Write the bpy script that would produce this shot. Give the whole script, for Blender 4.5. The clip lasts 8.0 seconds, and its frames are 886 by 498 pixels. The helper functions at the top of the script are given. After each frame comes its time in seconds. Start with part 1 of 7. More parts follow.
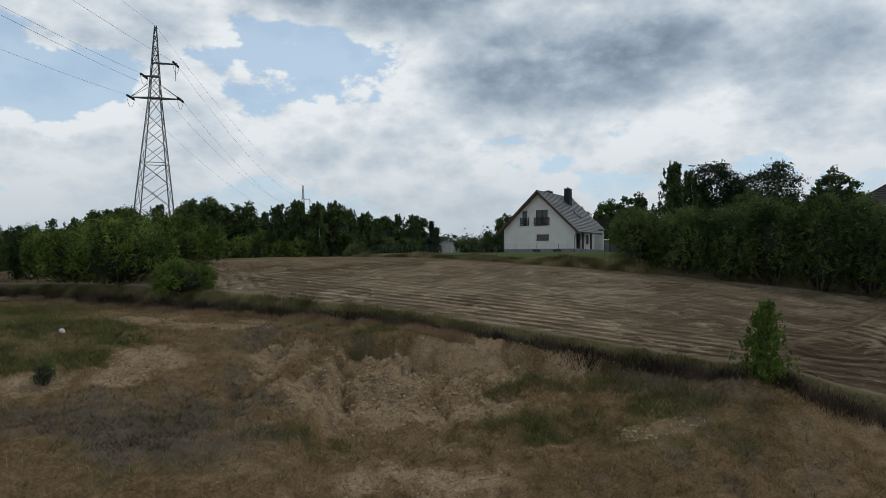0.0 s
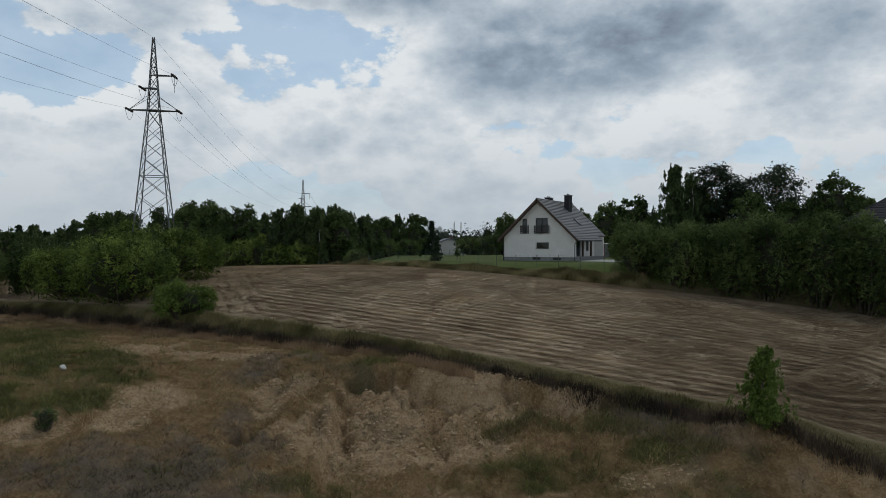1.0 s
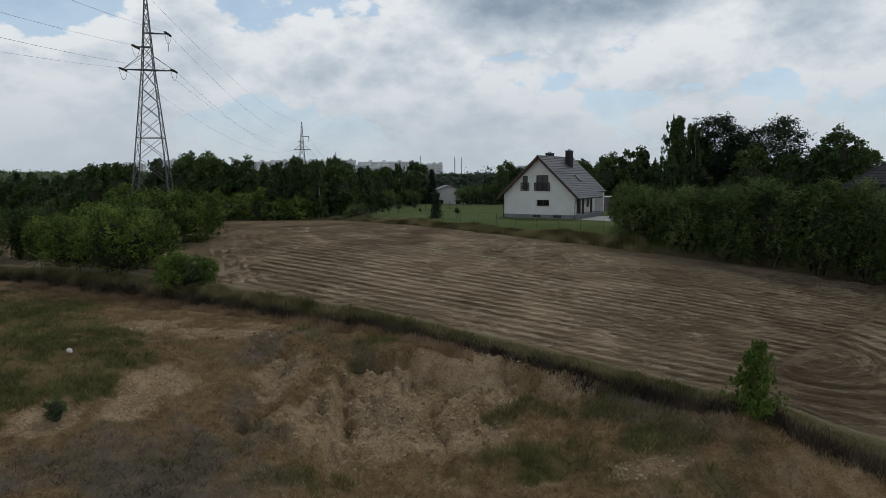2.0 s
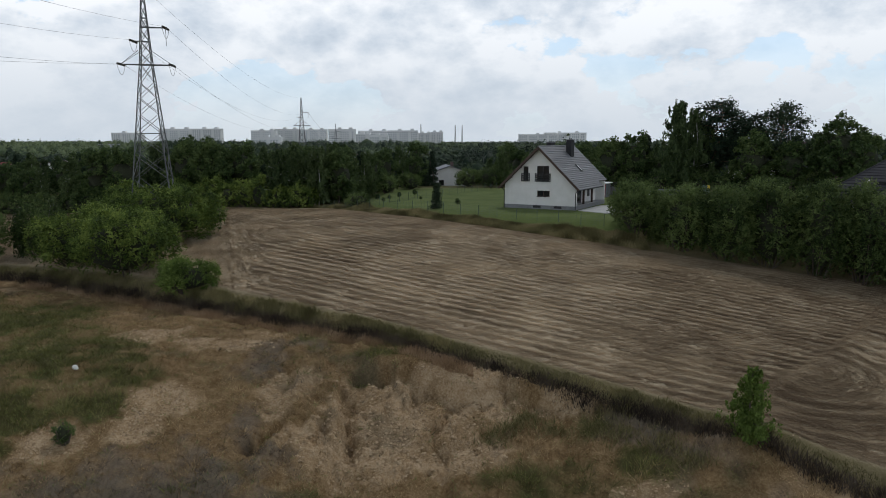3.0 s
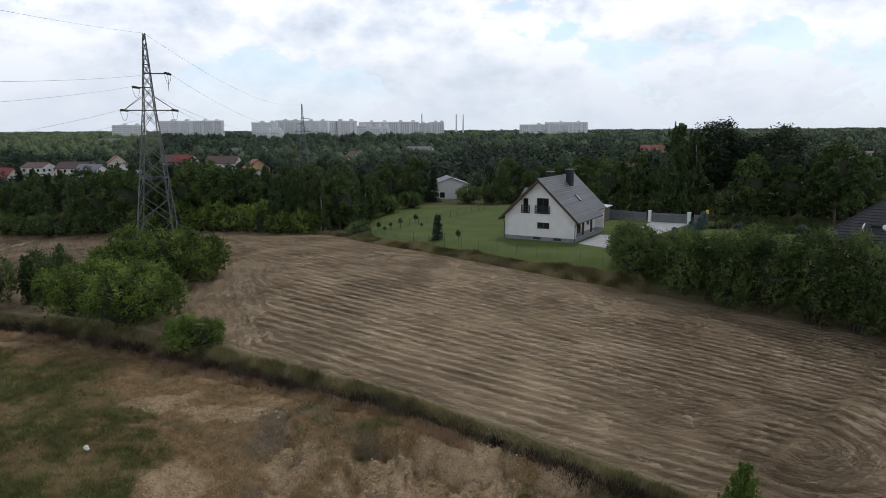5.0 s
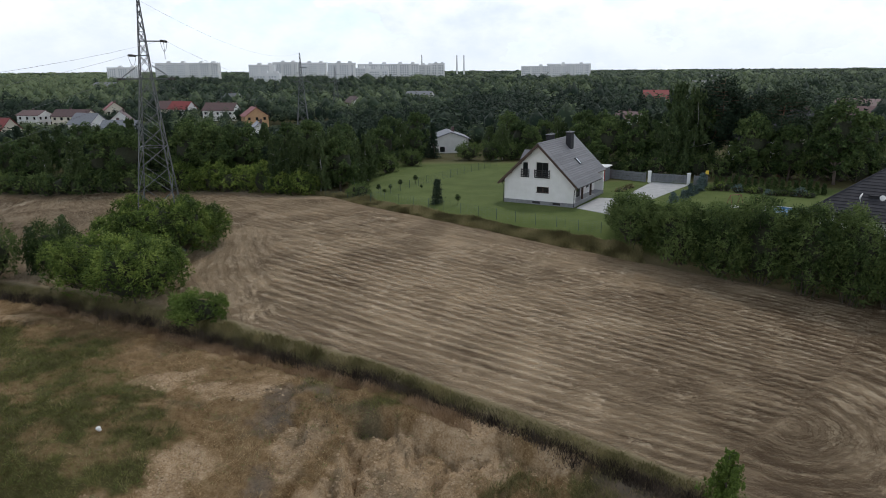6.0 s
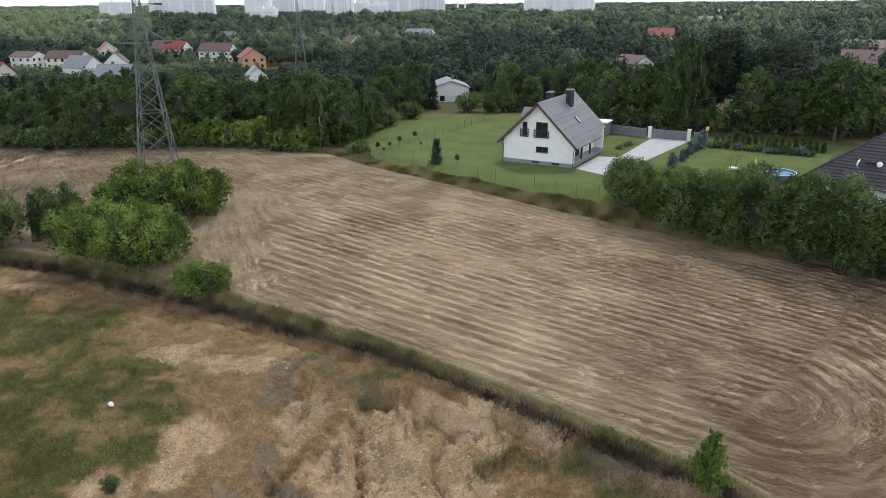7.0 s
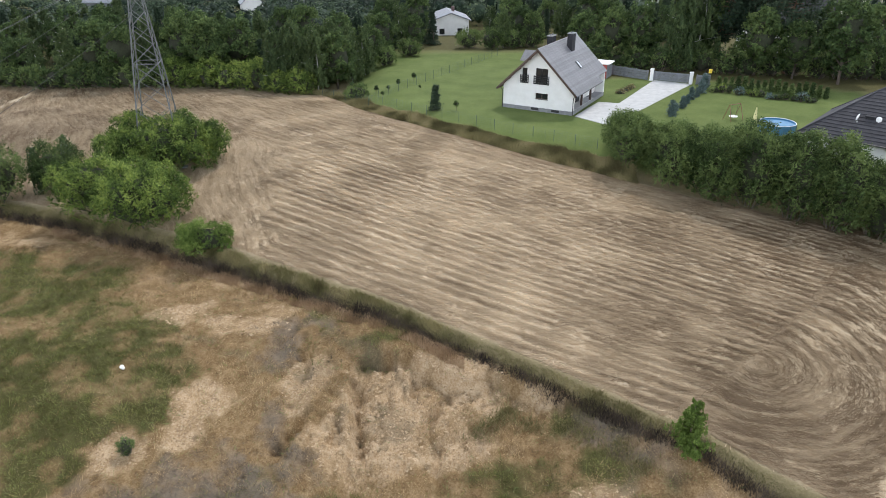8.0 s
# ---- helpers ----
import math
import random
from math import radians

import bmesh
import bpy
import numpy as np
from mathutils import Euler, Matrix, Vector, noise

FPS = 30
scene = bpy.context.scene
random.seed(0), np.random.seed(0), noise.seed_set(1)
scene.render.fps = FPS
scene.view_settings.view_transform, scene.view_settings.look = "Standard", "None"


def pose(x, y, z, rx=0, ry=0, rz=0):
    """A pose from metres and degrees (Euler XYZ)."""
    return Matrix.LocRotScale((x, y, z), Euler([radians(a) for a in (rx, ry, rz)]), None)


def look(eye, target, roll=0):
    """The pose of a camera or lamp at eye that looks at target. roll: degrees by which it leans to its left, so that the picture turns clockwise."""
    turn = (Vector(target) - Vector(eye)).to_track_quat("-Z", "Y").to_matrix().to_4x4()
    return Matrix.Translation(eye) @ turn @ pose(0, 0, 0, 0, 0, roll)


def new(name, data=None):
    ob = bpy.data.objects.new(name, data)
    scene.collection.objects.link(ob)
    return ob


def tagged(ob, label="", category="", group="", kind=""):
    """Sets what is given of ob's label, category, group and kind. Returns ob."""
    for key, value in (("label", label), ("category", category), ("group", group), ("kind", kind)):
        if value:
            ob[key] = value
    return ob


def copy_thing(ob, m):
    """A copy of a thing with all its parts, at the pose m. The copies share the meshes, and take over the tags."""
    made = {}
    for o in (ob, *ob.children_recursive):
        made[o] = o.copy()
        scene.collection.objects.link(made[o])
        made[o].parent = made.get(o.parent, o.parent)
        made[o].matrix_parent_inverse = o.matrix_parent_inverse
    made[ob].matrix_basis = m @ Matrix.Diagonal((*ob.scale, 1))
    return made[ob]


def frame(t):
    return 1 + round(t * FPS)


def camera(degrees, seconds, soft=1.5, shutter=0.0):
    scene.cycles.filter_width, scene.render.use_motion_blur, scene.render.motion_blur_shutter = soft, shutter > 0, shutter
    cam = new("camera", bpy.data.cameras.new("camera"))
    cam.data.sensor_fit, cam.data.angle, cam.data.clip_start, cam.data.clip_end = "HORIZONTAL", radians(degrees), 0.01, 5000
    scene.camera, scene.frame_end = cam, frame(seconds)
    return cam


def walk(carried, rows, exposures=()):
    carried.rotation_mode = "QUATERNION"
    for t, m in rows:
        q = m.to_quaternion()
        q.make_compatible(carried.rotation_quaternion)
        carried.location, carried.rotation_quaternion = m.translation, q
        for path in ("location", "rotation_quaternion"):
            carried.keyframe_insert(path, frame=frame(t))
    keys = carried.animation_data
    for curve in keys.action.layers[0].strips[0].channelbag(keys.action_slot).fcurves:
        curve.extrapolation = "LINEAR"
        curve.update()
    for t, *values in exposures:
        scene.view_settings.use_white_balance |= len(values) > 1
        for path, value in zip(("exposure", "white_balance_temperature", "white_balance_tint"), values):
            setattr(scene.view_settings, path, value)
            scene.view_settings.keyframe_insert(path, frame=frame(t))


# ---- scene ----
cam = camera(64.6, 8.0, soft=0.75)
METRES, EYE, TILT, LEAN, TURN = 25.6, 0.0, 0.7, 0.0, 0.0
ROWS = [
    (0.0, 0.0, 0.0, 0.0, -0.0, 0.0, 0.0),
    (0.5, 0.0016, -0.0007, 0.0614, 0.02, -0.28, 0.02),
    (1.0, 0.0028, 0.0002, 0.1217, 0.04, -1.2, 0.03),
    (1.5, 0.0039, 0.0017, 0.183, 0.06, -3.57, 0.04),
    (2.0, 0.0045, 0.0031, 0.245, 0.07, -6.56, 0.02),
    (3.5, 0.0052, 0.0115, 0.4329, 0.14, -9.44, 0.05),
    (4.0, 0.0063, 0.0127, 0.4944, 0.16, -9.5, 0.1),
    (5.5, 0.0112, 0.0091, 0.6743, 0.21, -12.05, 0.35),
    (6.0, 0.0144, 0.0082, 0.7349, 0.23, -14.99, 0.35),
    (6.5, 0.018, 0.0068, 0.7978, 0.25, -17.72, 0.39),
    (7.0, 0.0233, 0.0071, 0.8609, 0.28, -20.08, 0.41),
    (7.5, 0.0297, 0.0094, 0.9286, 0.31, -23.37, 0.33),
    (8.0, 0.0335, 0.0181, 0.9981, 0.36, -26.35, 0.32),
]
EXPOSURES = [(t, stops, 6400, tint) for t, stops, tint in ((0.0, -0.4, 8), (1.0, -0.51, 8), (2.0, -0.46, 9), (3.5, 0.02, 11), (5.5, 0.12, 13), (6.5, 0.74, 13), (8.0, 1.48, 13))]
walk(cam, [(t, pose(0, 0, EYE, TILT, LEAN, TURN) @ pose(METRES * x, METRES * y, METRES * z, 90 + pitch, roll, yaw)) for t, x, y, z, yaw, pitch, roll in ROWS], EXPOSURES)

# ---- world and sun ----
SUN_AZ, SUN_EL = radians(25), radians(55)


def nodes_of(tree, *specs):
    """Adds nodes: (key, type, {property: value}, {socket: value}); returns them by key."""
    made = {}
    for key, kind, props, values in specs:
        nd = tree.nodes.new(kind)
        if "operation" in props:
            nd.operation = props["operation"]
        if "attribute_name" in props:
            nd.attribute_name = props["attribute_name"]
        if "interpolation_type" in props:
            nd.interpolation_type = props["interpolation_type"]
        if "sky_type" in props:
            nd.sky_type, nd.sun_disc, nd.sun_elevation, nd.sun_rotation = "NISHITA", False, SUN_EL, SUN_AZ
            nd.air_density, nd.dust_density = props["air_density"], props["dust_density"]
        for k, v in values.items():
            nd.inputs[k].default_value = v
        made[key] = nd
    return made


def ramp(nd, *stops):
    """Sets a colour ramp's stops (position, colour)."""
    el = nd.color_ramp.elements
    while len(el) < len(stops):
        el.new(0.5)
    for e, (p, c) in zip(el, stops):
        e.position, e.color = p, (*c, 1) if len(c) == 3 else c
    return nd


world = bpy.data.worlds.new("sky")
scene.world = world
world.use_nodes = True
wt = world.node_tree
wt.nodes.clear()
w = nodes_of(
    wt,
    ("coord", "ShaderNodeTexCoord", {}, {}),
    ("sky", "ShaderNodeTexSky", {"sky_type": "NISHITA", "air_density": 1.0, "dust_density": 0.4}, {}),
    ("split", "ShaderNodeSeparateXYZ", {}, {}),
    ("az", "ShaderNodeMath", {"operation": "ARCTAN2"}, {}),
    ("el", "ShaderNodeMath", {"operation": "ARCSINE"}, {}),
    ("chart", "ShaderNodeCombineXYZ", {}, {}),
    ("here", "ShaderNodeMapping", {}, {"Scale": (1.0, 1.0, 1.7)}),
    ("above", "ShaderNodeMapping", {}, {"Scale": (1.0, 1.0, 1.7), "Location": (0.0, 0.0, 0.05)}),
    ("n_here", "ShaderNodeTexNoise", {}, {"Scale": 4.6, "Detail": 9.0, "Roughness": 0.50, "Distortion": 0.1}),
    ("n_above", "ShaderNodeTexNoise", {}, {"Scale": 4.6, "Detail": 9.0, "Roughness": 0.50, "Distortion": 0.1}),
    ("v_here", "ShaderNodeTexVoronoi", {}, {"Scale": 11.0, "Detail": 5.0, "Roughness": 0.6}),
    ("v_above", "ShaderNodeTexVoronoi", {}, {"Scale": 11.0, "Detail": 5.0, "Roughness": 0.6}),
    ("b_here", "ShaderNodeMath", {"operation": "MULTIPLY_ADD"}, {1: -0.13}),
    ("b_above", "ShaderNodeMath", {"operation": "MULTIPLY_ADD"}, {1: -0.13}),
    ("s_here", "ShaderNodeMath", {"operation": "ADD"}, {1: 0.145}),
    ("s_above", "ShaderNodeMath", {"operation": "ADD"}, {1: 0.145}),
    ("deck", "ShaderNodeMapRange", {"interpolation_type": "SMOOTHSTEP"}, {1: 0.30, 2: 0.62, 3: 0.0, 4: 0.22}),
    ("d_deck", "ShaderNodeMath", {"operation": "ADD"}, {}),
    ("mask", "ShaderNodeMapRange", {"interpolation_type": "SMOOTHSTEP"}, {1: 0.42, 2: 0.465, 3: 0.18, 4: 1.0}),
    ("rim", "ShaderNodeMath", {"operation": "SUBTRACT"}, {}),
    ("lit", "ShaderNodeMath", {"operation": "MULTIPLY_ADD"}, {1: 1.9, 2: 0.97}),
    ("thick", "ShaderNodeMapRange", {}, {1: 0.48, 2: 0.82, 3: 0.0, 4: 0.52}),
    ("shade", "ShaderNodeMath", {"operation": "SUBTRACT"}, {}),
    ("tint", "ShaderNodeValToRGB", {}, {}),
    ("low", "ShaderNodeMapRange", {"interpolation_type": "SMOOTHSTEP"}, {1: -0.02, 2: 0.21, 3: 0.88, 4: 0.0}),
    ("haze", "ShaderNodeMixRGB", {}, {2: (0.63, 0.70, 0.77, 1)}),
    ("dim", "ShaderNodeMapRange", {"interpolation_type": "SMOOTHSTEP"}, {1: 0.30, 2: 0.62, 3: 1.0, 4: 0.44}),
    ("pale", "ShaderNodeMixRGB", {}, {0: 0.68, 2: (3.2, 4.2, 5.2, 1)}),
    ("blue", "ShaderNodeBackground", {}, {1: 0.17}),
    ("cloud", "ShaderNodeBackground", {}, {}),
    ("veil", "ShaderNodeMath", {"operation": "MAXIMUM"}, {}),
    ("mix", "ShaderNodeMixShader", {}, {}),
    ("out", "ShaderNodeOutputWorld", {}, {}),
)
ramp(w["tint"], (0.0, (0.16, 0.20, 0.27)), (0.42, (0.41, 0.50, 0.61)), (0.72, (0.69, 0.77, 0.86)), (1.0, (1.06, 1.09, 1.12)))
# cloud banks (bearing, height, half width, half height, density) and gaps of blue between them
BANKS = ((-0.08, 0.37, 0.34, 0.06, 0.24), (0.17, 0.255, 0.19, 0.07, 0.22), (0.49, 0.175, 0.15, 0.05, 0.15), (-0.51, 0.13, 0.26, 0.05, 0.13), (-0.22, 0.17, 0.20, 0.06, 0.13),
         (0.44, 0.27, 0.26, 0.09, 0.22), (-0.51, 0.235, 0.11, 0.03, -0.09), (-0.23, 0.27, 0.15, 0.02, -0.10), (0.30, 0.11, 0.24, 0.035, -0.05), (0.61, 0.28, 0.05, 0.02, -0.1))
dens = w["s_here"].outputs[0]
for a0, e0, ra, re_, amount in BANKS:
    b = nodes_of(wt, ("m", "ShaderNodeMapping", {}, {"Scale": (1 / ra, 1 / re_, 1), "Location": (-a0 / ra, -e0 / re_, 0)}),
                 ("l", "ShaderNodeVectorMath", {"operation": "LENGTH"}, {}),
                 ("r", "ShaderNodeMapRange", {"interpolation_type": "SMOOTHSTEP"}, {1: 0.2, 2: 1.3, 3: amount, 4: 0.0}),
                 ("a", "ShaderNodeMath", {"operation": "ADD"}, {}))
    wt.links.new(w["chart"].outputs[0], b["m"].inputs[0])
    wt.links.new(b["m"].outputs[0], b["l"].inputs[0])
    wt.links.new(b["l"].outputs["Value"], b["r"].inputs[0])
    wt.links.new(b["r"].outputs[0], b["a"].inputs[0])
    wt.links.new(dens, b["a"].inputs[1])
    dens = b["a"].outputs[0]
wt.links.new(dens, w["d_deck"].inputs[0])
for a, b in (
    (("coord", "Generated"), ("split", 0)), (("split", 0), ("az", 0)), (("split", 1), ("az", 1)), (("split", 2), ("el", 0)), (("az", 0), ("chart", 0)), (("el", 0), ("chart", 1)),
    (("coord", "Generated"), ("here", 0)), (("coord", "Generated"), ("above", 0)), (("here", 0), ("n_here", "Vector")), (("above", 0), ("n_above", "Vector")),
    (("el", 0), ("deck", 0)), (("deck", 0), ("d_deck", 1)), (("d_deck", 0), ("mask", 0)), (("here", 0), ("v_here", "Vector")), (("above", 0), ("v_above", "Vector")), (("v_here", 0), ("b_here", 0)), (("n_here", 0), ("b_here", 2)), (("v_above", 0), ("b_above", 0)), (("n_above", 0), ("b_above", 2)),
    (("b_here", 0), ("s_here", 0)), (("b_above", 0), ("s_above", 0)), (("s_here", 0), ("rim", 0)), (("s_above", 0), ("rim", 1)), (("rim", 0), ("lit", 0)),
    (("d_deck", 0), ("thick", 0)), (("lit", 0), ("shade", 0)), (("thick", 0), ("shade", 1)), (("shade", 0), ("tint", 0)), (("el", 0), ("low", 0)), (("low", 0), ("haze", 0)),
    (("tint", 0), ("haze", 1)), (("haze", 0), ("cloud", 0)), (("el", 0), ("dim", 0)), (("dim", 0), ("cloud", 1)), (("sky", 0), ("pale", 1)), (("pale", 0), ("blue", 0)),
    (("mask", 0), ("veil", 0)), (("low", 0), ("veil", 1)), (("veil", 0), ("mix", 0)), (("blue", 0), ("mix", 1)), (("cloud", 0), ("mix", 2)), (("mix", 0), ("out", 0)),
):
    wt.links.new(w[a[0]].outputs[a[1]], w[b[0]].inputs[b[1]])

sun = new("sun", bpy.data.lights.new("sun", "SUN"))
sun.data.energy, sun.data.angle, sun.data.color = 0.9, radians(10), (1.0, 0.97, 0.92)
sun.matrix_world = look((0, 0, 0), (-math.sin(SUN_AZ) * math.cos(SUN_EL), -math.cos(SUN_AZ) * math.cos(SUN_EL), -math.sin(SUN_EL)))


# ---- materials ----
def material(name):
    m = bpy.data.materials.new(name)
    m.use_nodes = True
    m.node_tree.nodes.clear()
    return m


def link(m, *pairs):
    for a, i, b, j in pairs:
        m.node_tree.links.new(a.outputs[i], b.inputs[j])


def surface(name, dark, light, scale=3.0, rough=0.8, metal=0.0, bump=0.2, grain=40.0, vary=0.25, stretch=(1, 1, 1)):
    """A two-scale noisy surface between two colours, with grain relief and a value that varies from piece to piece."""
    m = material(name)
    n = nodes_of(
        m.node_tree,
        ("co", "ShaderNodeTexCoord", {}, {}),
        ("map", "ShaderNodeMapping", {}, {"Scale": stretch}),
        ("n1", "ShaderNodeTexNoise", {}, {"Scale": scale, "Detail": 6.0, "Roughness": 0.6}),
        ("n2", "ShaderNodeTexNoise", {}, {"Scale": grain, "Detail": 3.0}),
        ("mixf", "ShaderNodeMath", {"operation": "MULTIPLY_ADD"}, {1: 0.35}),
        ("r", "ShaderNodeValToRGB", {}, {}),
        ("info", "ShaderNodeObjectInfo", {}, {}),
        ("hv", "ShaderNodeMapRange", {}, {3: 1 - vary, 4: 1 + vary}),
        ("hsv", "ShaderNodeHueSaturation", {}, {}),
        ("bump", "ShaderNodeBump", {}, {"Strength": bump, "Distance": 0.02}),
        ("p", "ShaderNodeBsdfPrincipled", {}, {"Roughness": rough, "Metallic": metal}),
        ("o", "ShaderNodeOutputMaterial", {}, {}),
    )
    ramp(n["r"], (0.35, dark), (0.85, light))
    link(m, (n["co"], "Object", n["map"], 0), (n["map"], 0, n["n1"], "Vector"), (n["map"], 0, n["n2"], "Vector"),
         (n["n2"], 0, n["mixf"], 0), (n["n1"], 0, n["mixf"], 2), (n["mixf"], 0, n["r"], 0), (n["r"], 0, n["hsv"], "Color"),
         (n["info"], "Random", n["hv"], 0), (n["hv"], 0, n["hsv"], "Value"), (n["hsv"], 0, n["p"], 0),
         (n["n2"], 0, n["bump"], "Height"), (n["bump"], 0, n["p"], "Normal"), (n["p"], 0, n["o"], 0))
    return m


def leafy(name, dark, mid, light, thin=0.3, each=0.55):
    """Foliage: colour varies by leaf, by plant and by a tone stored on joined plants."""
    m = material(name)
    n = nodes_of(
        m.node_tree,
        ("geo", "ShaderNodeNewGeometry", {}, {}),
        ("info", "ShaderNodeObjectInfo", {}, {}),
        ("tone", "ShaderNodeAttribute", {"attribute_name": "tone"}, {}),
        ("s1", "ShaderNodeMath", {"operation": "MULTIPLY_ADD"}, {1: each}),
        ("s2", "ShaderNodeMath", {"operation": "MULTIPLY_ADD"}, {1: 0.34}),
        ("r", "ShaderNodeValToRGB", {}, {}),
        ("p", "ShaderNodeBsdfPrincipled", {}, {"Roughness": 0.65, "Specular IOR Level": 0.12}),
        ("t", "ShaderNodeBsdfTranslucent", {}, {}),
        ("mx", "ShaderNodeMixShader", {}, {0: thin}),
        ("o", "ShaderNodeOutputMaterial", {}, {}),
    )
    ramp(n["r"], (0.05, dark), (0.5, mid), (1.0, light))
    link(m, (n["geo"], "Random Per Island", n["s1"], 0), (n["info"], "Random", n["s2"], 0), (n["s2"], 0, n["s1"], 2), (n["tone"], "Fac", n["s2"], 2),
         (n["s1"], 0, n["r"], 0), (n["r"], 0, n["p"], 0), (n["r"], 0, n["t"], 0), (n["p"], 0, n["mx"], 1), (n["t"], 0, n["mx"], 2), (n["mx"], 0, n["o"], 0))
    return m


def glass(name, tint):
    m = material(name)
    n = nodes_of(m.node_tree, ("p", "ShaderNodeBsdfPrincipled", {}, {"Base Color": (*tint, 1), "Roughness": 0.06, "IOR": 1.5, "Specular IOR Level": 0.6}), ("o", "ShaderNodeOutputMaterial", {}, {}))
    link(m, (n["p"], 0, n["o"], 0))
    return m


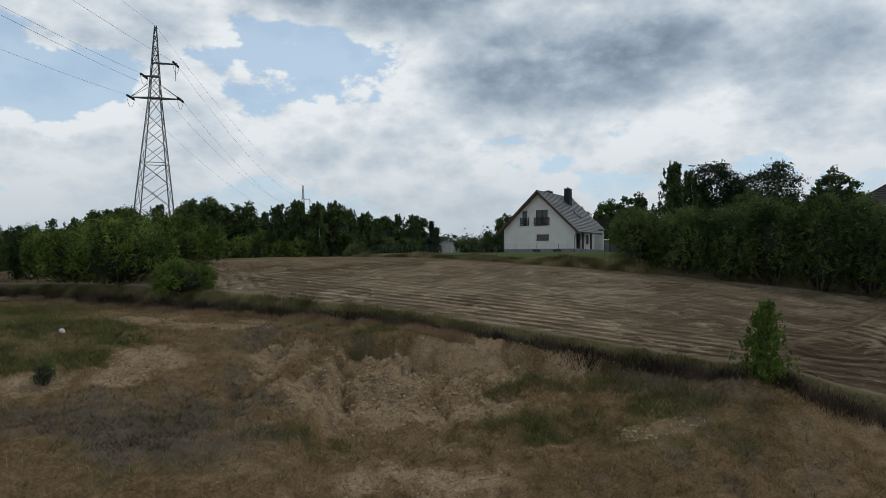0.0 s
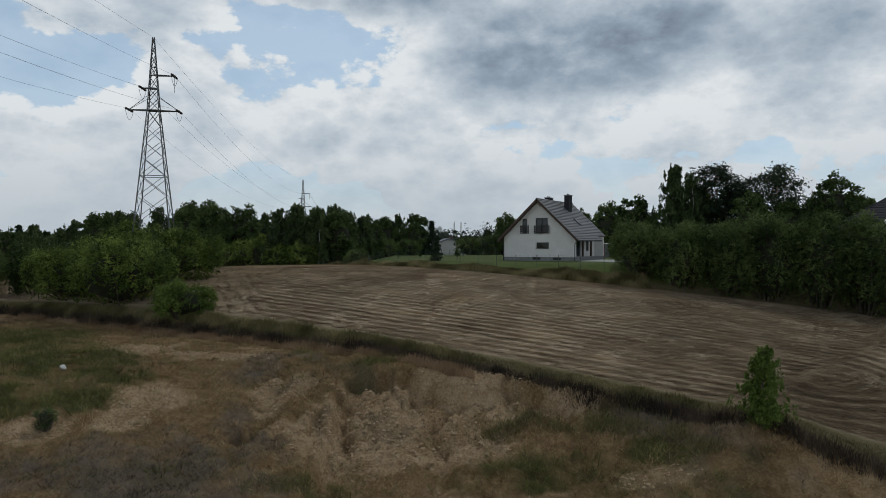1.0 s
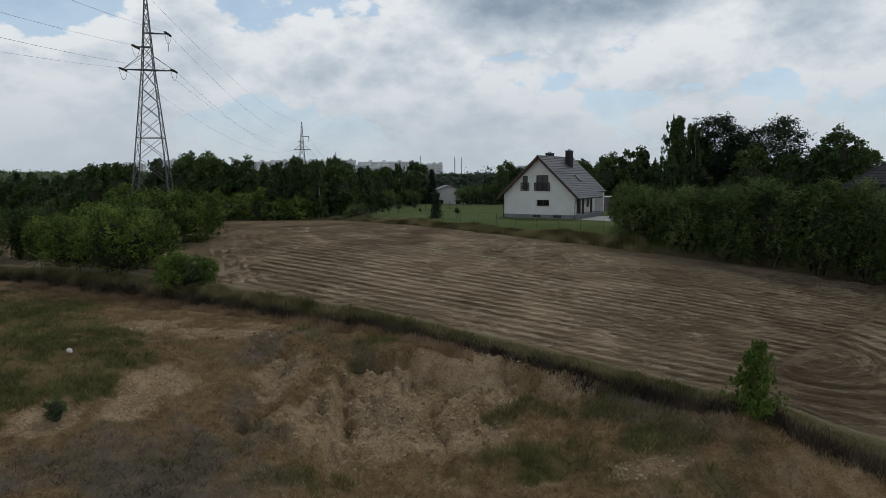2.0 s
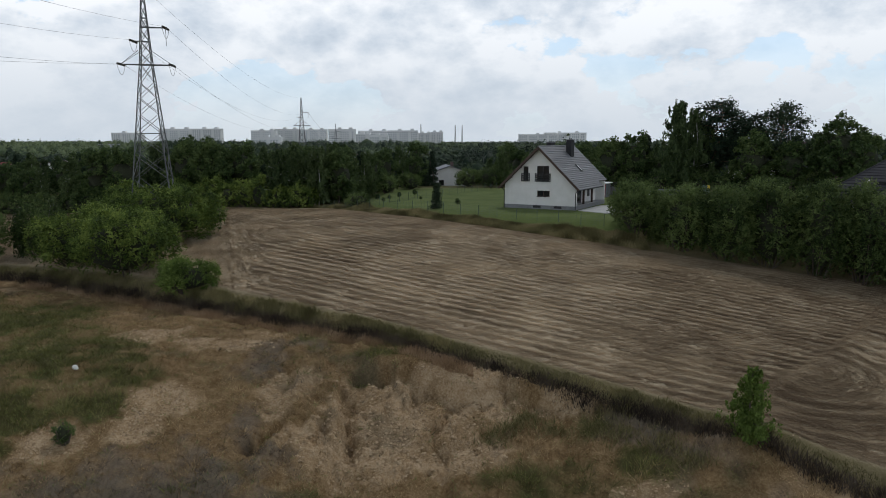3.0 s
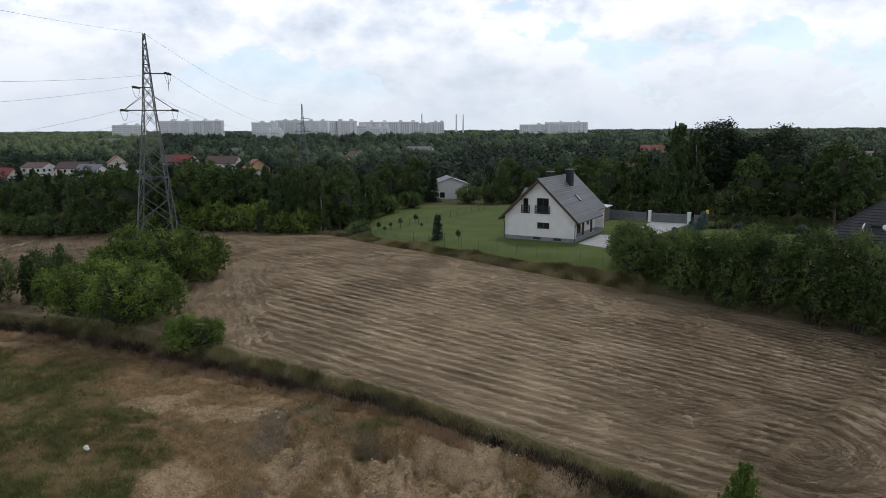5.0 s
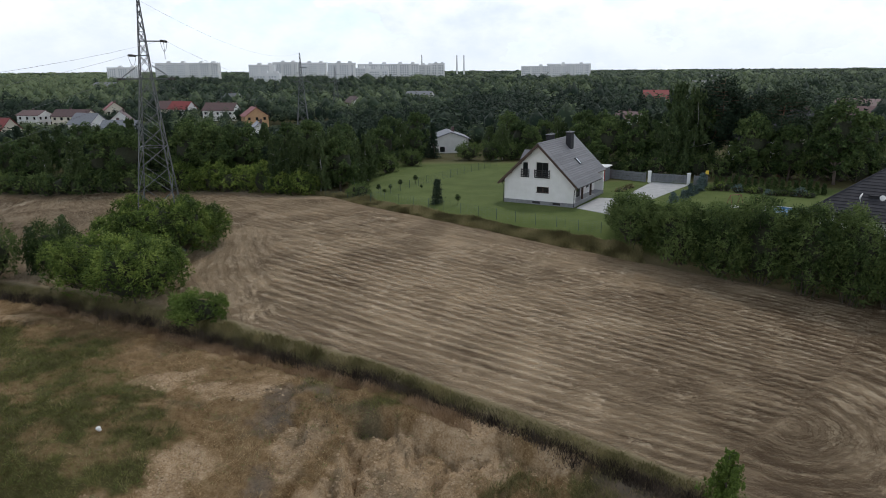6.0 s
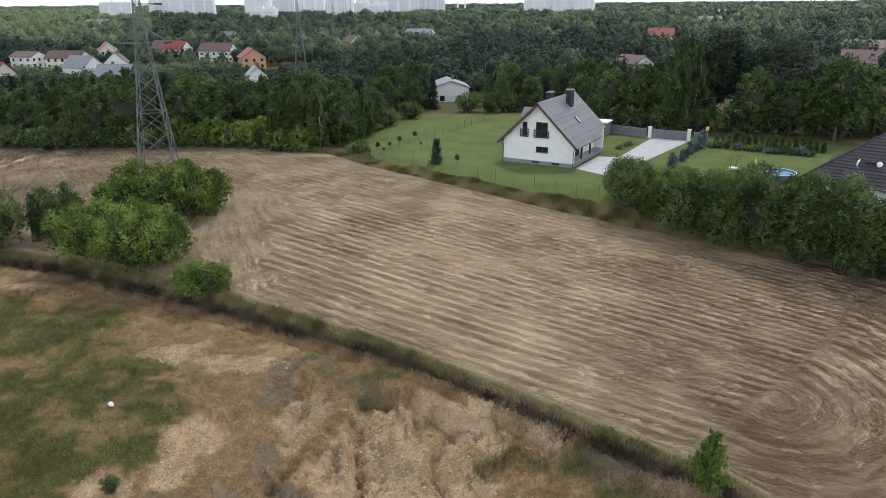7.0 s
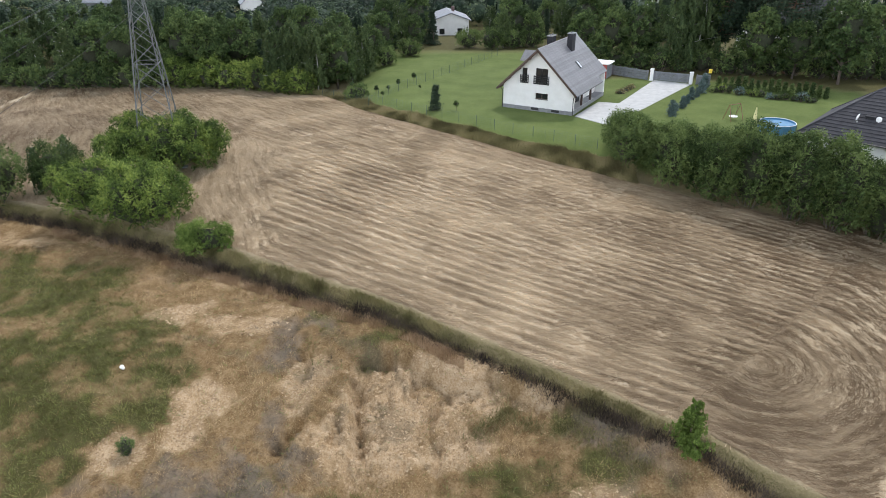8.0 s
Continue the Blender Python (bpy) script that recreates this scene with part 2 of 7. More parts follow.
MAT = {
    "plaster": surface("white_plaster", (0.70, 0.69, 0.66), (0.82, 0.81, 0.79), 0.8, 0.85, bump=0.1, vary=0.02),
    "plinth": surface("grey_plinth", (0.16, 0.16, 0.17), (0.26, 0.26, 0.27), 2.0, 0.9, vary=0.05),
    "tile": surface("graphite_roof_tile", (0.10, 0.10, 0.108), (0.19, 0.19, 0.20), 1.5, 0.5, bump=0.15, vary=0.14),
    "tile_dark": surface("dark_brown_roof_tile", (0.022, 0.022, 0.026), (0.046, 0.045, 0.052), 1.5, 0.9, vary=0.15),
    "timber": surface("dark_brown_timber", (0.035, 0.022, 0.016), (0.09, 0.055, 0.04), 3.0, 0.7, vary=0.1, stretch=(1, 6, 1)),
    "black": surface("black_metal", (0.02, 0.02, 0.022), (0.04, 0.04, 0.042), 5.0, 0.45, 0.4, vary=0.1),
    "brick_dark": surface("dark_clinker", (0.012, 0.012, 0.014), (0.034, 0.034, 0.038), 6.0, 0.9, vary=0.1),
    "white_frame": surface("white_frame", (0.72, 0.72, 0.70), (0.82, 0.82, 0.8), 4.0, 0.5, vary=0.03),
    "paver": surface("light_grey_paving", (0.33, 0.33, 0.33), (0.47, 0.47, 0.46), 1.2, 0.9, vary=0.07),
    "steel": surface("grey_galvanised_steel", (0.07, 0.076, 0.078), (0.165, 0.172, 0.175), 3.0, 0.6, 0.3, vary=0.12),
    "cable": surface("aluminium_cable", (0.05, 0.05, 0.055), (0.09, 0.09, 0.095), 3.0, 0.6, 0.3),
    "insulator": surface("brown_glass_insulator", (0.03, 0.025, 0.02), (0.07, 0.06, 0.05), 9.0, 0.3),
    "fence_grey": surface("grey_fence", (0.11, 0.12, 0.13), (0.20, 0.21, 0.225), 2.0, 0.7, vary=0.08),
    "wire_green": surface("green_wire_fence", (0.05, 0.08, 0.06), (0.09, 0.13, 0.10), 2.0, 0.6, vary=0.1),
    "red_brick": surface("red_plaster", (0.24, 0.05, 0.045), (0.36, 0.09, 0.075), 3.0, 0.85),
    "red_roof": surface("red_roof_tile", (0.14, 0.022, 0.022), (0.25, 0.045, 0.04), 2.0, 0.6, vary=0.2),
    "brown_roof": surface("brown_roof_tile", (0.07, 0.045, 0.045), (0.15, 0.09, 0.085), 2.0, 0.7, vary=0.25),
    "grey_roof": surface("grey_roof_sheet", (0.10, 0.105, 0.12), (0.2, 0.21, 0.23), 2.0, 0.6, vary=0.25),
    "cream": surface("cream_render", (0.55, 0.50, 0.40), (0.70, 0.64, 0.53), 1.0, 0.9, vary=0.12),
    "orange": surface("orange_render", (0.44, 0.25, 0.13), (0.58, 0.36, 0.20), 1.0, 0.9),
    "concrete": surface("pale_concrete", (0.72, 0.72, 0.72), (0.86, 0.86, 0.85), 0.05, 0.9, vary=0.1),
    # far windows paled towards the wall: distance haze put into their colour
    "far_window": surface("far_window_hazed", (0.36, 0.39, 0.42), (0.50, 0.52, 0.55), 0.2, 0.4, vary=0.2),
    "glass": glass("dark_window_glass", (0.015, 0.018, 0.02)),
    "bark": surface("dark_bark", (0.05, 0.04, 0.03), (0.14, 0.11, 0.09), 6.0, 0.95, bump=0.5, vary=0.2, stretch=(1, 1, 0.3)),
    # near-black, so the shade deep inside foliage lies in the colour
    "twig_shade": surface("inner_twig_shade", (0.012, 0.014, 0.008), (0.040, 0.046, 0.022), 5.0, 0.95, bump=0.5, vary=0.2),
    "birch_bark": surface("pale_birch_bark", (0.16, 0.15, 0.14), (0.5, 0.49, 0.46), 7.0, 0.9, vary=0.2),
    "pine_bark": surface("reddish_pine_bark", (0.10, 0.055, 0.035), (0.25, 0.14, 0.09), 6.0, 0.95, bump=0.5, vary=0.2),
    "leaf_bush": leafy("bush_leaves", (0.030, 0.052, 0.013), (0.098, 0.150, 0.032), (0.27, 0.34, 0.080), 0.25),
    "leaf_hedge": leafy("willow_leaves", (0.022, 0.040, 0.013), (0.066, 0.104, 0.032), (0.170, 0.225, 0.075), 0.35),
    "leaf_tree": leafy("tree_leaves", (0.028, 0.050, 0.019), (0.078, 0.120, 0.040), (0.185, 0.240, 0.082)),
    "leaf_birch": leafy("birch_leaves", (0.036, 0.058, 0.025), (0.086, 0.124, 0.048), (0.175, 0.222, 0.090)),
    "needles": leafy("pine_needles", (0.018, 0.032, 0.020), (0.038, 0.060, 0.034), (0.075, 0.105, 0.058), 0.15),
    # far foliage blued and greyed: aerial haze put into the leaf colour
    "leaf_far_hazy": leafy("far_leaves", (0.020, 0.035, 0.023), (0.058, 0.086, 0.050), (0.170, 0.210, 0.105), 0.2, 0.2),
    "leaf_sapling": leafy("sapling_leaves", (0.07, 0.11, 0.025), (0.15, 0.22, 0.05), (0.27, 0.35, 0.10), 0.4),
    # dimmer copy of the haze-blue far leaves, for the shaded inside of crowns
    "leaf_body_shade": leafy("far_leaf_body", (0.020, 0.035, 0.023), (0.050, 0.076, 0.044), (0.145, 0.185, 0.092), 0.0, 0.2),
    "blue_spruce": leafy("blue_spruce_needles", (0.045, 0.078, 0.072), (0.095, 0.14, 0.13), (0.18, 0.24, 0.235), 0.12),
    "grass_green": leafy("green_grass", (0.058, 0.062, 0.018), (0.130, 0.138, 0.040), (0.265, 0.255, 0.095), 0.12, 0.3),
    "grass_dry": leafy("dry_grass", (0.10, 0.062, 0.028), (0.28, 0.185, 0.088), (0.54, 0.40, 0.225), 0.12, 0.3),
    "grass_verge": leafy("verge_weeds", (0.11, 0.096, 0.042), (0.26, 0.228, 0.108), (0.45, 0.375, 0.21), 0.12, 0.3),
    "heath": leafy("grey_brown_weeds", (0.045, 0.034, 0.028), (0.115, 0.090, 0.070), (0.24, 0.192, 0.145), 0.12, 0.3),
    "weeds_bank": leafy("bank_weeds", (0.075, 0.066, 0.028), (0.180, 0.165, 0.070), (0.36, 0.305, 0.155), 0.12, 0.3),
    "grass_rust": leafy("rusty_grass", (0.22, 0.140, 0.078), (0.40, 0.275, 0.168), (0.57, 0.43, 0.29), 0.12, 0.3),
    "soil": leafy("dry_soil", (0.25, 0.17, 0.098), (0.43, 0.315, 0.195), (0.64, 0.51, 0.36), 0.0),
    "straw": leafy("mown_straw", (0.22, 0.156, 0.096), (0.46, 0.358, 0.238), (0.74, 0.615, 0.44), 0.4, 0.3),
}


# ---- mesh helpers ----
class Build:
    """Collects faces of one mesh."""

    def __init__(self):
        self.v, self.f = [], []

    def face(self, *pts):
        i = len(self.v)
        self.v += [tuple(p) for p in pts]
        self.f.append(tuple(range(i, i + len(pts))))
        return self

    def box(self, a, b, m=None, cut=0.0):
        """A box from corner a to corner b; cut bevels its upright and level edges at the top."""
        (x0, y0, z0), (x1, y1, z1) = a, b
        c = min(cut, (x1 - x0) / 2.2, (y1 - y0) / 2.2, (z1 - z0) / 2.2) if cut else 0
        if c:
            p = [(x0, y0, z0), (x1, y0, z0), (x1, y1, z0), (x0, y1, z0), (x0, y0, z1 - c), (x1, y0, z1 - c), (x1, y1, z1 - c), (x0, y1, z1 - c),
                 (x0 + c, y0 + c, z1), (x1 - c, y0 + c, z1), (x1 - c, y1 - c, z1), (x0 + c, y1 - c, z1)]
            q = [(3, 2, 1, 0), (0, 1, 5, 4), (1, 2, 6, 5), (2, 3, 7, 6), (3, 0, 4, 7), (4, 5, 9, 8), (5, 6, 10, 9), (6, 7, 11, 10), (7, 4, 8, 11), (8, 9, 10, 11)]
        else:
            p = [(x0, y0, z0), (x1, y0, z0), (x1, y1, z0), (x0, y1, z0), (x0, y0, z1), (x1, y0, z1), (x1, y1, z1), (x0, y1, z1)]
            q = [(3, 2, 1, 0), (0, 1, 5, 4), (1, 2, 6, 5), (2, 3, 7, 6), (3, 0, 4, 7), (4, 5, 6, 7)]
        i = len(self.v)
        self.v += [tuple(m @ Vector(s)) if m else s for s in p]
        self.f += [tuple(i + k for k in s) for s in q]
        return self

    def tube(self, a, b, r0, r1=None, n=6):
        """A tapered round bar from a to b."""
        a, b = Vector(a), Vector(b)
        r1 = r0 if r1 is None else r1
        d = (b - a).normalized()
        s = d.orthogonal().normalized()
        u = d.cross(s)
        i = len(self.v)
        for c, r in ((a, r0), (b, r1)):
            for k in range(n):
                w_ = 2 * math.pi * k / n
                self.v.append(tuple(c + (s * math.cos(w_) + u * math.sin(w_)) * r))
        self.f += [(i + k, i + (k + 1) % n, i + n + (k + 1) % n, i + n + k) for k in range(n)]
        self.f += [tuple(range(i + n - 1, i - 1, -1)), tuple(range(i + n, i + 2 * n))]
        return self

    def path(self, pts, radii, n=6):
        """One bent, tapered bar through all the points."""
        pts = [Vector(p) for p in pts]
        i, side = len(self.v), None
        for k, p in enumerate(pts):
            d = (pts[min(k + 1, len(pts) - 1)] - pts[max(k - 1, 0)]).normalized()
            side = d.orthogonal().normalized() if side is None else (side - d * side.dot(d)).normalized()
            u = d.cross(side)
            r = radii if isinstance(radii, (int, float)) else radii[k]
            self.v += [tuple(p + (side * math.cos(6.283185 * q / n) + u * math.sin(6.283185 * q / n)) * r) for q in range(n)]
        for k in range(len(pts) - 1):
            a = i + k * n
            self.f += [(a + q, a + (q + 1) % n, a + n + (q + 1) % n, a + n + q) for q in range(n)]
        e = i + (len(pts) - 1) * n
        self.f += [tuple(range(i + n - 1, i - 1, -1)), tuple(range(e, e + n))]
        return self

    def prism(self, pts, d):
        """Extrudes the outline pts by the vector d."""
        pts, d = [Vector(p) for p in pts], Vector(d)
        n, i = len(pts), len(self.v)
        self.v += [tuple(p) for p in pts] + [tuple(p + d) for p in pts]
        self.f += [tuple(range(i + n - 1, i - 1, -1)), tuple(range(i + n, i + 2 * n))]
        self.f += [(i + k, i + (k + 1) % n, i + n + (k + 1) % n, i + n + k) for k in range(n)]
        return self

    def mesh(self, name, mat, smooth=False):
        me = bpy.data.meshes.new(name)
        me.from_pydata(self.v, [], self.f)
        me.materials.append(mat)
        if smooth:
            me.polygons.foreach_set("use_smooth", [True] * len(me.polygons))
        return me


def array_mesh(name, verts, faces, mat, smooth=False, tone=None):
    """A mesh from numpy arrays: verts (n, 3) and faces (m, 3 or 4)."""
    me = bpy.data.meshes.new(name)
    k = faces.shape[1]
    me.vertices.add(len(verts))
    me.vertices.foreach_set("co", np.ascontiguousarray(verts, dtype=np.float32).ravel())
    me.loops.add(faces.size)
    me.loops.foreach_set("vertex_index", np.ascontiguousarray(faces, dtype=np.int32).ravel())
    me.polygons.add(len(faces))
    me.polygons.foreach_set("loop_start", np.arange(0, faces.size, k, dtype=np.int32))
    if smooth:
        me.polygons.foreach_set("use_smooth", np.ones(len(faces), dtype=bool))
    if tone is not None:
        me.attributes.new("tone", "FLOAT", "POINT").data.foreach_set("value", np.ascontiguousarray(tone, dtype=np.float32))
    me.materials.append(mat)
    me.update(calc_edges=True)
    return me


def part(name, data, parent, label=""):
    """Links a mesh as one part under a thing or under a part."""
    ob = new(name, data)
    ob.parent = parent
    return tagged(ob, label) if label else ob


def thing(name, m, label, category, group="", kind=""):
    ob = new(name)
    ob.matrix_world = m
    ob.empty_display_size = 0.2
    return tagged(ob, label, category, group, kind)


def bars(segments, r, n=4):
    b = Build()
    for p, q in segments:
        b.tube(p, q, r, r, n)
    return b


# ---- the lie of the land ----
def step(a, b, t):
    t = np.clip((t - a) / (b - a), 0, 1)
    return t * t * (3 - 2 * t)


def lattice(seed):
    return np.random.RandomState(seed).rand(256, 256)


LATTICES = [lattice(s) for s in range(4)]


def wobble(x, y, size, seed=0):
    """Smooth value noise, 0 to 1, with features of that size in metres."""
    g = LATTICES[seed % 4]
    u, v = np.asarray(x, dtype=float) / size + 91.7 * seed, np.asarray(y, dtype=float) / size + 37.3 * seed
    i, j = np.floor(u).astype(int), np.floor(v).astype(int)
    fu, fv = u - i, v - j
    fu, fv = fu * fu * (3 - 2 * fu), fv * fv * (3 - 2 * fv)
    a, b, c, d = g[i % 256, j % 256], g[(i + 1) % 256, j % 256], g[i % 256, (j + 1) % 256], g[(i + 1) % 256, (j + 1) % 256]
    return (a * (1 - fu) + b * fu) * (1 - fv) + (c * (1 - fu) + d * fu) * fv


def rough_noise(x, y, size, seed=0):
    return (wobble(x, y, size, seed) + 0.5 * wobble(x, y, size / 2.1, seed + 1) + 0.25 * wobble(x, y, size / 4.3, seed + 2)) / 1.75


def field_z(x, y):
    x, y = np.clip(x, -75, 60) / 10, np.clip(y, 20, 112) / 10
    return -13.703 + 0.2987 * x + 2.2271 * y - 0.0969 * x * x - 0.0605 * x * y - 0.0082 * y * y - 0.0081 * y**3


def pit_z(x, y):
    u, v = np.clip(x, -40, 25) / 10, np.clip(y, 24, 52) / 10
    z = -21.073 - 1.6182 * u + 5.0696 * v + 0.1602 * u * u + 0.4107 * u * v - 0.3522 * v * v
    z = z + 0.8 * np.exp(-((x + 23) ** 2 + (y - 43) ** 2) / 30) - 0.5 * np.exp(-((x + 3) ** 2 + (y - 37.5) ** 2) / 40)
    return z


def near_edge(x):
    """The field's edge above the sand pit."""
    return 48.2 - 0.6 * x - 0.0025 * x * x + 0.5 * (wobble(x, 0 * x, 3.5, 1) - 0.5)


def far_edge(x):
    """The field's edge along the garden."""
    x = np.asarray(x, dtype=float)
    return 89.3 - 0.85 * x + 0.0068 * x * x + np.where(x < -11, 0.45 * (-11 - x), 0) + 0.7 * (wobble(x, 0 * x, 3.0, 2) - 0.5)


def wood_edge(x):
    """Where field and garden end at the trees."""
    return (105.5 - 0.33 * x) * (1 - step(-20, -12, x)) + 140 * step(-20, -12, x)


def gully(x, y):
    """Erosion channels that run down the pit's steep slope, with lumpy clods between them."""
    bend = x + 2.2 * (wobble(x, y, 3.5, 2) - 0.5) + 0.9 * (wobble(x, y, 1.3, 3) - 0.5)
    band = step(33, 37, y) * (1 - step(-1.0, 1.5, y - rim(x))) * step(-14, -9, x) * (1 - step(6, 12, x))
    cut = np.clip(1 - np.abs(wobble(bend, 0.16 * y, 2.3, 1) - 0.5) * 8, 0, 1) ** 0.8
    fine = np.clip(1 - np.abs(wobble(bend * 1.3, 0.3 * y, 1.0, 3) - 0.5) * 6, 0, 1)
    clod = np.abs(rough_noise(x, y, 1.3, 2) - 0.5)
    return band * (-0.75 * cut - 0.35 * fine + 1.1 * clod + 0.6 * np.abs(rough_noise(x, y, 0.6, 1) - 0.5))


# washed-out clefts in the slope: (x, y) at the top and at the foot
CLEFTS = ((-6.7, 43.7, -6.0, 42.0), (-5.7, 43.6, -5.9, 41.8), (-6.0, 41.2, -5.6, 40.0), (-5.7, 39.6, -5.4, 37.6), (-9.2, 40.4, -9.6, 39.0), (-10.0, 39.0, -10.9, 37.0), (-7.0, 39.4, -7.3, 37.9), (-1.8, 44.3, -1.9, 42.6), (0.9, 43.2, 1.0, 42.0))


def clefts(x, y):
    """Depth of the clefts, 0 to 1."""
    d = np.full(np.shape(x), 9.0)
    xw, yw = x + 0.5 * (wobble(x, y, 0.8, 1) - 0.5), y + 0.4 * (wobble(x, y, 0.9, 2) - 0.5)
    for x0, y0, x1, y1 in CLEFTS:
        t = np.clip(((xw - x0) * (x1 - x0) + (yw - y0) * (y1 - y0)) / ((x1 - x0) ** 2 + (y1 - y0) ** 2), 0, 1)
        d = np.minimum(d, np.hypot(xw - x0 - t * (x1 - x0), yw - y0 - t * (y1 - y0)))
    return np.clip(1 - d / 0.42, 0, 1) ** 0.7


def rim(x):
    """The broken edge where the pit's steep slope begins."""
    return near_edge(x) - np.clip(3.6 - 0.3 * x, 1.4, 6.0) + 1.2 * (wobble(x, 0 * x, 2.2, 3) - 0.5) + 0.6 * (wobble(x, 0 * x, 0.7, 2) - 0.5)


def scarp(x, y):
    """The broken face below the rim."""
    on = step(-6.6, -5.8, x) * (1 - step(7, 12, x))
    return on * (1.15 * step(-0.6, -0.05, y - rim(x)) - 0.95)


def track(x, y):
    """Distance from the line where the mower turned, and the way along it."""
    s = (x - 18.7) * 0.79 + (y - 41.8) * 0.61
    return (x - 18.7) * 0.61 - (y - 41.8) * 0.79 - 1.0 - 0.02 * s + 0.0055 * s * s + 0.5 * (wobble(s, 0 * s, 2.5, 1) - 0.5), s


def swath(x, y):
    """The ridge of straw heaped along the turn, 0 to 1."""
    d, s = track(x, y)
    return np.exp(-(((d - 0.25) / 0.32) ** 2)) * step(-2, 1, s) * (1 - step(22, 27, s)) * (0.35 + 0.9 * wobble(x, y, 1.1, 2))


def row_phase(x, y):
    """Counts the mown rows of straw."""
    main = 0.9 * y + x * (0.49 + 0.0062 * (y - 50)) + 0.7 * (wobble(x, y, 14.0, 1) - 0.5) + 0.10 * (wobble(x, y, 2.6, 3) - 0.5)
    turn = np.hypot(x - 24.0, (y - 44.0) * 1.1) * 0.72 + 1.3 * (wobble(x, y, 6.0, 2) - 0.5) + 0.3 * (wobble(x, y, 1.5, 1) - 0.5)
    side = 0.93 * x + 0.36 * y + 1.2 * (wobble(x, y, 7.0, 3) - 0.5) + 0.3 * (wobble(x, y, 1.5, 1) - 0.5)
    right = track(x, y)[0]
    left = np.minimum(-16.5 - 0.18 * (y - 60) + 4.0 * (wobble(x, y, 3.0, 2) - 0.5) - x, 84 + 5.0 * (wobble(x, y, 3.0, 1) - 0.5) - 0.4 * (x + 20) - y)
    p = np.where(right > 0, turn, main)
    p = np.where(left > 0, side, p)
    return p / 1.12


def row_mark(x, y):
    """How plainly the rows show: worn away in patches and where the mower turned."""
    m = np.clip(2.6 * rough_noise(x, y, 8.0, 3) - 0.75, 0.12, 1.0)
    m = m * (0.15 + 0.55 * np.maximum(step(1.5, 4.5, np.hypot(x - 24, y - 44)), 1.6 * step(-1, 1, -track(x, y)[0])))
    return m * (1 - 0.6 * (1 - step(-22, -15, x)) * (1 - step(84, 92, y))) * (1 - 0.45 * step(84, 90, y))


def in_field(x, y):
    return step(0.0, 0.8, y - near_edge(x)) * (1 - step(-0.8, 0.3, y - np.minimum(wood_edge(x), far_edge(x))))


def ground_z(x, y, fine=True):
    x, y = np.asarray(x, dtype=float), np.asarray(y, dtype=float)
    f, p = field_z(x, y), pit_z(x, y)
    z = p + (f - p) * step(-2.6, 0.4, y - near_edge(x))
    garden = step(-16, -9, x) * step(0.0, 7.0, y - far_edge(x))
    z = z + (0.65 - z) * garden
    d = y - wood_edge(x)
    r = np.hypot(x, y)
    out = -1.0 - 6.0 * step(0, 170, d) + 2.0 * (wobble(x, y, 160, 1) - 0.5)
    z = z + (out - z) * step(0, 45, d)
    z = z + 8 * step(380, 900, r) * (y > 100)
    z = z + step(1300, 4200, r) * (1 + 9 * rough_noise(x, y, 900, 1))
    z = z + 0.85 * np.exp(-((x - 16.4) ** 2 + (y - 35.7) ** 2) / 5)
    if fine:
        pit = (1 - step(-2.6, -1.0, y - near_edge(x))) * (r < 90)
        z = z + pit * (gully(x, y) + scarp(x, y) - 0.9 * clefts(x, y) + 0.6 * (rough_noise(x, y, 3.5, 1) - 0.5) + 0.36 * (rough_noise(x, y, 0.9, 2) - 0.5))
        on = in_field(x, y)
        z = z + on * (0.026 * np.sin(2 * np.pi * row_phase(x, y)) * row_mark(x, y) + 0.09 * (rough_noise(x, y, 1.2, 2) - 0.5) + 0.09 * swath(x, y))
    return z


def at(x, y, sink=0.05):
    return float(ground_z(np.array([x]), np.array([y]))[0]) - sink


def graded(marks, pitches, far):
    """Even steps between the marks, growing steps out to far on both sides."""
    mid = np.concatenate([np.arange(a, b, p) for a, b, p in zip(marks, marks[1:], pitches)])

    def outward(step_):
        steps, total = [], 0.0
        while total < far:
            step_ *= 1.13
            total += step_
            steps.append(total)
        return np.array(steps)

    return np.concatenate([mid[0] - outward(pitches[0])[::-1], mid, mid[-1] + outward(pitches[-1])])


gx = graded([-50, 42], [0.25], 4700)
gy = graded([24, 51, 98], [0.19, 0.40], 4700)
GX, GY = np.meshgrid(gx, gy)
GZ = ground_z(GX, GY)
ids = np.arange(GX.size).reshape(GX.shape)
quads = np.stack([ids[:-1, :-1], ids[:-1, 1:], ids[1:, 1:], ids[1:, :-1]], -1).reshape(-1, 4)


# patches in the pit: (x, y, half width, half depth)
LUSH = ((-34.0, 53.5, 6.5, 6.5), (-27.0, 47.5, 6.0, 5.0), (-22.6, 42.6, 5.0, 3.4), (-20.6, 39.2, 2.4, 2.4), (-28.5, 41.0, 5.5, 5.0), (-28.0, 34.0, 4.6, 4.6), (-42.0, 57.0, 5.0, 4.0), (-31.0, 46.5, 5.0, 4.0), (-24.6, 38.6, 3.0, 2.6))
TALL = ((4.6, 35.6, 6.0, 2.0), (9.6, 35.2, 3.2, 2.4), (5.0, 40.4, 1.3, 0.9), (8.8, 39.0, 2.0, 1.1), (-8.0, 50.4, 3.4, 1.0), (-3.0, 47.9, 3.0, 0.9), (13.2, 33.0, 3.0, 2.2), (-6.0, 33.0, 3.0, 1.2))
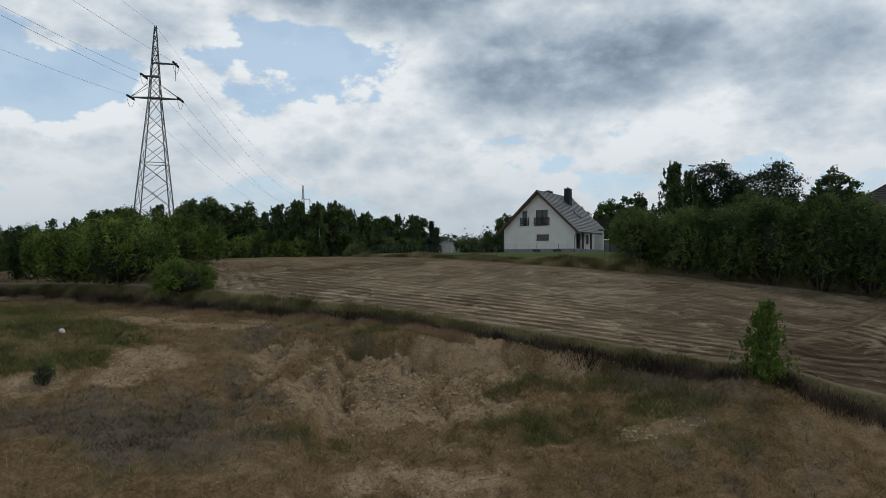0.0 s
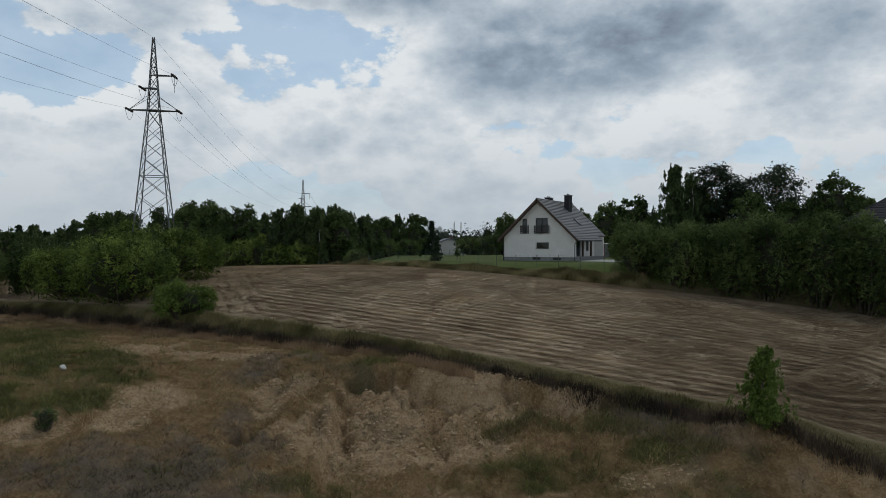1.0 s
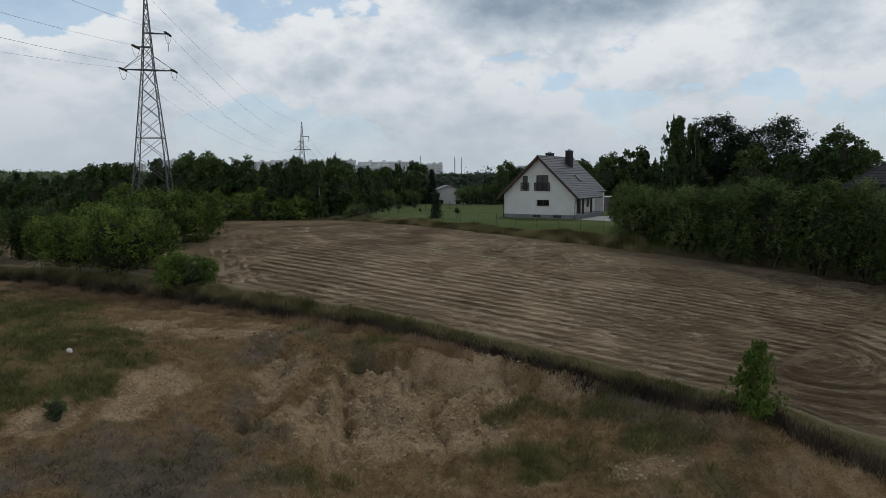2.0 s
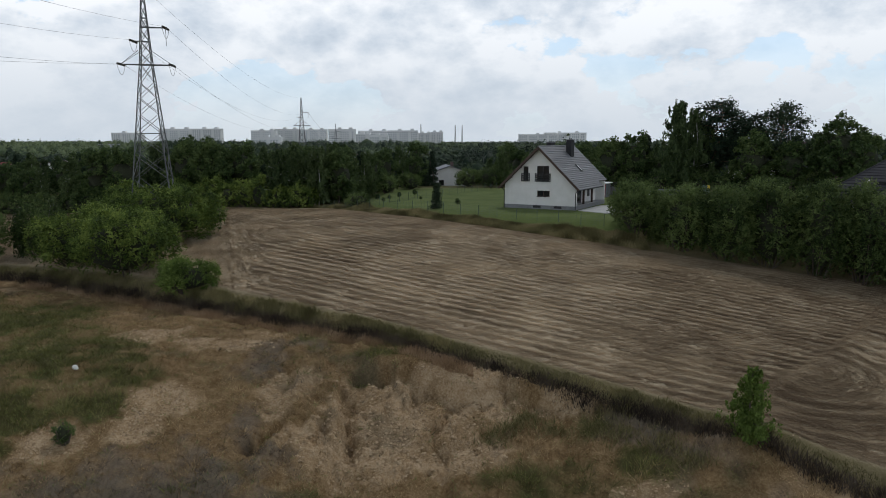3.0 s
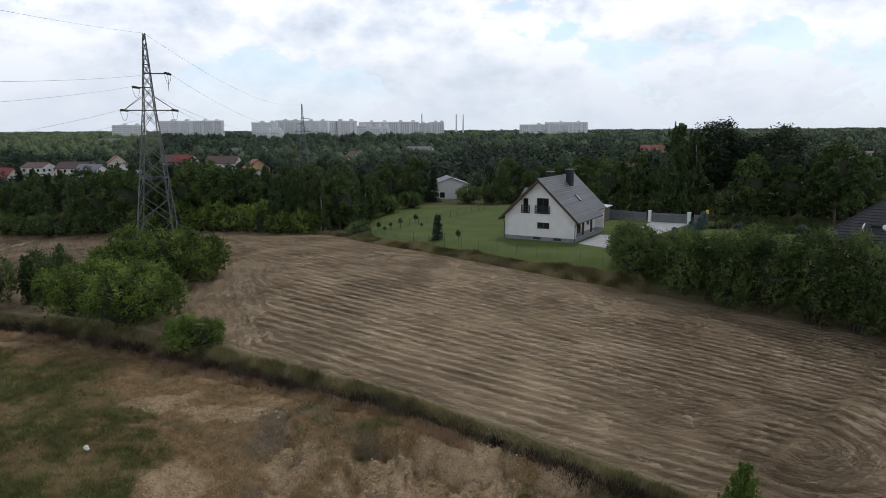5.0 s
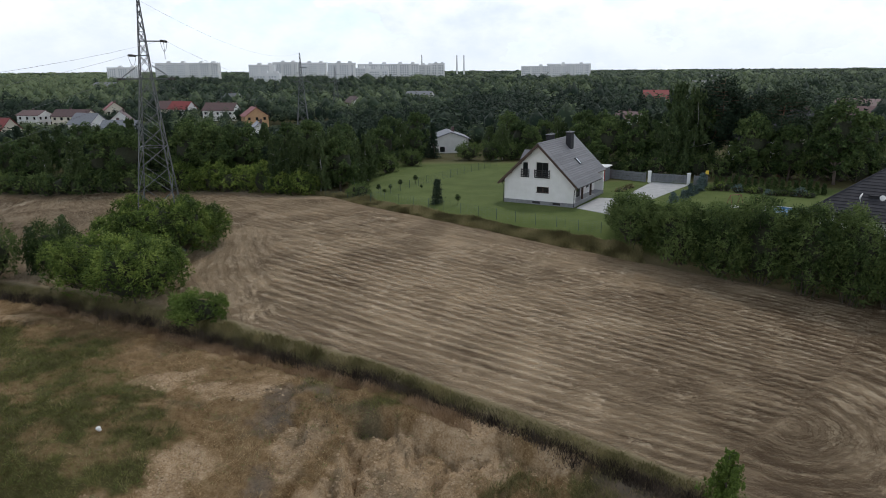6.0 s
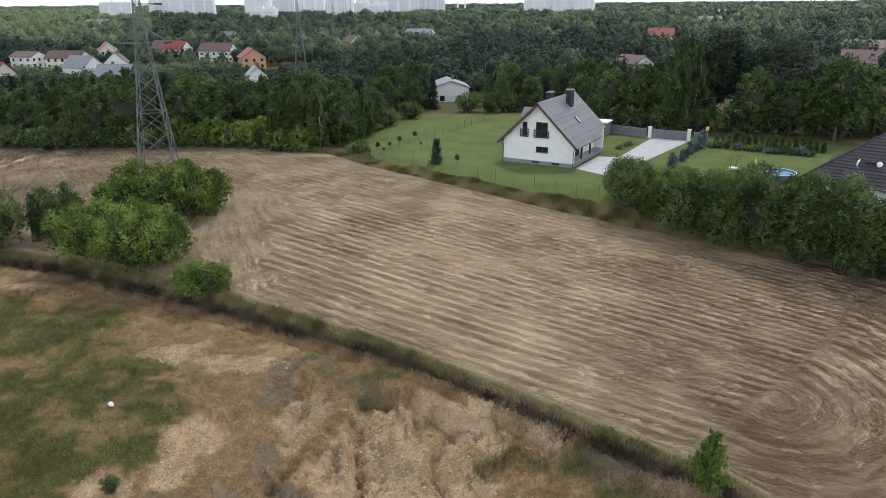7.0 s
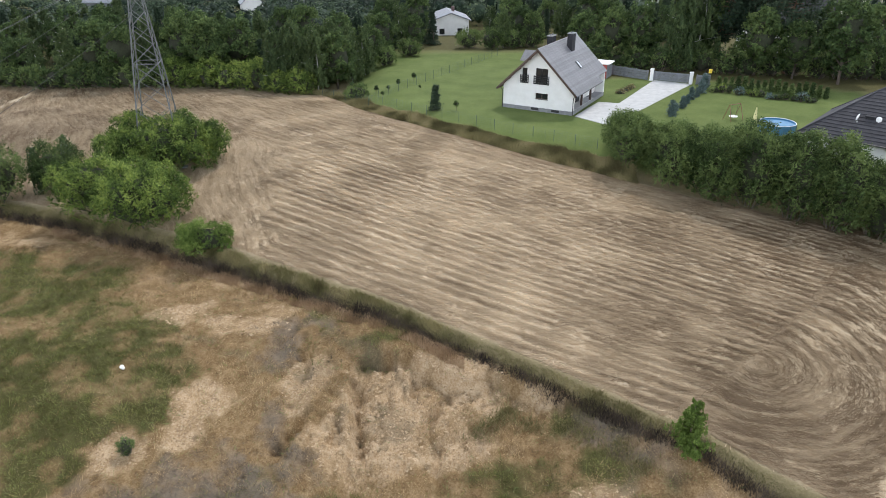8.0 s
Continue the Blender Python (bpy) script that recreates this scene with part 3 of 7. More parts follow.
HEATH = ((-12.3, 47.2, 1.7, 3.0), (-11.6, 39.4, 1.7, 2.0), (-16.8, 34.6, 1.5, 2.2), (-2.1, 48.8, 0.9, 0.5), (-9.0, 35.4, 2.2, 1.3), (11.6, 38.6, 2.4, 1.5), (-10.6, 49.8, 2.0, 1.0), (14.5, 36.6, 3.4, 2.4), (-14.2, 36.4, 1.4, 1.4), (2.5, 38.8, 1.6, 0.8), (-21.0, 31.5, 4.0, 2.2), (-11.5, 31.6, 6.0, 2.4), (14.0, 32.0, 5.0, 3.6), (-14.5, 35.0, 2.6, 2.2), (6.0, 31.0, 4.0, 1.4))
BARE = ((-17.0, 40.6, 1.7, 2.0), (-17.6, 38.0, 1.5, 1.8), (-1.5, 42.4, 6.4, 3.4), (-5.0, 38.0, 4.6, 3.0), (1.4, 38.0, 3.0, 1.8), (-21.4, 35.8, 2.2, 1.7), (-22.0, 50.2, 3.6, 1.3), (-15.8, 49.0, 4.4, 1.5), (-40.0, 63.0, 3.0, 1.4), (-9.6, 43.0, 2.2, 2.6), (8.0, 41.2, 3.0, 0.8), (-1.0, 31.0, 4.0, 1.2), (11.0, 34.0, 2.6, 0.8))


def patches(spots, x, y, ragged=0.9):
    """1 inside the ragged patches, 0 outside."""
    xw = x + 2.4 * ragged * (rough_noise(x, y, 1.9, 1) - 0.5) + 0.7 * ragged * (wobble(x, y, 0.45, 2) - 0.5)
    yw = y + 2.0 * ragged * (rough_noise(x, y, 1.7, 2) - 0.5) + 0.7 * ragged * (wobble(x, y, 0.5, 3) - 0.5)
    v = np.zeros(np.shape(x))
    for cx, cy, rx, ry in spots:
        v = np.maximum(v, 1 - step(0.70, 1.2, np.hypot((xw - cx) / rx, (yw - cy) / ry)))
    return v


def cover(x, y):
    """What grows or lies where: straw, lawn, green in the pit, bare sand, damp verge, the pit, heath (each 0 to 1)."""
    straw = in_field(x, y) * (1 - 0.5 * np.exp(-(((x - 24) / 4.0) ** 2 + ((y - 42.8) / 2.4) ** 2)) * wobble(x, y, 3.0, 1) * 1.6) * (1 - 0.22 * step(6, 26, x - 0.25 * (y - 50))) * (1 - 0.3 * (1 - step(-50, -34, x)) * step(68, 84, y + 6 * wobble(x, y, 9.0, 2)))
    lawn = step(-16, -14.5, x) * step(1.5, 3.0, y - far_edge(x)) * (1 - step(0, 2, y - np.where(x < 24, 141, 117 - 0.42 * np.maximum(x - 36, 0)))) * (1 - step(62, 66, x))
    pit = 1 - step(-2.0, -0.9, y - near_edge(x))
    n1, n2 = rough_noise(x, y, 7.0, 1), rough_noise(x, y, 1.6, 2)
    lush, tall, bare = patches(LUSH, x, y), patches(TALL, x, y), patches(BARE, x, y)
    heath = pit * np.clip(0.75 * patches(HEATH, x, y, 1.3) + 1.6 * (n1 - 0.62) + 1.5 * (n2 - 0.62), 0, 1)
    green = pit * np.clip(1.35 * lush + 0.8 * tall + 1.7 * (n2 - 0.62) + 1.2 * (n1 - 0.58), 0, 1) * (0.5 + 0.7 * step(0.36, 0.58, n2)) * (1 - 0.6 * heath) * (1 - 0.55 * bare)
    green = np.maximum(green, np.maximum(step(2, 8, y - wood_edge(x)), step(3, 5, y - far_edge(x)) * (x > -16)) * (1 - lawn))
    sand = pit * np.clip(0.05 + 0.80 * bare + 1.9 * (n2 - 0.55) - green - 0.7 * heath, 0, 1)
    verge = np.clip(1 - straw - lawn - pit, 0, 1)
    return straw, lawn, green, sand, verge, pit, heath


def ground_material():
    m = material("field_and_pit_ground")
    n = nodes_of(
        m.node_tree,
        ("co", "ShaderNodeTexCoord", {}, {}),
        ("straw", "ShaderNodeAttribute", {"attribute_name": "straw"}, {}),
        ("lawn", "ShaderNodeAttribute", {"attribute_name": "lawn"}, {}),
        ("green", "ShaderNodeAttribute", {"attribute_name": "green"}, {}),
        ("sand", "ShaderNodeAttribute", {"attribute_name": "sand"}, {}),
        ("pit", "ShaderNodeAttribute", {"attribute_name": "pit"}, {}),
        ("heath", "ShaderNodeAttribute", {"attribute_name": "heath"}, {}),
        ("row", "ShaderNodeAttribute", {"attribute_name": "row"}, {}),
        ("mark", "ShaderNodeAttribute", {"attribute_name": "mark"}, {}),
        ("r_m", "ShaderNodeMath", {"operation": "MULTIPLY"}, {}),
        ("grain", "ShaderNodeTexNoise", {}, {"Scale": 7.0, "Detail": 8.0, "Roughness": 0.8}),
        ("patch", "ShaderNodeTexNoise", {}, {"Scale": 0.22, "Detail": 5.0, "Roughness": 0.6}),
        ("mid", "ShaderNodeTexNoise", {}, {"Scale": 1.3, "Detail": 6.0, "Roughness": 0.65}),
        ("r_w", "ShaderNodeMath", {"operation": "MULTIPLY_ADD"}, {1: 0.22}),
        ("r_tau", "ShaderNodeMath", {"operation": "MULTIPLY"}, {1: 6.28318}),
        ("r_sin", "ShaderNodeMath", {"operation": "SINE"}, {}),
        ("r_g", "ShaderNodeMath", {"operation": "MULTIPLY_ADD"}, {1: 0.11}),
        ("r_p", "ShaderNodeMath", {"operation": "MULTIPLY_ADD"}, {1: 0.8}),
        ("along", "ShaderNodeVectorMath", {"operation": "DOT_PRODUCT"}, {1: (0.86, -0.5, 0.0)}),
        ("a_s", "ShaderNodeMath", {"operation": "MULTIPLY"}, {1: 0.4}),
        ("row_s", "ShaderNodeMath", {"operation": "MULTIPLY"}, {1: 7.5}),
        ("a_c", "ShaderNodeCombineXYZ", {}, {}),
        ("streak", "ShaderNodeTexNoise", {}, {"Scale": 1.0, "Detail": 4.0, "Roughness": 0.65}),
        ("r_s", "ShaderNodeMath", {"operation": "MULTIPLY_ADD"}, {1: 0.36}),
        ("r_off", "ShaderNodeMath", {"operation": "ADD"}, {1: -0.58}),
        ("c_straw", "ShaderNodeValToRGB", {}, {}),
        ("c_lawn", "ShaderNodeValToRGB", {}, {}),
        ("c_sand", "ShaderNodeValToRGB", {}, {}),
        ("c_dry", "ShaderNodeValToRGB", {}, {}),
        ("c_green", "ShaderNodeValToRGB", {}, {}),
        ("c_heath", "ShaderNodeValToRGB", {}, {}),
        ("mh", "ShaderNodeMixRGB", {}, {}),
        ("l_in", "ShaderNodeMath", {"operation": "MULTIPLY_ADD"}, {1: 0.6}),
        ("l_half", "ShaderNodeMath", {"operation": "MULTIPLY"}, {1: 0.45}),
        ("c_verge", "ShaderNodeValToRGB", {}, {}),
        ("gm", "ShaderNodeMath", {"operation": "MULTIPLY_ADD"}, {1: 1.9}),
        ("gm2", "ShaderNodeMath", {"operation": "MULTIPLY"}, {1: 0.345}),
        ("m1", "ShaderNodeMixRGB", {}, {}), ("m2", "ShaderNodeMixRGB", {}, {}), ("m3", "ShaderNodeMixRGB", {}, {}),
        ("m4", "ShaderNodeMixRGB", {}, {}), ("m5", "ShaderNodeMixRGB", {}, {}),
        ("bump", "ShaderNodeBump", {}, {"Strength": 0.9, "Distance": 0.09}),
        ("fuzz", "ShaderNodeMath", {"operation": "MULTIPLY"}, {1: 0.85}),
        ("p", "ShaderNodeBsdfPrincipled", {}, {"Roughness": 0.95, "Specular IOR Level": 0.15, "Sheen Roughness": 0.45, "Sheen Tint": (0.9, 0.78, 0.6, 1)}),
        ("o", "ShaderNodeOutputMaterial", {}, {}),
    )
    ramp(n["c_straw"], (0.15, (0.20, 0.140, 0.086)), (0.5, (0.41, 0.311, 0.203)), (0.85, (0.66, 0.54, 0.385)))
    ramp(n["c_lawn"], (0.3, (0.060, 0.092, 0.022)), (0.7, (0.140, 0.172, 0.054)))
    ramp(n["c_sand"], (0.33, (0.15, 0.092, 0.046)), (0.46, (0.37, 0.254, 0.143)), (0.66, (0.62, 0.48, 0.325)))
    ramp(n["c_dry"], (0.32, (0.070, 0.041, 0.019)), (0.48, (0.185, 0.118, 0.056)), (0.68, (0.40, 0.288, 0.162)))
    ramp(n["c_green"], (0.3, (0.042, 0.040, 0.014)), (0.7, (0.118, 0.108, 0.040)))
    ramp(n["c_heath"], (0.3, (0.095, 0.072, 0.054)), (0.7, (0.24, 0.195, 0.148)))
    ramp(n["c_verge"], (0.3, (0.11, 0.092, 0.045)), (0.7, (0.25, 0.205, 0.115)))
    link(m, *[(n["co"], "Object", n[k], "Vector") for k in ("grain", "patch", "mid")],
         (n["mid"], 0, n["r_w"], 0), (n["row"], "Fac", n["r_w"], 2), (n["r_w"], 0, n["r_tau"], 0), (n["r_tau"], 0, n["r_sin"], 0),
         (n["r_sin"], 0, n["r_m"], 0), (n["mark"], "Fac", n["r_m"], 1), (n["r_m"], 0, n["r_g"], 0), (n["grain"], 0, n["r_g"], 2), (n["patch"], 0, n["r_p"], 0), (n["r_g"], 0, n["r_p"], 2), (n["co"], "Object", n["along"], 0), (n["along"], "Value", n["a_s"], 0), (n["a_s"], 0, n["a_c"], 1), (n["row"], "Fac", n["row_s"], 0), (n["row_s"], 0, n["a_c"], 0), (n["a_c"], 0, n["streak"], "Vector"),
         (n["streak"], 0, n["r_s"], 0), (n["r_p"], 0, n["r_s"], 2), (n["r_s"], 0, n["r_off"], 0),
         (n["r_off"], 0, n["c_straw"], 0),
         (n["grain"], 0, n["gm"], 0), (n["mid"], 0, n["gm"], 2), (n["gm"], 0, n["gm2"], 0),
         *[(n["gm2"], 0, n[k], 0) for k in ("c_sand", "c_dry", "c_green", "c_verge", "c_heath")],
         (n["gm2"], 0, n["l_half"], 0), (n["patch"], 0, n["l_in"], 0), (n["l_half"], 0, n["l_in"], 2), (n["l_in"], 0, n["c_lawn"], 0),
         (n["c_verge"], 0, n["m1"], 1), (n["c_dry"], 0, n["m1"], 2), (n["pit"], "Fac", n["m1"], 0),
         (n["m1"], 0, n["m2"], 1), (n["c_sand"], 0, n["m2"], 2), (n["sand"], "Fac", n["m2"], 0),
         (n["m2"], 0, n["mh"], 1), (n["c_heath"], 0, n["mh"], 2), (n["heath"], "Fac", n["mh"], 0),
         (n["mh"], 0, n["m3"], 1), (n["c_green"], 0, n["m3"], 2), (n["green"], "Fac", n["m3"], 0),
         (n["m3"], 0, n["m4"], 1), (n["c_lawn"], 0, n["m4"], 2), (n["lawn"], "Fac", n["m4"], 0),
         (n["m4"], 0, n["m5"], 1), (n["c_straw"], 0, n["m5"], 2), (n["straw"], "Fac", n["m5"], 0),
         (n["m5"], 0, n["p"], 0), (n["straw"], "Fac", n["fuzz"], 0), (n["fuzz"], 0, n["p"], "Sheen Weight"), (n["gm2"], 0, n["bump"], "Height"), (n["bump"], 0, n["p"], "Normal"), (n["p"], 0, n["o"], 0))
    return m


MAT["ground"] = ground_material()
ground_mesh = array_mesh("ground", np.stack([GX, GY, GZ], -1).reshape(-1, 3), quads, MAT["ground"], smooth=True)
straw_a, lawn_a, green_a, sand_a, verge_a, pit_a, heath_a = cover(GX, GY)
for key, values in (("straw", straw_a), ("lawn", lawn_a), ("green", green_a), ("sand", sand_a), ("pit", pit_a), ("heath", heath_a), ("row", row_phase(GX, GY)), ("mark", row_mark(GX, GY))):
    ground_mesh.attributes.new(key, "FLOAT", "POINT").data.foreach_set("value", values.astype(np.float32).ravel())
tagged(new("ground", ground_mesh), "rolling ground of mown straw field, sand pit and lawn", "ground", kind="structure")


# ---- plants ----
def leaf_quads(pts, out, size, rng, long=1.6, droop=0.0):
    """Rhombic leaves at pts that face roughly outwards. Returns vertices and faces."""
    n = len(pts)
    nrm = out + rng.normal(0, 0.75, (n, 3))
    nrm /= np.linalg.norm(nrm, axis=1, keepdims=True) + 1e-9
    t = rng.normal(0, 1, (n, 3))
    t[:, 2] -= droop
    t -= nrm * np.sum(t * nrm, 1, keepdims=True)
    t /= np.linalg.norm(t, axis=1, keepdims=True) + 1e-9
    b = np.cross(nrm, t)
    s = (size * rng.uniform(0.6, 1.35, n))[:, None]
    v = np.stack([pts - t * s * long / 2, pts + b * s / 2 - t * s * 0.1, pts + t * s * long / 2 + nrm * s * 0.15, pts - b * s / 2 - t * s * 0.1], 1).reshape(-1, 3)
    return v, np.arange(4 * n).reshape(-1, 4)


def leaf_tris(pts, out, size, rng, long=1.6, droop=0.0):
    """Narrow three-cornered leaves for trees farther off."""
    v, _ = leaf_quads(pts, out, size, rng, long, droop)
    v = v.reshape(-1, 4, 3)
    v[:, 1] += v[:, 1] - v[:, 3] * 0.6 - v[:, 1] * 0.4
    v = v[:, (0, 1, 2)].reshape(-1, 3)
    return v, np.arange(len(v)).reshape(-1, 3)


def spray_quads(p, d, n, leaf, reach, rng):
    """Leafy twigs: n narrow leaves set along each shoot that starts at p and grows outwards and up."""
    m = len(p)
    way = d + np.array([0, 0, 0.75]) + rng.normal(0, 0.45, (m, 3))
    way /= np.linalg.norm(way, axis=1, keepdims=True) + 1e-9
    side = np.cross(way, rng.normal(0, 1, (m, 3)))
    side /= np.linalg.norm(side, axis=1, keepdims=True) + 1e-9
    length = reach * rng.uniform(0.5, 1.3, (m, 1))
    V = []
    for k in range(n):
        s_ = leaf * rng.uniform(0.7, 1.3, (m, 1)) * (1.15 - 0.5 * k / n)
        c = p + way * length * (k + rng.rand(m, 1)) / n + rng.normal(0, 0.25 * leaf, (m, 3))
        t = way * 0.55 + side * (0.9 if k % 2 else -0.9) + rng.normal(0, 0.3, (m, 3))
        t /= np.linalg.norm(t, axis=1, keepdims=True)
        b = np.cross(t, way + rng.normal(0, 0.4, (m, 3)))
        b /= np.linalg.norm(b, axis=1, keepdims=True) + 1e-9
        V.append(np.stack([c - t * s_ * 0.2, c + b * s_ * 0.27 + t * s_ * 0.45, c + t * s_ * 1.35 - np.array([0, 0, 0.12]) * s_, c - b * s_ * 0.27 + t * s_ * 0.45], 1))
    v = np.stack(V, 1).reshape(-1, 3)
    return v, np.arange(len(v)).reshape(-1, 4), np.repeat(np.arange(m), 4 * n)


def lump_points(lumps, n, rng, shell=0.35):
    """Points near the surfaces of ellipsoid lumps (cx, cy, cz, rx, ry, rz), those inside other lumps left out."""
    lumps = np.array(lumps, dtype=float)
    wgt = (lumps[:, 3] * lumps[:, 4] + lumps[:, 4] * lumps[:, 5] + lumps[:, 3] * lumps[:, 5])
    k = rng.choice(len(lumps), n, p=wgt / wgt.sum())
    d = rng.normal(0, 1, (n, 3))
    d /= np.linalg.norm(d, axis=1, keepdims=True)
    d[:, 2] = np.where((d[:, 2] < -0.3) & (rng.rand(n) < 0.6), -d[:, 2], d[:, 2])
    bumpy = 1 + 0.30 * (wobble(d[:, 0] * 3 + k * 7, d[:, 1] * 3 + d[:, 2] * 3, 0.8, 1) - 0.5) + 0.22 * (wobble(d[:, 0] * 3 + k * 5, d[:, 1] * 3 - d[:, 2] * 3, 0.33, 2) - 0.5)
    r = (1 - shell * rng.rand(n) ** 1.8) * bumpy
    p = lumps[k, :3] + d * lumps[k, 3:] * r[:, None]
    keep = np.ones(n, dtype=bool)
    for i, l in enumerate(lumps):
        inside = np.sum(((p - l[:3]) / l[3:]) ** 2, 1) < 0.55
        keep &= ~(inside & (k != i))
    return p[keep], d[keep]


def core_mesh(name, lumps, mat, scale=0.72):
    """The dense twig mass inside a crown, its shade put into a near-black colour."""
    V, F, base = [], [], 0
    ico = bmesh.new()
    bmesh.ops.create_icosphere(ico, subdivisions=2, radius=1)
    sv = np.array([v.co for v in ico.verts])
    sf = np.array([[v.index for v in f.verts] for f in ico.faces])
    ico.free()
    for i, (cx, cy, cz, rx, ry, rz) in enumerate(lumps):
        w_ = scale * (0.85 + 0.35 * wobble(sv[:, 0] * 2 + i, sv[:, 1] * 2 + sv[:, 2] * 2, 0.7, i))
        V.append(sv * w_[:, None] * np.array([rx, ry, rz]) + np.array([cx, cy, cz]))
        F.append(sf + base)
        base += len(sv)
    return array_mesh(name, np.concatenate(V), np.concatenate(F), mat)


def bush_lumps(rx, ry, h, n, rng):
    """A broad shrub about its base at the origin: one body, and the many leafy heads that break its surface."""
    lumps = [(0, 0, 0.42 * h, 0.80 * rx, 0.80 * ry, 0.46 * h)]
    small = min(rx, ry, 0.62 * h)
    for i in range(n):
        z = rng.uniform(-0.55, 1.0)
        a, q = rng.uniform(0, 2 * math.pi), math.sqrt(1 - z * z)
        s = rng.uniform(0.86, 1.04)
        w_ = small * rng.uniform(0.15, 0.30)
        lumps.append((0.84 * rx * q * math.cos(a) * s, 0.84 * ry * q * math.sin(a) * s, max(0.42 * h + 0.47 * h * z * s, 0.6 * w_), w_, w_, w_ * rng.uniform(0.9, 1.4)))
    return lumps


def bush(name, x, y, rx, ry, h, seed, n_leaves, leaf, mat, label, category="bush", group="", lumps=12, spray=0.0):
    rng = np.random.RandomState(seed)
    ob = thing(name, pose(x, y, at(x, y, 0.1)), label, category, group)
    L = bush_lumps(rx, ry, h, 4 * lumps, rng)
    shoots = 6
    p, d = (np.concatenate(q) for q in zip(lump_points(L[1:], int(n_leaves * 1.35 / shoots), rng, 0.30), lump_points(L[:1], int(n_leaves * 0.3 / shoots), rng, 0.12)))
    p[:, 2] = np.maximum(p[:, 2], 0.03 * h)
    v, f, owner = spray_quads(p, d, shoots, leaf * 0.85, 0.42 * leaf / 0.24 + spray * 0.35, rng)
    tone = 0.1 + 0.9 * (wobble(p[:, 0] + x, p[:, 1] + p[:, 2] * 0.7, 0.9, 1) - 0.5) + 0.3 * rng.rand(len(p)) - 0.12
    part("foliage", array_mesh("foliage", v, f, mat, tone=tone[owner]), ob)
    part("inner_foliage", core_mesh("inner_foliage", L[:1], MAT["twig_shade"], 0.76), ob, "near-black twig core standing in for inner shade")
    b = Build()
    for cx, cy, cz, *_ in L[1:13]:
        b.tube((cx * 0.35, cy * 0.35, -0.2), (cx, cy, cz), 0.07, 0.03, 5)
    part("branchwork", b.mesh("branchwork", MAT["bark"]), ob)
    return ob


def limb(b, p, q, r0, r1, sag, rng, n=5):
    """A bent, tapering limb in three lengths."""
    p, q = Vector(p), Vector(q)
    pts = [p.lerp(q, t) + Vector(rng.normal(0, 0.05 * (q - p).length, 3)) * (0 < t < 1) + Vector((0, 0, sag * math.sin(math.pi * t))) for t in (0, 0.35, 0.7, 1)]
    if n < 5:
        return b.tube(pts[0], pts[3], r0, r1, 3)
    b.path(pts, [r0 + (r1 - r0) * i / 3 for i in range(4)], n)


def broadleaf(h, w_, seed, n_leaves, leaf, mat, bark, low=0.22):
    """Trunk and crown meshes of a round-headed tree of height h and crown width w_."""
    rng = np.random.RandomState(seed)
    b = Build()
    limb(b, (0, 0, -0.3), (rng.normal(0, 0.2), rng.normal(0, 0.2), h * 0.82), 0.022 * h, 0.006 * h, 0, rng, 7)
    mid, half = h * (1.0 + low) / 2, h * (1.0 - low) / 2
    L = []
    for i in range(64):
        z = rng.uniform(-0.9, 1.0)
        a = i * 2.4 + rng.uniform(-0.5, 0.5)
        reach = w_ / 2 * math.sqrt(1 - (0.85 * z + 0.05) ** 2) * (1.0 - 0.25 * max(z, 0)) * rng.uniform(0.55, 1.08)
        c = (reach * math.cos(a), reach * math.sin(a), mid + half * z * rng.uniform(0.84, 1.0))
        if i % 3 == 0:
            limb(b, (0, 0, c[2] * 0.75), c, 0.009 * h, 0.002 * h, 0.1, rng)
        s = w_ * rng.uniform(0.06, 0.13)
        L.append((*c, s, s, s * rng.uniform(0.8, 1.4)))
    C = np.array(L)
    k = rng.choice(len(L), n_leaves // 5, p=C[:, 3] ** 2 / np.sum(C[:, 3] ** 2))
    d = rng.normal(0, 1, (len(k), 3))
    d /= np.linalg.norm(d, axis=1, keepdims=True)
    d[:, 2] = np.where(d[:, 2] < -0.4, -d[:, 2], d[:, 2])
    p = C[k, :3] + d * C[k, 3:] * rng.uniform(0.65, 1.1, (len(k), 1))
    tone = np.repeat(0.45 * (wobble(p[:, 0] + seed, p[:, 1] + p[:, 2], 0.9, 1) - 0.5), 5)
    p = np.repeat(p, 5, 0) + rng.normal(0, 0.015 * h, (len(k) * 5, 3))
    v, f = leaf_tris(p, np.repeat(d, 5, 0) * 0.7 + np.array([0, 0, 0.4]), leaf, rng, 1.7, 0.8)
    c = core_mesh("inner_crown", [(0, 0, mid, 0.36 * w_, 0.36 * w_, 0.72 * half)], MAT["twig_shade"], 0.8)
    return b.mesh("trunk", bark, True), array_mesh("crown", v, f, mat, tone=np.repeat(tone, 3)), c


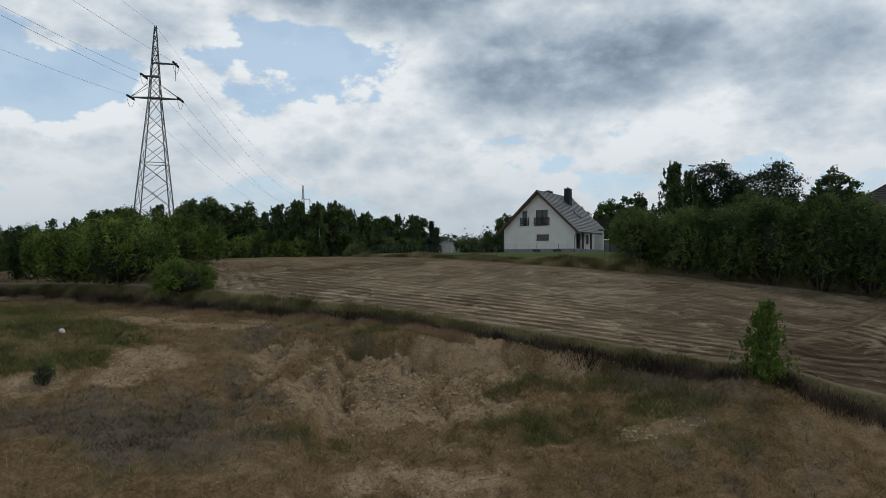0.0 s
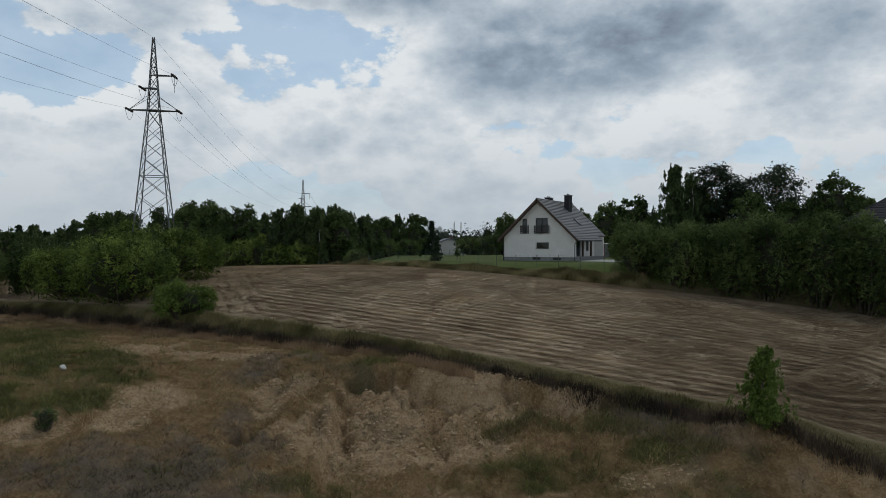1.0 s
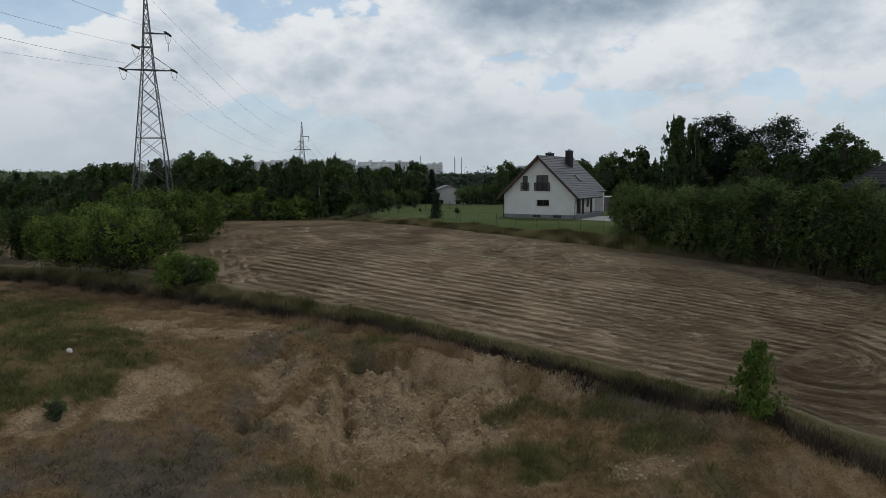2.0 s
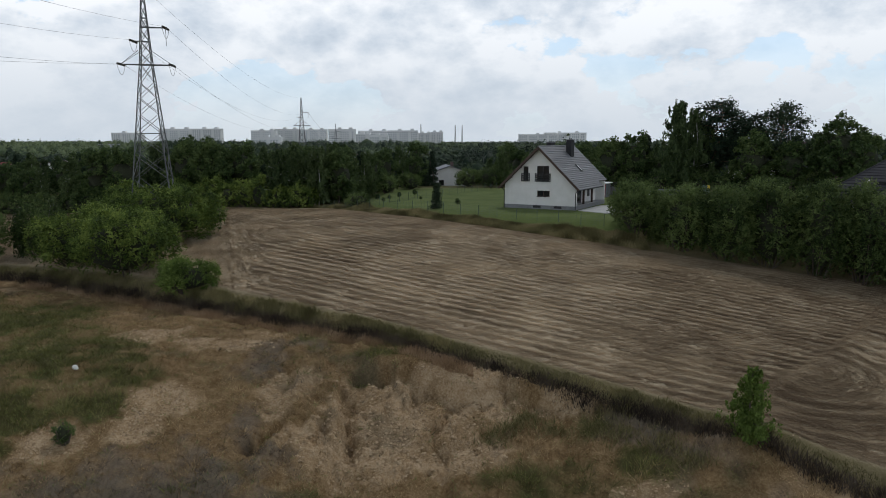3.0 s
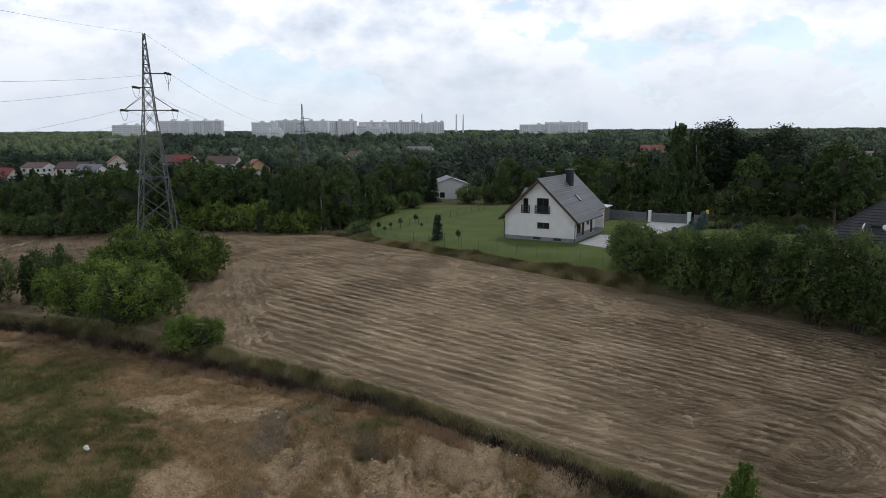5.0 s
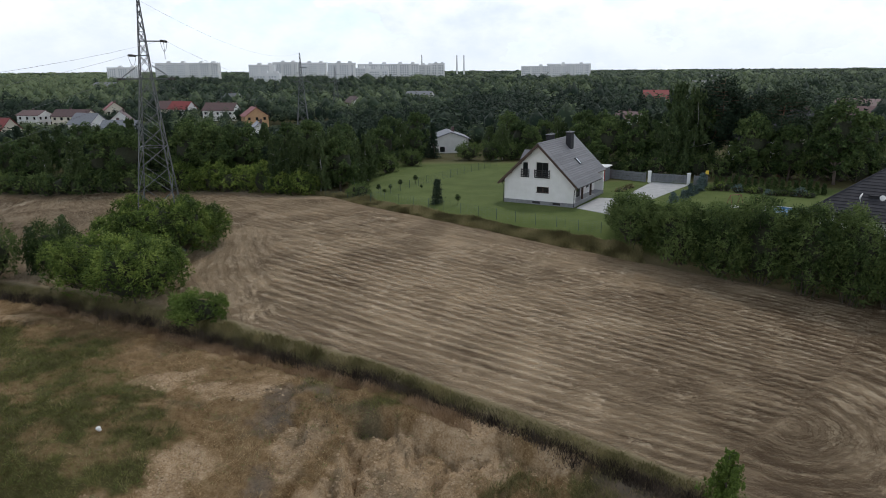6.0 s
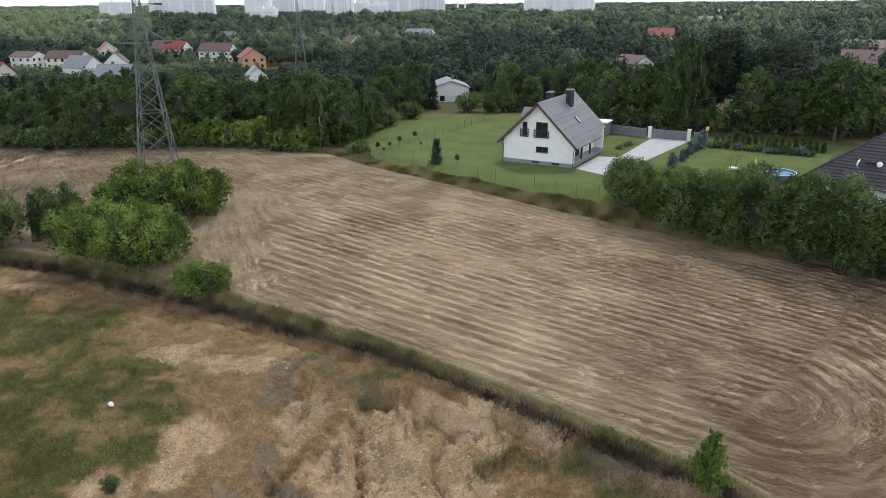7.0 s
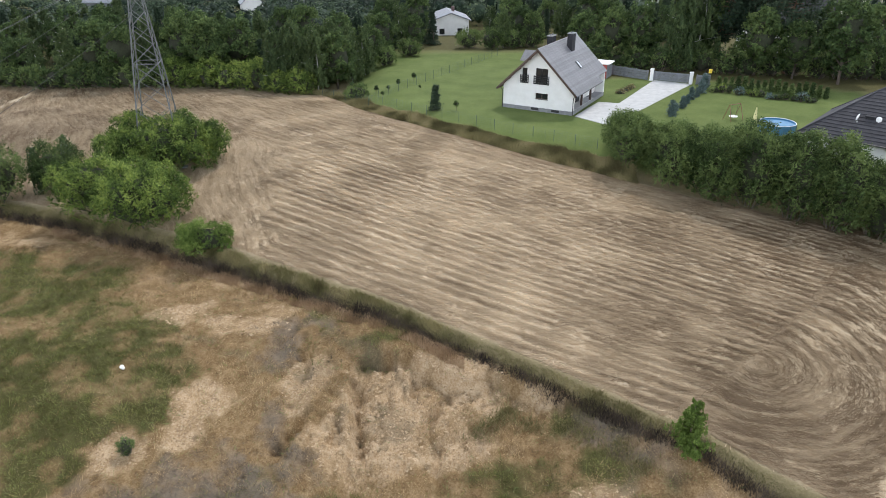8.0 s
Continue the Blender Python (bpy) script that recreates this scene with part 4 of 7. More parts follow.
def birch(h, w_, seed, n_leaves, leaf, mat, bark):
    """A slender tree with hanging sprays."""
    rng = np.random.RandomState(seed)
    b = Build()
    limb(b, (0, 0, -0.3), (rng.normal(0, 0.3), rng.normal(0, 0.3), h * 0.97), 0.014 * h, 0.003 * h, 0, rng, 7)
    P = []
    for i in range(40):
        t = 0.16 + 0.82 * (i + rng.rand()) / 40
        a = i * 2.4 + rng.uniform(-0.5, 0.5)
        reach = w_ / 2 * 1.1 * (1.04 - t) ** 0.6 * min(1.0, 0.45 + 1.9 * t) * rng.uniform(0.45, 1.1)
        c = np.array([reach * math.cos(a), reach * math.sin(a), h * min(1.0, t + 0.07)])
        if i % 2:
            limb(b, (0, 0, h * t), c, 0.005 * h, 0.0015 * h, 0.2, rng, 4)
        for s in range(6):
            u0 = rng.uniform(0.15, 1.08)
            q = np.array([c[0] * u0, c[1] * u0, h * t + (c[2] - h * t) * u0]) + rng.normal(0, 0.018 * h, 3)
            drop = rng.uniform(0.07, 0.24) * h * (1.1 - 0.55 * t)
            k = max(3, int(n_leaves / 240 * (1.45 - 0.9 * t)))
            wide = (0.03 + 0.014 * h) * (1.3 - 0.8 * t)
            u = rng.rand(k)
            P.append(np.stack([q[0] + rng.normal(0, wide, k) * (0.4 + u), q[1] + rng.normal(0, wide, k) * (0.4 + u), q[2] - u * drop], 1))
    p = np.concatenate(P)
    d = p * np.array([1, 1, 0])
    d /= np.linalg.norm(d, axis=1, keepdims=True) + 0.1
    v, f = leaf_tris(p, d, leaf, rng, 2.2, 2.2)
    return b.mesh("trunk", bark, True), array_mesh("crown", v, f, mat), None


def conifer(h, w_, seed, n_leaves, leaf, mat, bark, bare=0.08, pine=False):
    """A spruce with drooping whorls, or a pine with ragged plates of needles on a bare stem."""
    rng = np.random.RandomState(seed)
    b = Build()
    limb(b, (0, 0, -0.3), (rng.normal(0, 0.1), rng.normal(0, 0.1), h), 0.016 * h, 0.002 * h, 0, rng, 7)
    P, D, tiers = [], [], 18 if pine else 18
    for i in range(tiers):
        t = bare + (0.97 - bare) * (i + rng.uniform(0, 0.7)) / tiers
        for j in range(4 if pine else 7):
            a = rng.uniform(0, 2 * math.pi)
            prof = math.sin(math.pi * min(1, 0.25 + 0.78 * (1 - t))) if pine else 1 - t
            reach = w_ / 2 * prof * rng.uniform(0.55, 1.1) + 0.12
            tip = np.array([reach * math.cos(a), reach * math.sin(a), h * t + (0.12 if pine else -0.18) * reach])
            limb(b, (0, 0, h * t), tip, 0.004 * h, 0.001 * h, 0, rng, 4)
            k = max(3, n_leaves // (tiers * (4 if pine else 7)))
            u = rng.uniform(0.45 if pine else 0.1, 1.08, k)[:, None]
            P.append(np.array([0, 0, h * t]) * (1 - u) + tip * u + rng.normal(0, (0.095 if pine else 0.05) * w_ + 0.05, (k, 3)) * np.array([1, 1, 0.65]))
            D.append(np.tile(np.array([math.cos(a) * 0.4, math.sin(a) * 0.4, 0.9]), (k, 1)))
    v, f = leaf_tris(np.concatenate(P), np.concatenate(D), leaf, rng, 2.2)
    return b.mesh("trunk", bark, True), array_mesh("crown", v, f, mat), None


def stand(name, meshes, label, category="tree", group=""):
    """One tree at the origin, to be copied."""
    ob = thing(name, Matrix(), label, category, group)
    part("trunk", meshes[0], ob)
    crown = part("crown", meshes[1], ob)
    if meshes[2]:
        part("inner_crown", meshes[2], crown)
    return ob


def clone(ob, m):
    """A copy of a thing at the pose m, whatever the model's own scale."""
    sx, sy, sz = ob.matrix_world.to_scale()
    return copy_thing(ob, m @ Matrix.Diagonal((1 / sx, 1 / sy, 1 / sz, 1)))


def place(ob, x, y, size, turn, tall=1.0, sink=0.1):
    return Matrix.LocRotScale((x, y, at(x, y, sink)), Euler((0, 0, turn)), (size, size, size * tall))


# shrubs at the field's left corner
bush("large_bush", -32.4, 78.6, 8.0, 6.2, 6.0, 1, 24000, 0.26, MAT["leaf_bush"], "broad bright green leafy bush round the pylon's foot", group="field corner bushes", lumps=22, spray=0.4)
bush("large_bush", -29.9, 65.0, 5.2, 4.6, 5.9, 2, 17000, 0.24, MAT["leaf_bush"], "dense green leafy bush on the field's corner", group="field corner bushes", lumps=18, spray=0.4)
bush("large_bush", -36.0, 68.6, 4.6, 4.0, 5.6, 8, 13000, 0.24, MAT["leaf_bush"], "dense green leafy bush on the field's corner", group="field corner bushes", lumps=16, spray=0.4)
bush("small_bush", -22.2, 59.9, 2.9, 2.0, 2.7, 3, 5600, 0.2, MAT["leaf_sapling"], "low yellowish green bush beside the bank", group="field corner bushes", lumps=8, spray=0.5)
bush("shrub", -42.8, 74.0, 3.2, 2.6, 5.2, 4, 5500, 0.22, MAT["leaf_hedge"], "ragged tall green shrub at the pit's edge", group="field corner bushes", lumps=9, spray=1.1)
bush("shrub", -49.5, 71.6, 4.6, 4.0, 7.4, 5, 9000, 0.24, MAT["leaf_hedge"], "dark green shrub thicket at the pit's edge", group="field corner bushes", lumps=12, spray=0.5)
for sx, sy, sh in ((-41.0, 73.5, 6.2), (-44.2, 72.8, 5.4)):
    slim = stand("young_birch", birch(sh, 2.4, int(-sx), 2200, 0.13, MAT["leaf_birch"], MAT["birch_bark"]), "slender young birch among the shrubs", "birch", "young birches")
    slim.matrix_world = place(slim, sx, sy, 1.0, 0.0)
bush("shrub", -57.0, 69.0, 5.6, 4.0, 6.2, 6, 7000, 0.26, MAT["leaf_hedge"], "dark green shrub thicket at the pit's edge", group="field corner bushes", lumps=12, spray=0.5)

# willow hedge along the garden
hedge_rng = np.random.RandomState(9)
for i in range(11):
    hx = 21.6 + 3.7 * i
    hy = 79.2 - 0.60 * (hx - 20) + 0.003 * (hx - 20) ** 2 - 2.0 * (i > 0) + hedge_rng.uniform(-0.4, 0.4)
    bush("hedge_bush", hx, hy, 2.9, 4.2, hedge_rng.uniform(7.0, 8.2) - (2.0 if i == 0 else 0.6 if i == 1 else 0) + (1.4 if i > 2 else 0) + (0.5 if 2 < i < 6 else 0), 20 + i, 12500, 0.25, MAT["leaf_hedge"],
         "tall dark green willow bush in a dense hedge row", group="hedge bushes", lumps=15, spray=0.7)

# birch sapling on the bank
sap = birch(4.2, 3.5, 31, 6500, 0.085, MAT["leaf_sapling"], MAT["bark"])
sapling = stand("sapling", sap, "young light green birch sapling on the bank", "sapling")
sapling.matrix_world = place(sapling, 16.4, 35.7, 1.0, 0.4)


# ---- the white house ----
def holed(outline, holes, thick):
    """An upright panel in the x-z plane with openings through it, thick towards +y."""
    bm = bmesh.new()
    for loop in (outline, *[[(a, c), (b, c), (b, d), (a, d)] for a, b, c, d in holes]):
        vs = [bm.verts.new((x, 0, z)) for x, z in loop]
        for i in range(len(vs)):
            bm.edges.new((vs[i], vs[(i + 1) % len(vs)]))
    bmesh.ops.triangle_fill(bm, use_beauty=True, use_dissolve=False, edges=bm.edges[:])
    got = bmesh.ops.extrude_face_region(bm, geom=bm.faces[:])
    bmesh.ops.translate(bm, vec=(0, thick, 0), verts=[e for e in got["geom"] if isinstance(e, bmesh.types.BMVert)])
    bmesh.ops.recalc_face_normals(bm, faces=bm.faces[:])
    return bm


def bm_mesh(name, bm, mat):
    me = bpy.data.meshes.new(name)
    bm.to_mesh(me)
    bm.free()
    me.materials.append(mat)
    return me


def ring(x0, x1, z0, z1, y0, y1, t):
    """A rectangular frame."""
    return (Build().box((x0, y0, z0), (x0 + t, y1, z1)).box((x1 - t, y0, z0), (x1, y1, z1))
            .box((x0 + t, y0, z0), (x1 - t, y1, z0 + t)).box((x0 + t, y0, z1 - t), (x1 - t, y1, z1)))


HOUSE = Matrix.Translation((8.6, 98.6, 0.62)) @ Matrix.Rotation(math.atan2(-0.4886, 0.8725), 4, "Z")
W, LEN, EAVE, RIDGE, OVER = 10.3, 13.4, 3.35, 8.3, 0.75
house = thing("house", HOUSE, "white plastered gabled house with a graphite tiled roof", "house")
slope = (RIDGE - EAVE) / (W / 2)
wins = [(2.75, 3.5, 3.9, 5.8), (4.75, 6.5, 3.9, 5.9), (4.85, 6.65, 1.75, 2.55)]
gable = [(0, 0.55), (W, 0.55), (W, EAVE), (W / 2, RIDGE), (0, EAVE)]
part("wall", bm_mesh("gable_wall", holed(gable, wins, 0.35), MAT["plaster"]), house)
back = part("wall", bm_mesh("back_wall", holed(gable, [], 0.35), MAT["plaster"]), house)
back.matrix_basis = pose(0, LEN - 0.35, 0)
# the long walls; the one on the drive is set back behind a porch
part("wall", Build().box((0, 0.35, 0.55), (0.35, LEN - 0.35, EAVE)).mesh("long_wall", MAT["plaster"]), house)
doors = [(2.0, 3.2, 0.55, 2.7), (4.6, 6.6, 0.55, 2.8), (9.0, 10.4, 1.3, 2.7)]
drive_wall = part("wall", bm_mesh("drive_wall", holed([(0.35, 0.55), (LEN - 0.35, 0.55), (LEN - 0.35, EAVE + 0.2), (0.35, EAVE + 0.2)], doors, 0.3), MAT["plaster"]), house)
drive_wall.matrix_basis = pose(W - 1.3, 0, 0, 0, 0, 90)
for a, b_, c, d in doors:
    fr = part("door" if c < 1 else "window", ring(a, b_, c, d, 0.12, 0.2, 0.09).mesh("frame", MAT["black"]), house, "dark framed glass door" if c < 1 else "")
    fr.matrix_basis = pose(W - 1.3, 0, 0, 0, 0, 90)
    part("pane", Build().box((a + 0.09, 0.14, c + 0.09), (b_ - 0.09, 0.16, d - 0.09)).mesh("pane", MAT["glass"]), fr)
part("plinth", Build().box((-0.02, -0.03, -0.4), (W + 0.02, LEN + 0.02, 0.55)).mesh("plinth", MAT["plinth"]), house, "grey plinth")
part("apron", Build().box((-0.9, -0.75, -0.35), (W + 0.4, -0.03, 0.02), cut=0.02).box((-0.9, -0.03, -0.35), (-0.02, 5.0, 0.02), cut=0.02).mesh("apron", MAT["paver"]), house, "pale paved apron strip")
for x0 in (4.3, 7.3):
    part("cellar_window", ring(x0, x0 + 1.1, 0.18, 0.5, -0.05, -0.03, 0.04).box((x0 + 0.04, -0.045, 0.22), (x0 + 1.06, -0.035, 0.46)).mesh("cellar_window", MAT["black"]), house, "small dark cellar window")
for x0, x1, z0, z1 in wins:
    frame_mat = MAT["timber"] if z0 < 3 else MAT["black"]
    wn = part("window", ring(x0, x1, z0, z1, 0.12, 0.2, 0.08).mesh("window_frame", frame_mat), house)
    mull = (x0 + x1) / 2
    if x1 - x0 > 1:
        part("mullion", Build().box((mull - 0.05, 0.11, z0 + 0.08), (mull + 0.05, 0.19, z1 - 0.08)).mesh("mullion", frame_mat), wn)
    part("pane", Build().box((x0 + 0.08, 0.15, z0 + 0.08), (x1 - 0.08, 0.165, z1 - 0.08)).mesh("pane", MAT["glass"]), wn)
    part("sill", Build().box((x0 - 0.06, -0.07, z0 - 0.05), (x1 + 0.06, 0.12, z0), cut=0.01).mesh("sill", MAT["black"]), wn)
    if z0 > 3:
        b = Build()
        for r in range(5):
            b.box((x0 - 0.22, -0.2, z0 - 0.12 + 0.24 * r), (x1 + 0.22, -0.17, z0 + 0.0 + 0.24 * r))
        for xx in (x0 - 0.22, (x0 + x1) / 2 - 0.02, x1 + 0.19):
            b.box((xx, -0.17, z0 - 0.14), (xx + 0.04, -0.0, z0 + 1.02))
        part("balcony_rail", b.mesh("balcony_rail", MAT["black"]), house, "black slatted balconette rail")
# roof: two decks with courses of tiles
rise = Vector((-W / 2 - OVER, 0, -(W / 2 + OVER) * slope))
deck_len = math.hypot(rise.x, rise.z)
angle = math.degrees(math.atan(slope))
COURSES = 24


def roof_side(right):
    base = pose(W / 2, -OVER, RIDGE + 0.22, 0, angle if right else 180 - angle, 0)
    sgn = 1 if right else -1
    long_ = LEN + 2 * OVER
    short_from = LEN - 2.6
    deck = Build()
    if right:
        deck.box((0, 0, -0.2), (deck_len, short_from, -0.05)).box((0, short_from, -0.2), (deck_len - 1.0, long_, -0.05))
    else:
        deck.box((0, 0, 0.05), (deck_len, long_, 0.2))
    r = part("roof", deck.mesh("roof_deck", MAT["timber"]), house, "graphite tiled roof slope")
    r.matrix_basis = base
    d = deck_len / COURSES
    full = Build().prism([(0, 0, -0.04 * sgn), (d * 1.08, 0, -0.005 * sgn), (d * 1.08, 0, 0.065 * sgn), (0, 0, 0.0)], (0, long_, 0)).mesh("tile_course", MAT["tile"])
    part_ = Build().prism([(0, 0, -0.04 * sgn), (d * 1.08, 0, -0.005 * sgn), (d * 1.08, 0, 0.065 * sgn), (0, 0, 0.0)], (0, short_from, 0)).mesh("tile_course", MAT["tile"])
    for i in range(COURSES):
        c = part("tile_course", part_ if right and (i + 1) * d > deck_len - 0.9 else full, r)
        c.matrix_basis = pose(i * d, 0, 0)
    part("gutter", Build().tube((deck_len + 0.03, 0, -0.08 * sgn), (deck_len + 0.03, short_from if right else long_, -0.08 * sgn), 0.08, n=8).mesh("gutter", MAT["black"]), r)
    part("barge_board", Build().box((0, -0.04, min(-0.26 * sgn, 0.02 * sgn)), (deck_len, 0.0, max(-0.26 * sgn, 0.02 * sgn))).mesh("barge_board", MAT["timber"]), r)
    return r


right_roof, left_roof = roof_side(True), roof_side(False)
part("ridge_cap", Build().tube((W / 2, -OVER, RIDGE + 0.2), (W / 2, LEN + OVER, RIDGE + 0.2), 0.13, n=8).mesh("ridge_cap", MAT["tile"]), house)
for i in range(4):
    for s in (-1, 1):
        xr = W / 2 + s * (1.2 + 1.45 * i)
        zr = RIDGE - (1.2 + 1.45 * i) * slope
        part("rafter_end", Build().box((xr - 0.07, -OVER + 0.05, zr - 0.16), (xr + 0.07, 0.0, zr + 0.02)).mesh("rafter_end", MAT["timber"]), house)


def chimney(x, y, z0, z1, sx, sy, label):
    ch = part("chimney", Build().box((x - sx / 2, y - sy / 2, z0), (x + sx / 2, y + sy / 2, z1)).mesh("chimney", MAT["brick_dark"]), house, label)
    part("chimney_cap", Build().box((x - sx / 2 - 0.07, y - sy / 2 - 0.07, z1), (x + sx / 2 + 0.07, y + sy / 2 + 0.07, z1 + 0.1), cut=0.03).mesh("chimney_cap", MAT["plinth"]), ch)
    for k in (-0.25, 0.25):
        part("flue", Build().tube((x, y + k * sy, z1 + 0.1), (x, y + k * sy, z1 + 0.28), 0.09, n=10).mesh("flue", MAT["steel"]), ch)


chimney(W / 2 + 1.25, 8.6, 6.2, RIDGE + 1.1, 0.75, 1.3, "dark clinker chimney with cap")
chimney(W / 2 - 1.3, 7.4, 6.2, RIDGE + 0.75, 0.75, 1.5, "dark clinker chimney with cap")
sky_light = part("skylight", Build().box((3.8, 7.2, 0.02), (5.0, 7.28, 0.2)).box((3.8, 7.92, 0.02), (5.0, 8.0, 0.2)).box((3.8, 7.28, 0.02), (3.88, 7.92, 0.2)).box((4.92, 7.28, 0.02), (5.0, 7.92, 0.2)).mesh("skylight", MAT["steel"]), house, "skylight in grey frame")
sky_light.matrix_basis = right_roof.matrix_basis.copy()
# pane tinted pale: the sky's glare on it is put into the colour
part("pane", Build().box((3.88, 7.28, 0.1), (4.92, 7.92, 0.16)).mesh("skylight_pane", glass("skylight_glare_glass", (0.5, 0.53, 0.55))), sky_light)
# dormer on the far slope
part("dormer", Build().box((-0.3, 7.8, 3.4), (3.2, 10.6, 5.3)).mesh("dormer", MAT["plaster"]), house, "small dormer with tiled roof")
part("dormer_roof", Build().prism([(-0.9, 7.4, 5.2), (-0.9, 11.0, 5.2), (-0.9, 9.2, 6.5)], (5.2, 0, 0)).mesh("dormer_roof", MAT["tile"]), house)
for x_, y_ in ((W - 0.15, 0.5), (W - 0.15, 3.9), (W - 0.15, 7.6)):
    part("porch_post", Build().box((x_ - 0.12, y_ - 0.12, 0.1), (x_ + 0.12, y_ + 0.12, EAVE + 0.05)).mesh("porch_post", MAT["timber"] if y_ > 1 else MAT["plaster"]), house)
part("porch_floor", Build().box((W - 1.3, 0.0, 0.55), (W + 0.0, 9.0, 0.6)).mesh("porch_floor", MAT["paver"]), house)
for pts in ([(W + 0.55, -0.1, EAVE - 0.45), (W + 0.05, -0.08, EAVE - 1.0), (W + 0.05, -0.08, 0.1)], [(-0.5, -0.1, EAVE - 0.4), (-0.05, -0.08, EAVE - 0.95), (-0.05, -0.08, 0.1)]):
    part("downpipe", Build().path(pts, 0.055, 8).mesh("downpipe", MAT["black"]), house, "black downpipe")


# ---- pylons and cables ----
def pylon_at(x, y, turn, top, thick, label, detail=True):
    z = at(x, y, 0.2)
    H = top - z
    ob = thing("pylon", pose(x, y, z, 0, 0, turn), label, "pylon", "power line pylons")

    def half(h):
        """Half the mast's side at that height."""
        k = h / H
        return 2.45 + (0.62 - 2.45) * min(k / 0.70, 1) if k < 0.70 else 0.62 + (0.10 - 0.62) * (k - 0.70) / 0.30

    corners = ((1, 1), (-1, 1), (-1, -1), (1, -1))
    levels = [0, 0.13, 0.25, 0.345, 0.43, 0.505, 0.57, 0.63, 0.70, 0.745, 0.79, 0.835, 0.88, 0.925, 0.965, 1.0]
    hs = [H * k for k in levels]
    for cx, cy in corners:
        b = Build().path([(cx * half(a), cy * half(a), a) for a in hs], [thick * (1.35 - 0.6 * a / H) for a in hs], 4)
        part("leg", b.mesh("leg", MAT["steel"]), ob)
        part("footing", Build().box((cx * half(0) - 0.35, cy * half(0) - 0.35, -0.5), (cx * half(0) + 0.35, cy * half(0) + 0.35, 0.35), cut=0.08).mesh("footing", MAT["plinth"]), ob)
    for k in range(4):
        (ax, ay), (bx, by) = corners[k], corners[(k + 1) % 4]
        b = Build()
        for i, (a, c) in enumerate(zip(hs, hs[1:])):
            s, t = half(a), half(c)
            b.tube((ax * s, ay * s, a), (bx * t, by * t, c), thick * 0.55, n=4)
            b.tube((bx * s, by * s, a), (ax * t, ay * t, c), thick * 0.55, n=4)
            if i in (1, 4, 8, 10, 12):
                b.tube((ax * s, ay * s, a), (bx * s, by * s, a), thick * 0.7, n=4)
        part("bracing", b.mesh("bracing", MAT["steel"]), ob)
    tips = []
    for name, h, reach in (("upper_arm", 0.845 * H, ((1, 2.2),)), ("middle_arm", 0.79 * H, ((-1, 1.2),)), ("lower_arm", 0.70 * H, ((-1, 2.6), (1, 2.7)))):
        b = Build()
        for s, r in reach:
            w_ = half(h)
            for q in (-1, 1):
                b.tube((s * w_ * 0.2, q * w_, h), (s * r, q * 0.08, h), thick * 0.85, n=4)
                b.tube((s * w_, q * w_, h + 1.5), (s * r * 0.98, q * 0.05, h + 0.08), thick * 0.5, n=4) if name == "lower_arm" else None
            b.tube((-s * w_, 0, h), (s * r, 0, h), thick * 1.3, n=4)
            b.box((s * r - 0.12, -0.1, h - 0.12), (s * r + 0.12, 0.1, h + 0.12))
            tips.append(Vector((s * r, 0, h)))
        if name == "upper_arm":
            b.tube((2.2, 0, h), (2.2, 0, h - 1.9), thick * 0.5, n=4)
        part(name, b.mesh(name, MAT["steel"]), ob, "steel cross-arm")
    m = ob.matrix_world.copy()
    return ob, [m @ t for t in tips], m @ Vector((0, 0, H))


def insulator(a, way, ob, inv):
    """A string of discs from a along way; returns its far end."""
    way = Vector(way).normalized()
    b = Build()
    b.tube(a, a + way * 1.3, 0.03, n=5)
    for i in range(8):
        c = a + way * (0.2 + 0.12 * i)
        b.tube(c, c + way * 0.05, 0.13, 0.05, 8)
    me = b.mesh("insulator", MAT["insulator"])
    me.transform(inv)
    part("insulator", me, ob, "brown disc insulator string")
    return a + way * 1.3


def cable(a, b, sag, r=0.011, n=22):
    pts = [Vector(a).lerp(Vector(b), i / n) - Vector((0, 0, sag * 4 * (i / n) * (1 - i / n))) for i in range(n + 1)]
    return Build().path(pts, r, 4).mesh("cable", MAT["cable"])


p1, tips1, top1 = pylon_at(-32.75, 79.5, 13, 26.4, 0.07, "grey steel lattice pylon standing behind a bush")
p2, tips2, top2 = pylon_at(-48, 240, 7, 24.8, 0.11, "grey steel lattice pylon among far trees")
p3, tips3, top3 = pylon_at(-66, 432, 7, 21.5, 0.13, "grey steel lattice pylon among far trees")
near_end = [Vector((-17 + o, -90, 17 + h)) for o, h in ((2.4, 3.4), (-1.6, 2.0), (-2.6, -1.0), (2.7, -1.0))]
inv1 = p1.matrix_world.inverted()
for i, (a, far, back_) in enumerate(zip(tips1, tips2, near_end)):
    e1 = insulator(a, far - a, p1, inv1)
    e2 = insulator(a, back_ - a, p1, inv1)
    tagged(new("power_cable", cable(e1, far, 4.0)), "thin grey overhead power cable between pylons", "cable", "power cables")
    tagged(new("power_cable", cable(e2, back_, 4.5)), "thin grey overhead power cable between pylons", "cable", "power cables")
    tagged(new("power_cable", cable(far, tips3[i], 4.5, 0.03)), "thin grey overhead power cable between pylons", "cable", "power cables")
    part("jumper", (lambda me: (me.transform(inv1), me)[1])(cable(e1, e2, 1.1, 0.02, 10)), p1)
tagged(new("power_cable", cable(top1, top2, 3.0, 0.011)), "thin grey overhead earth wire between pylons", "cable", "power cables")
tagged(new("power_cable", cable(top1, (-17, -90, 24), 3.5, 0.010)), "thin grey overhead earth wire between pylons", "cable", "power cables")


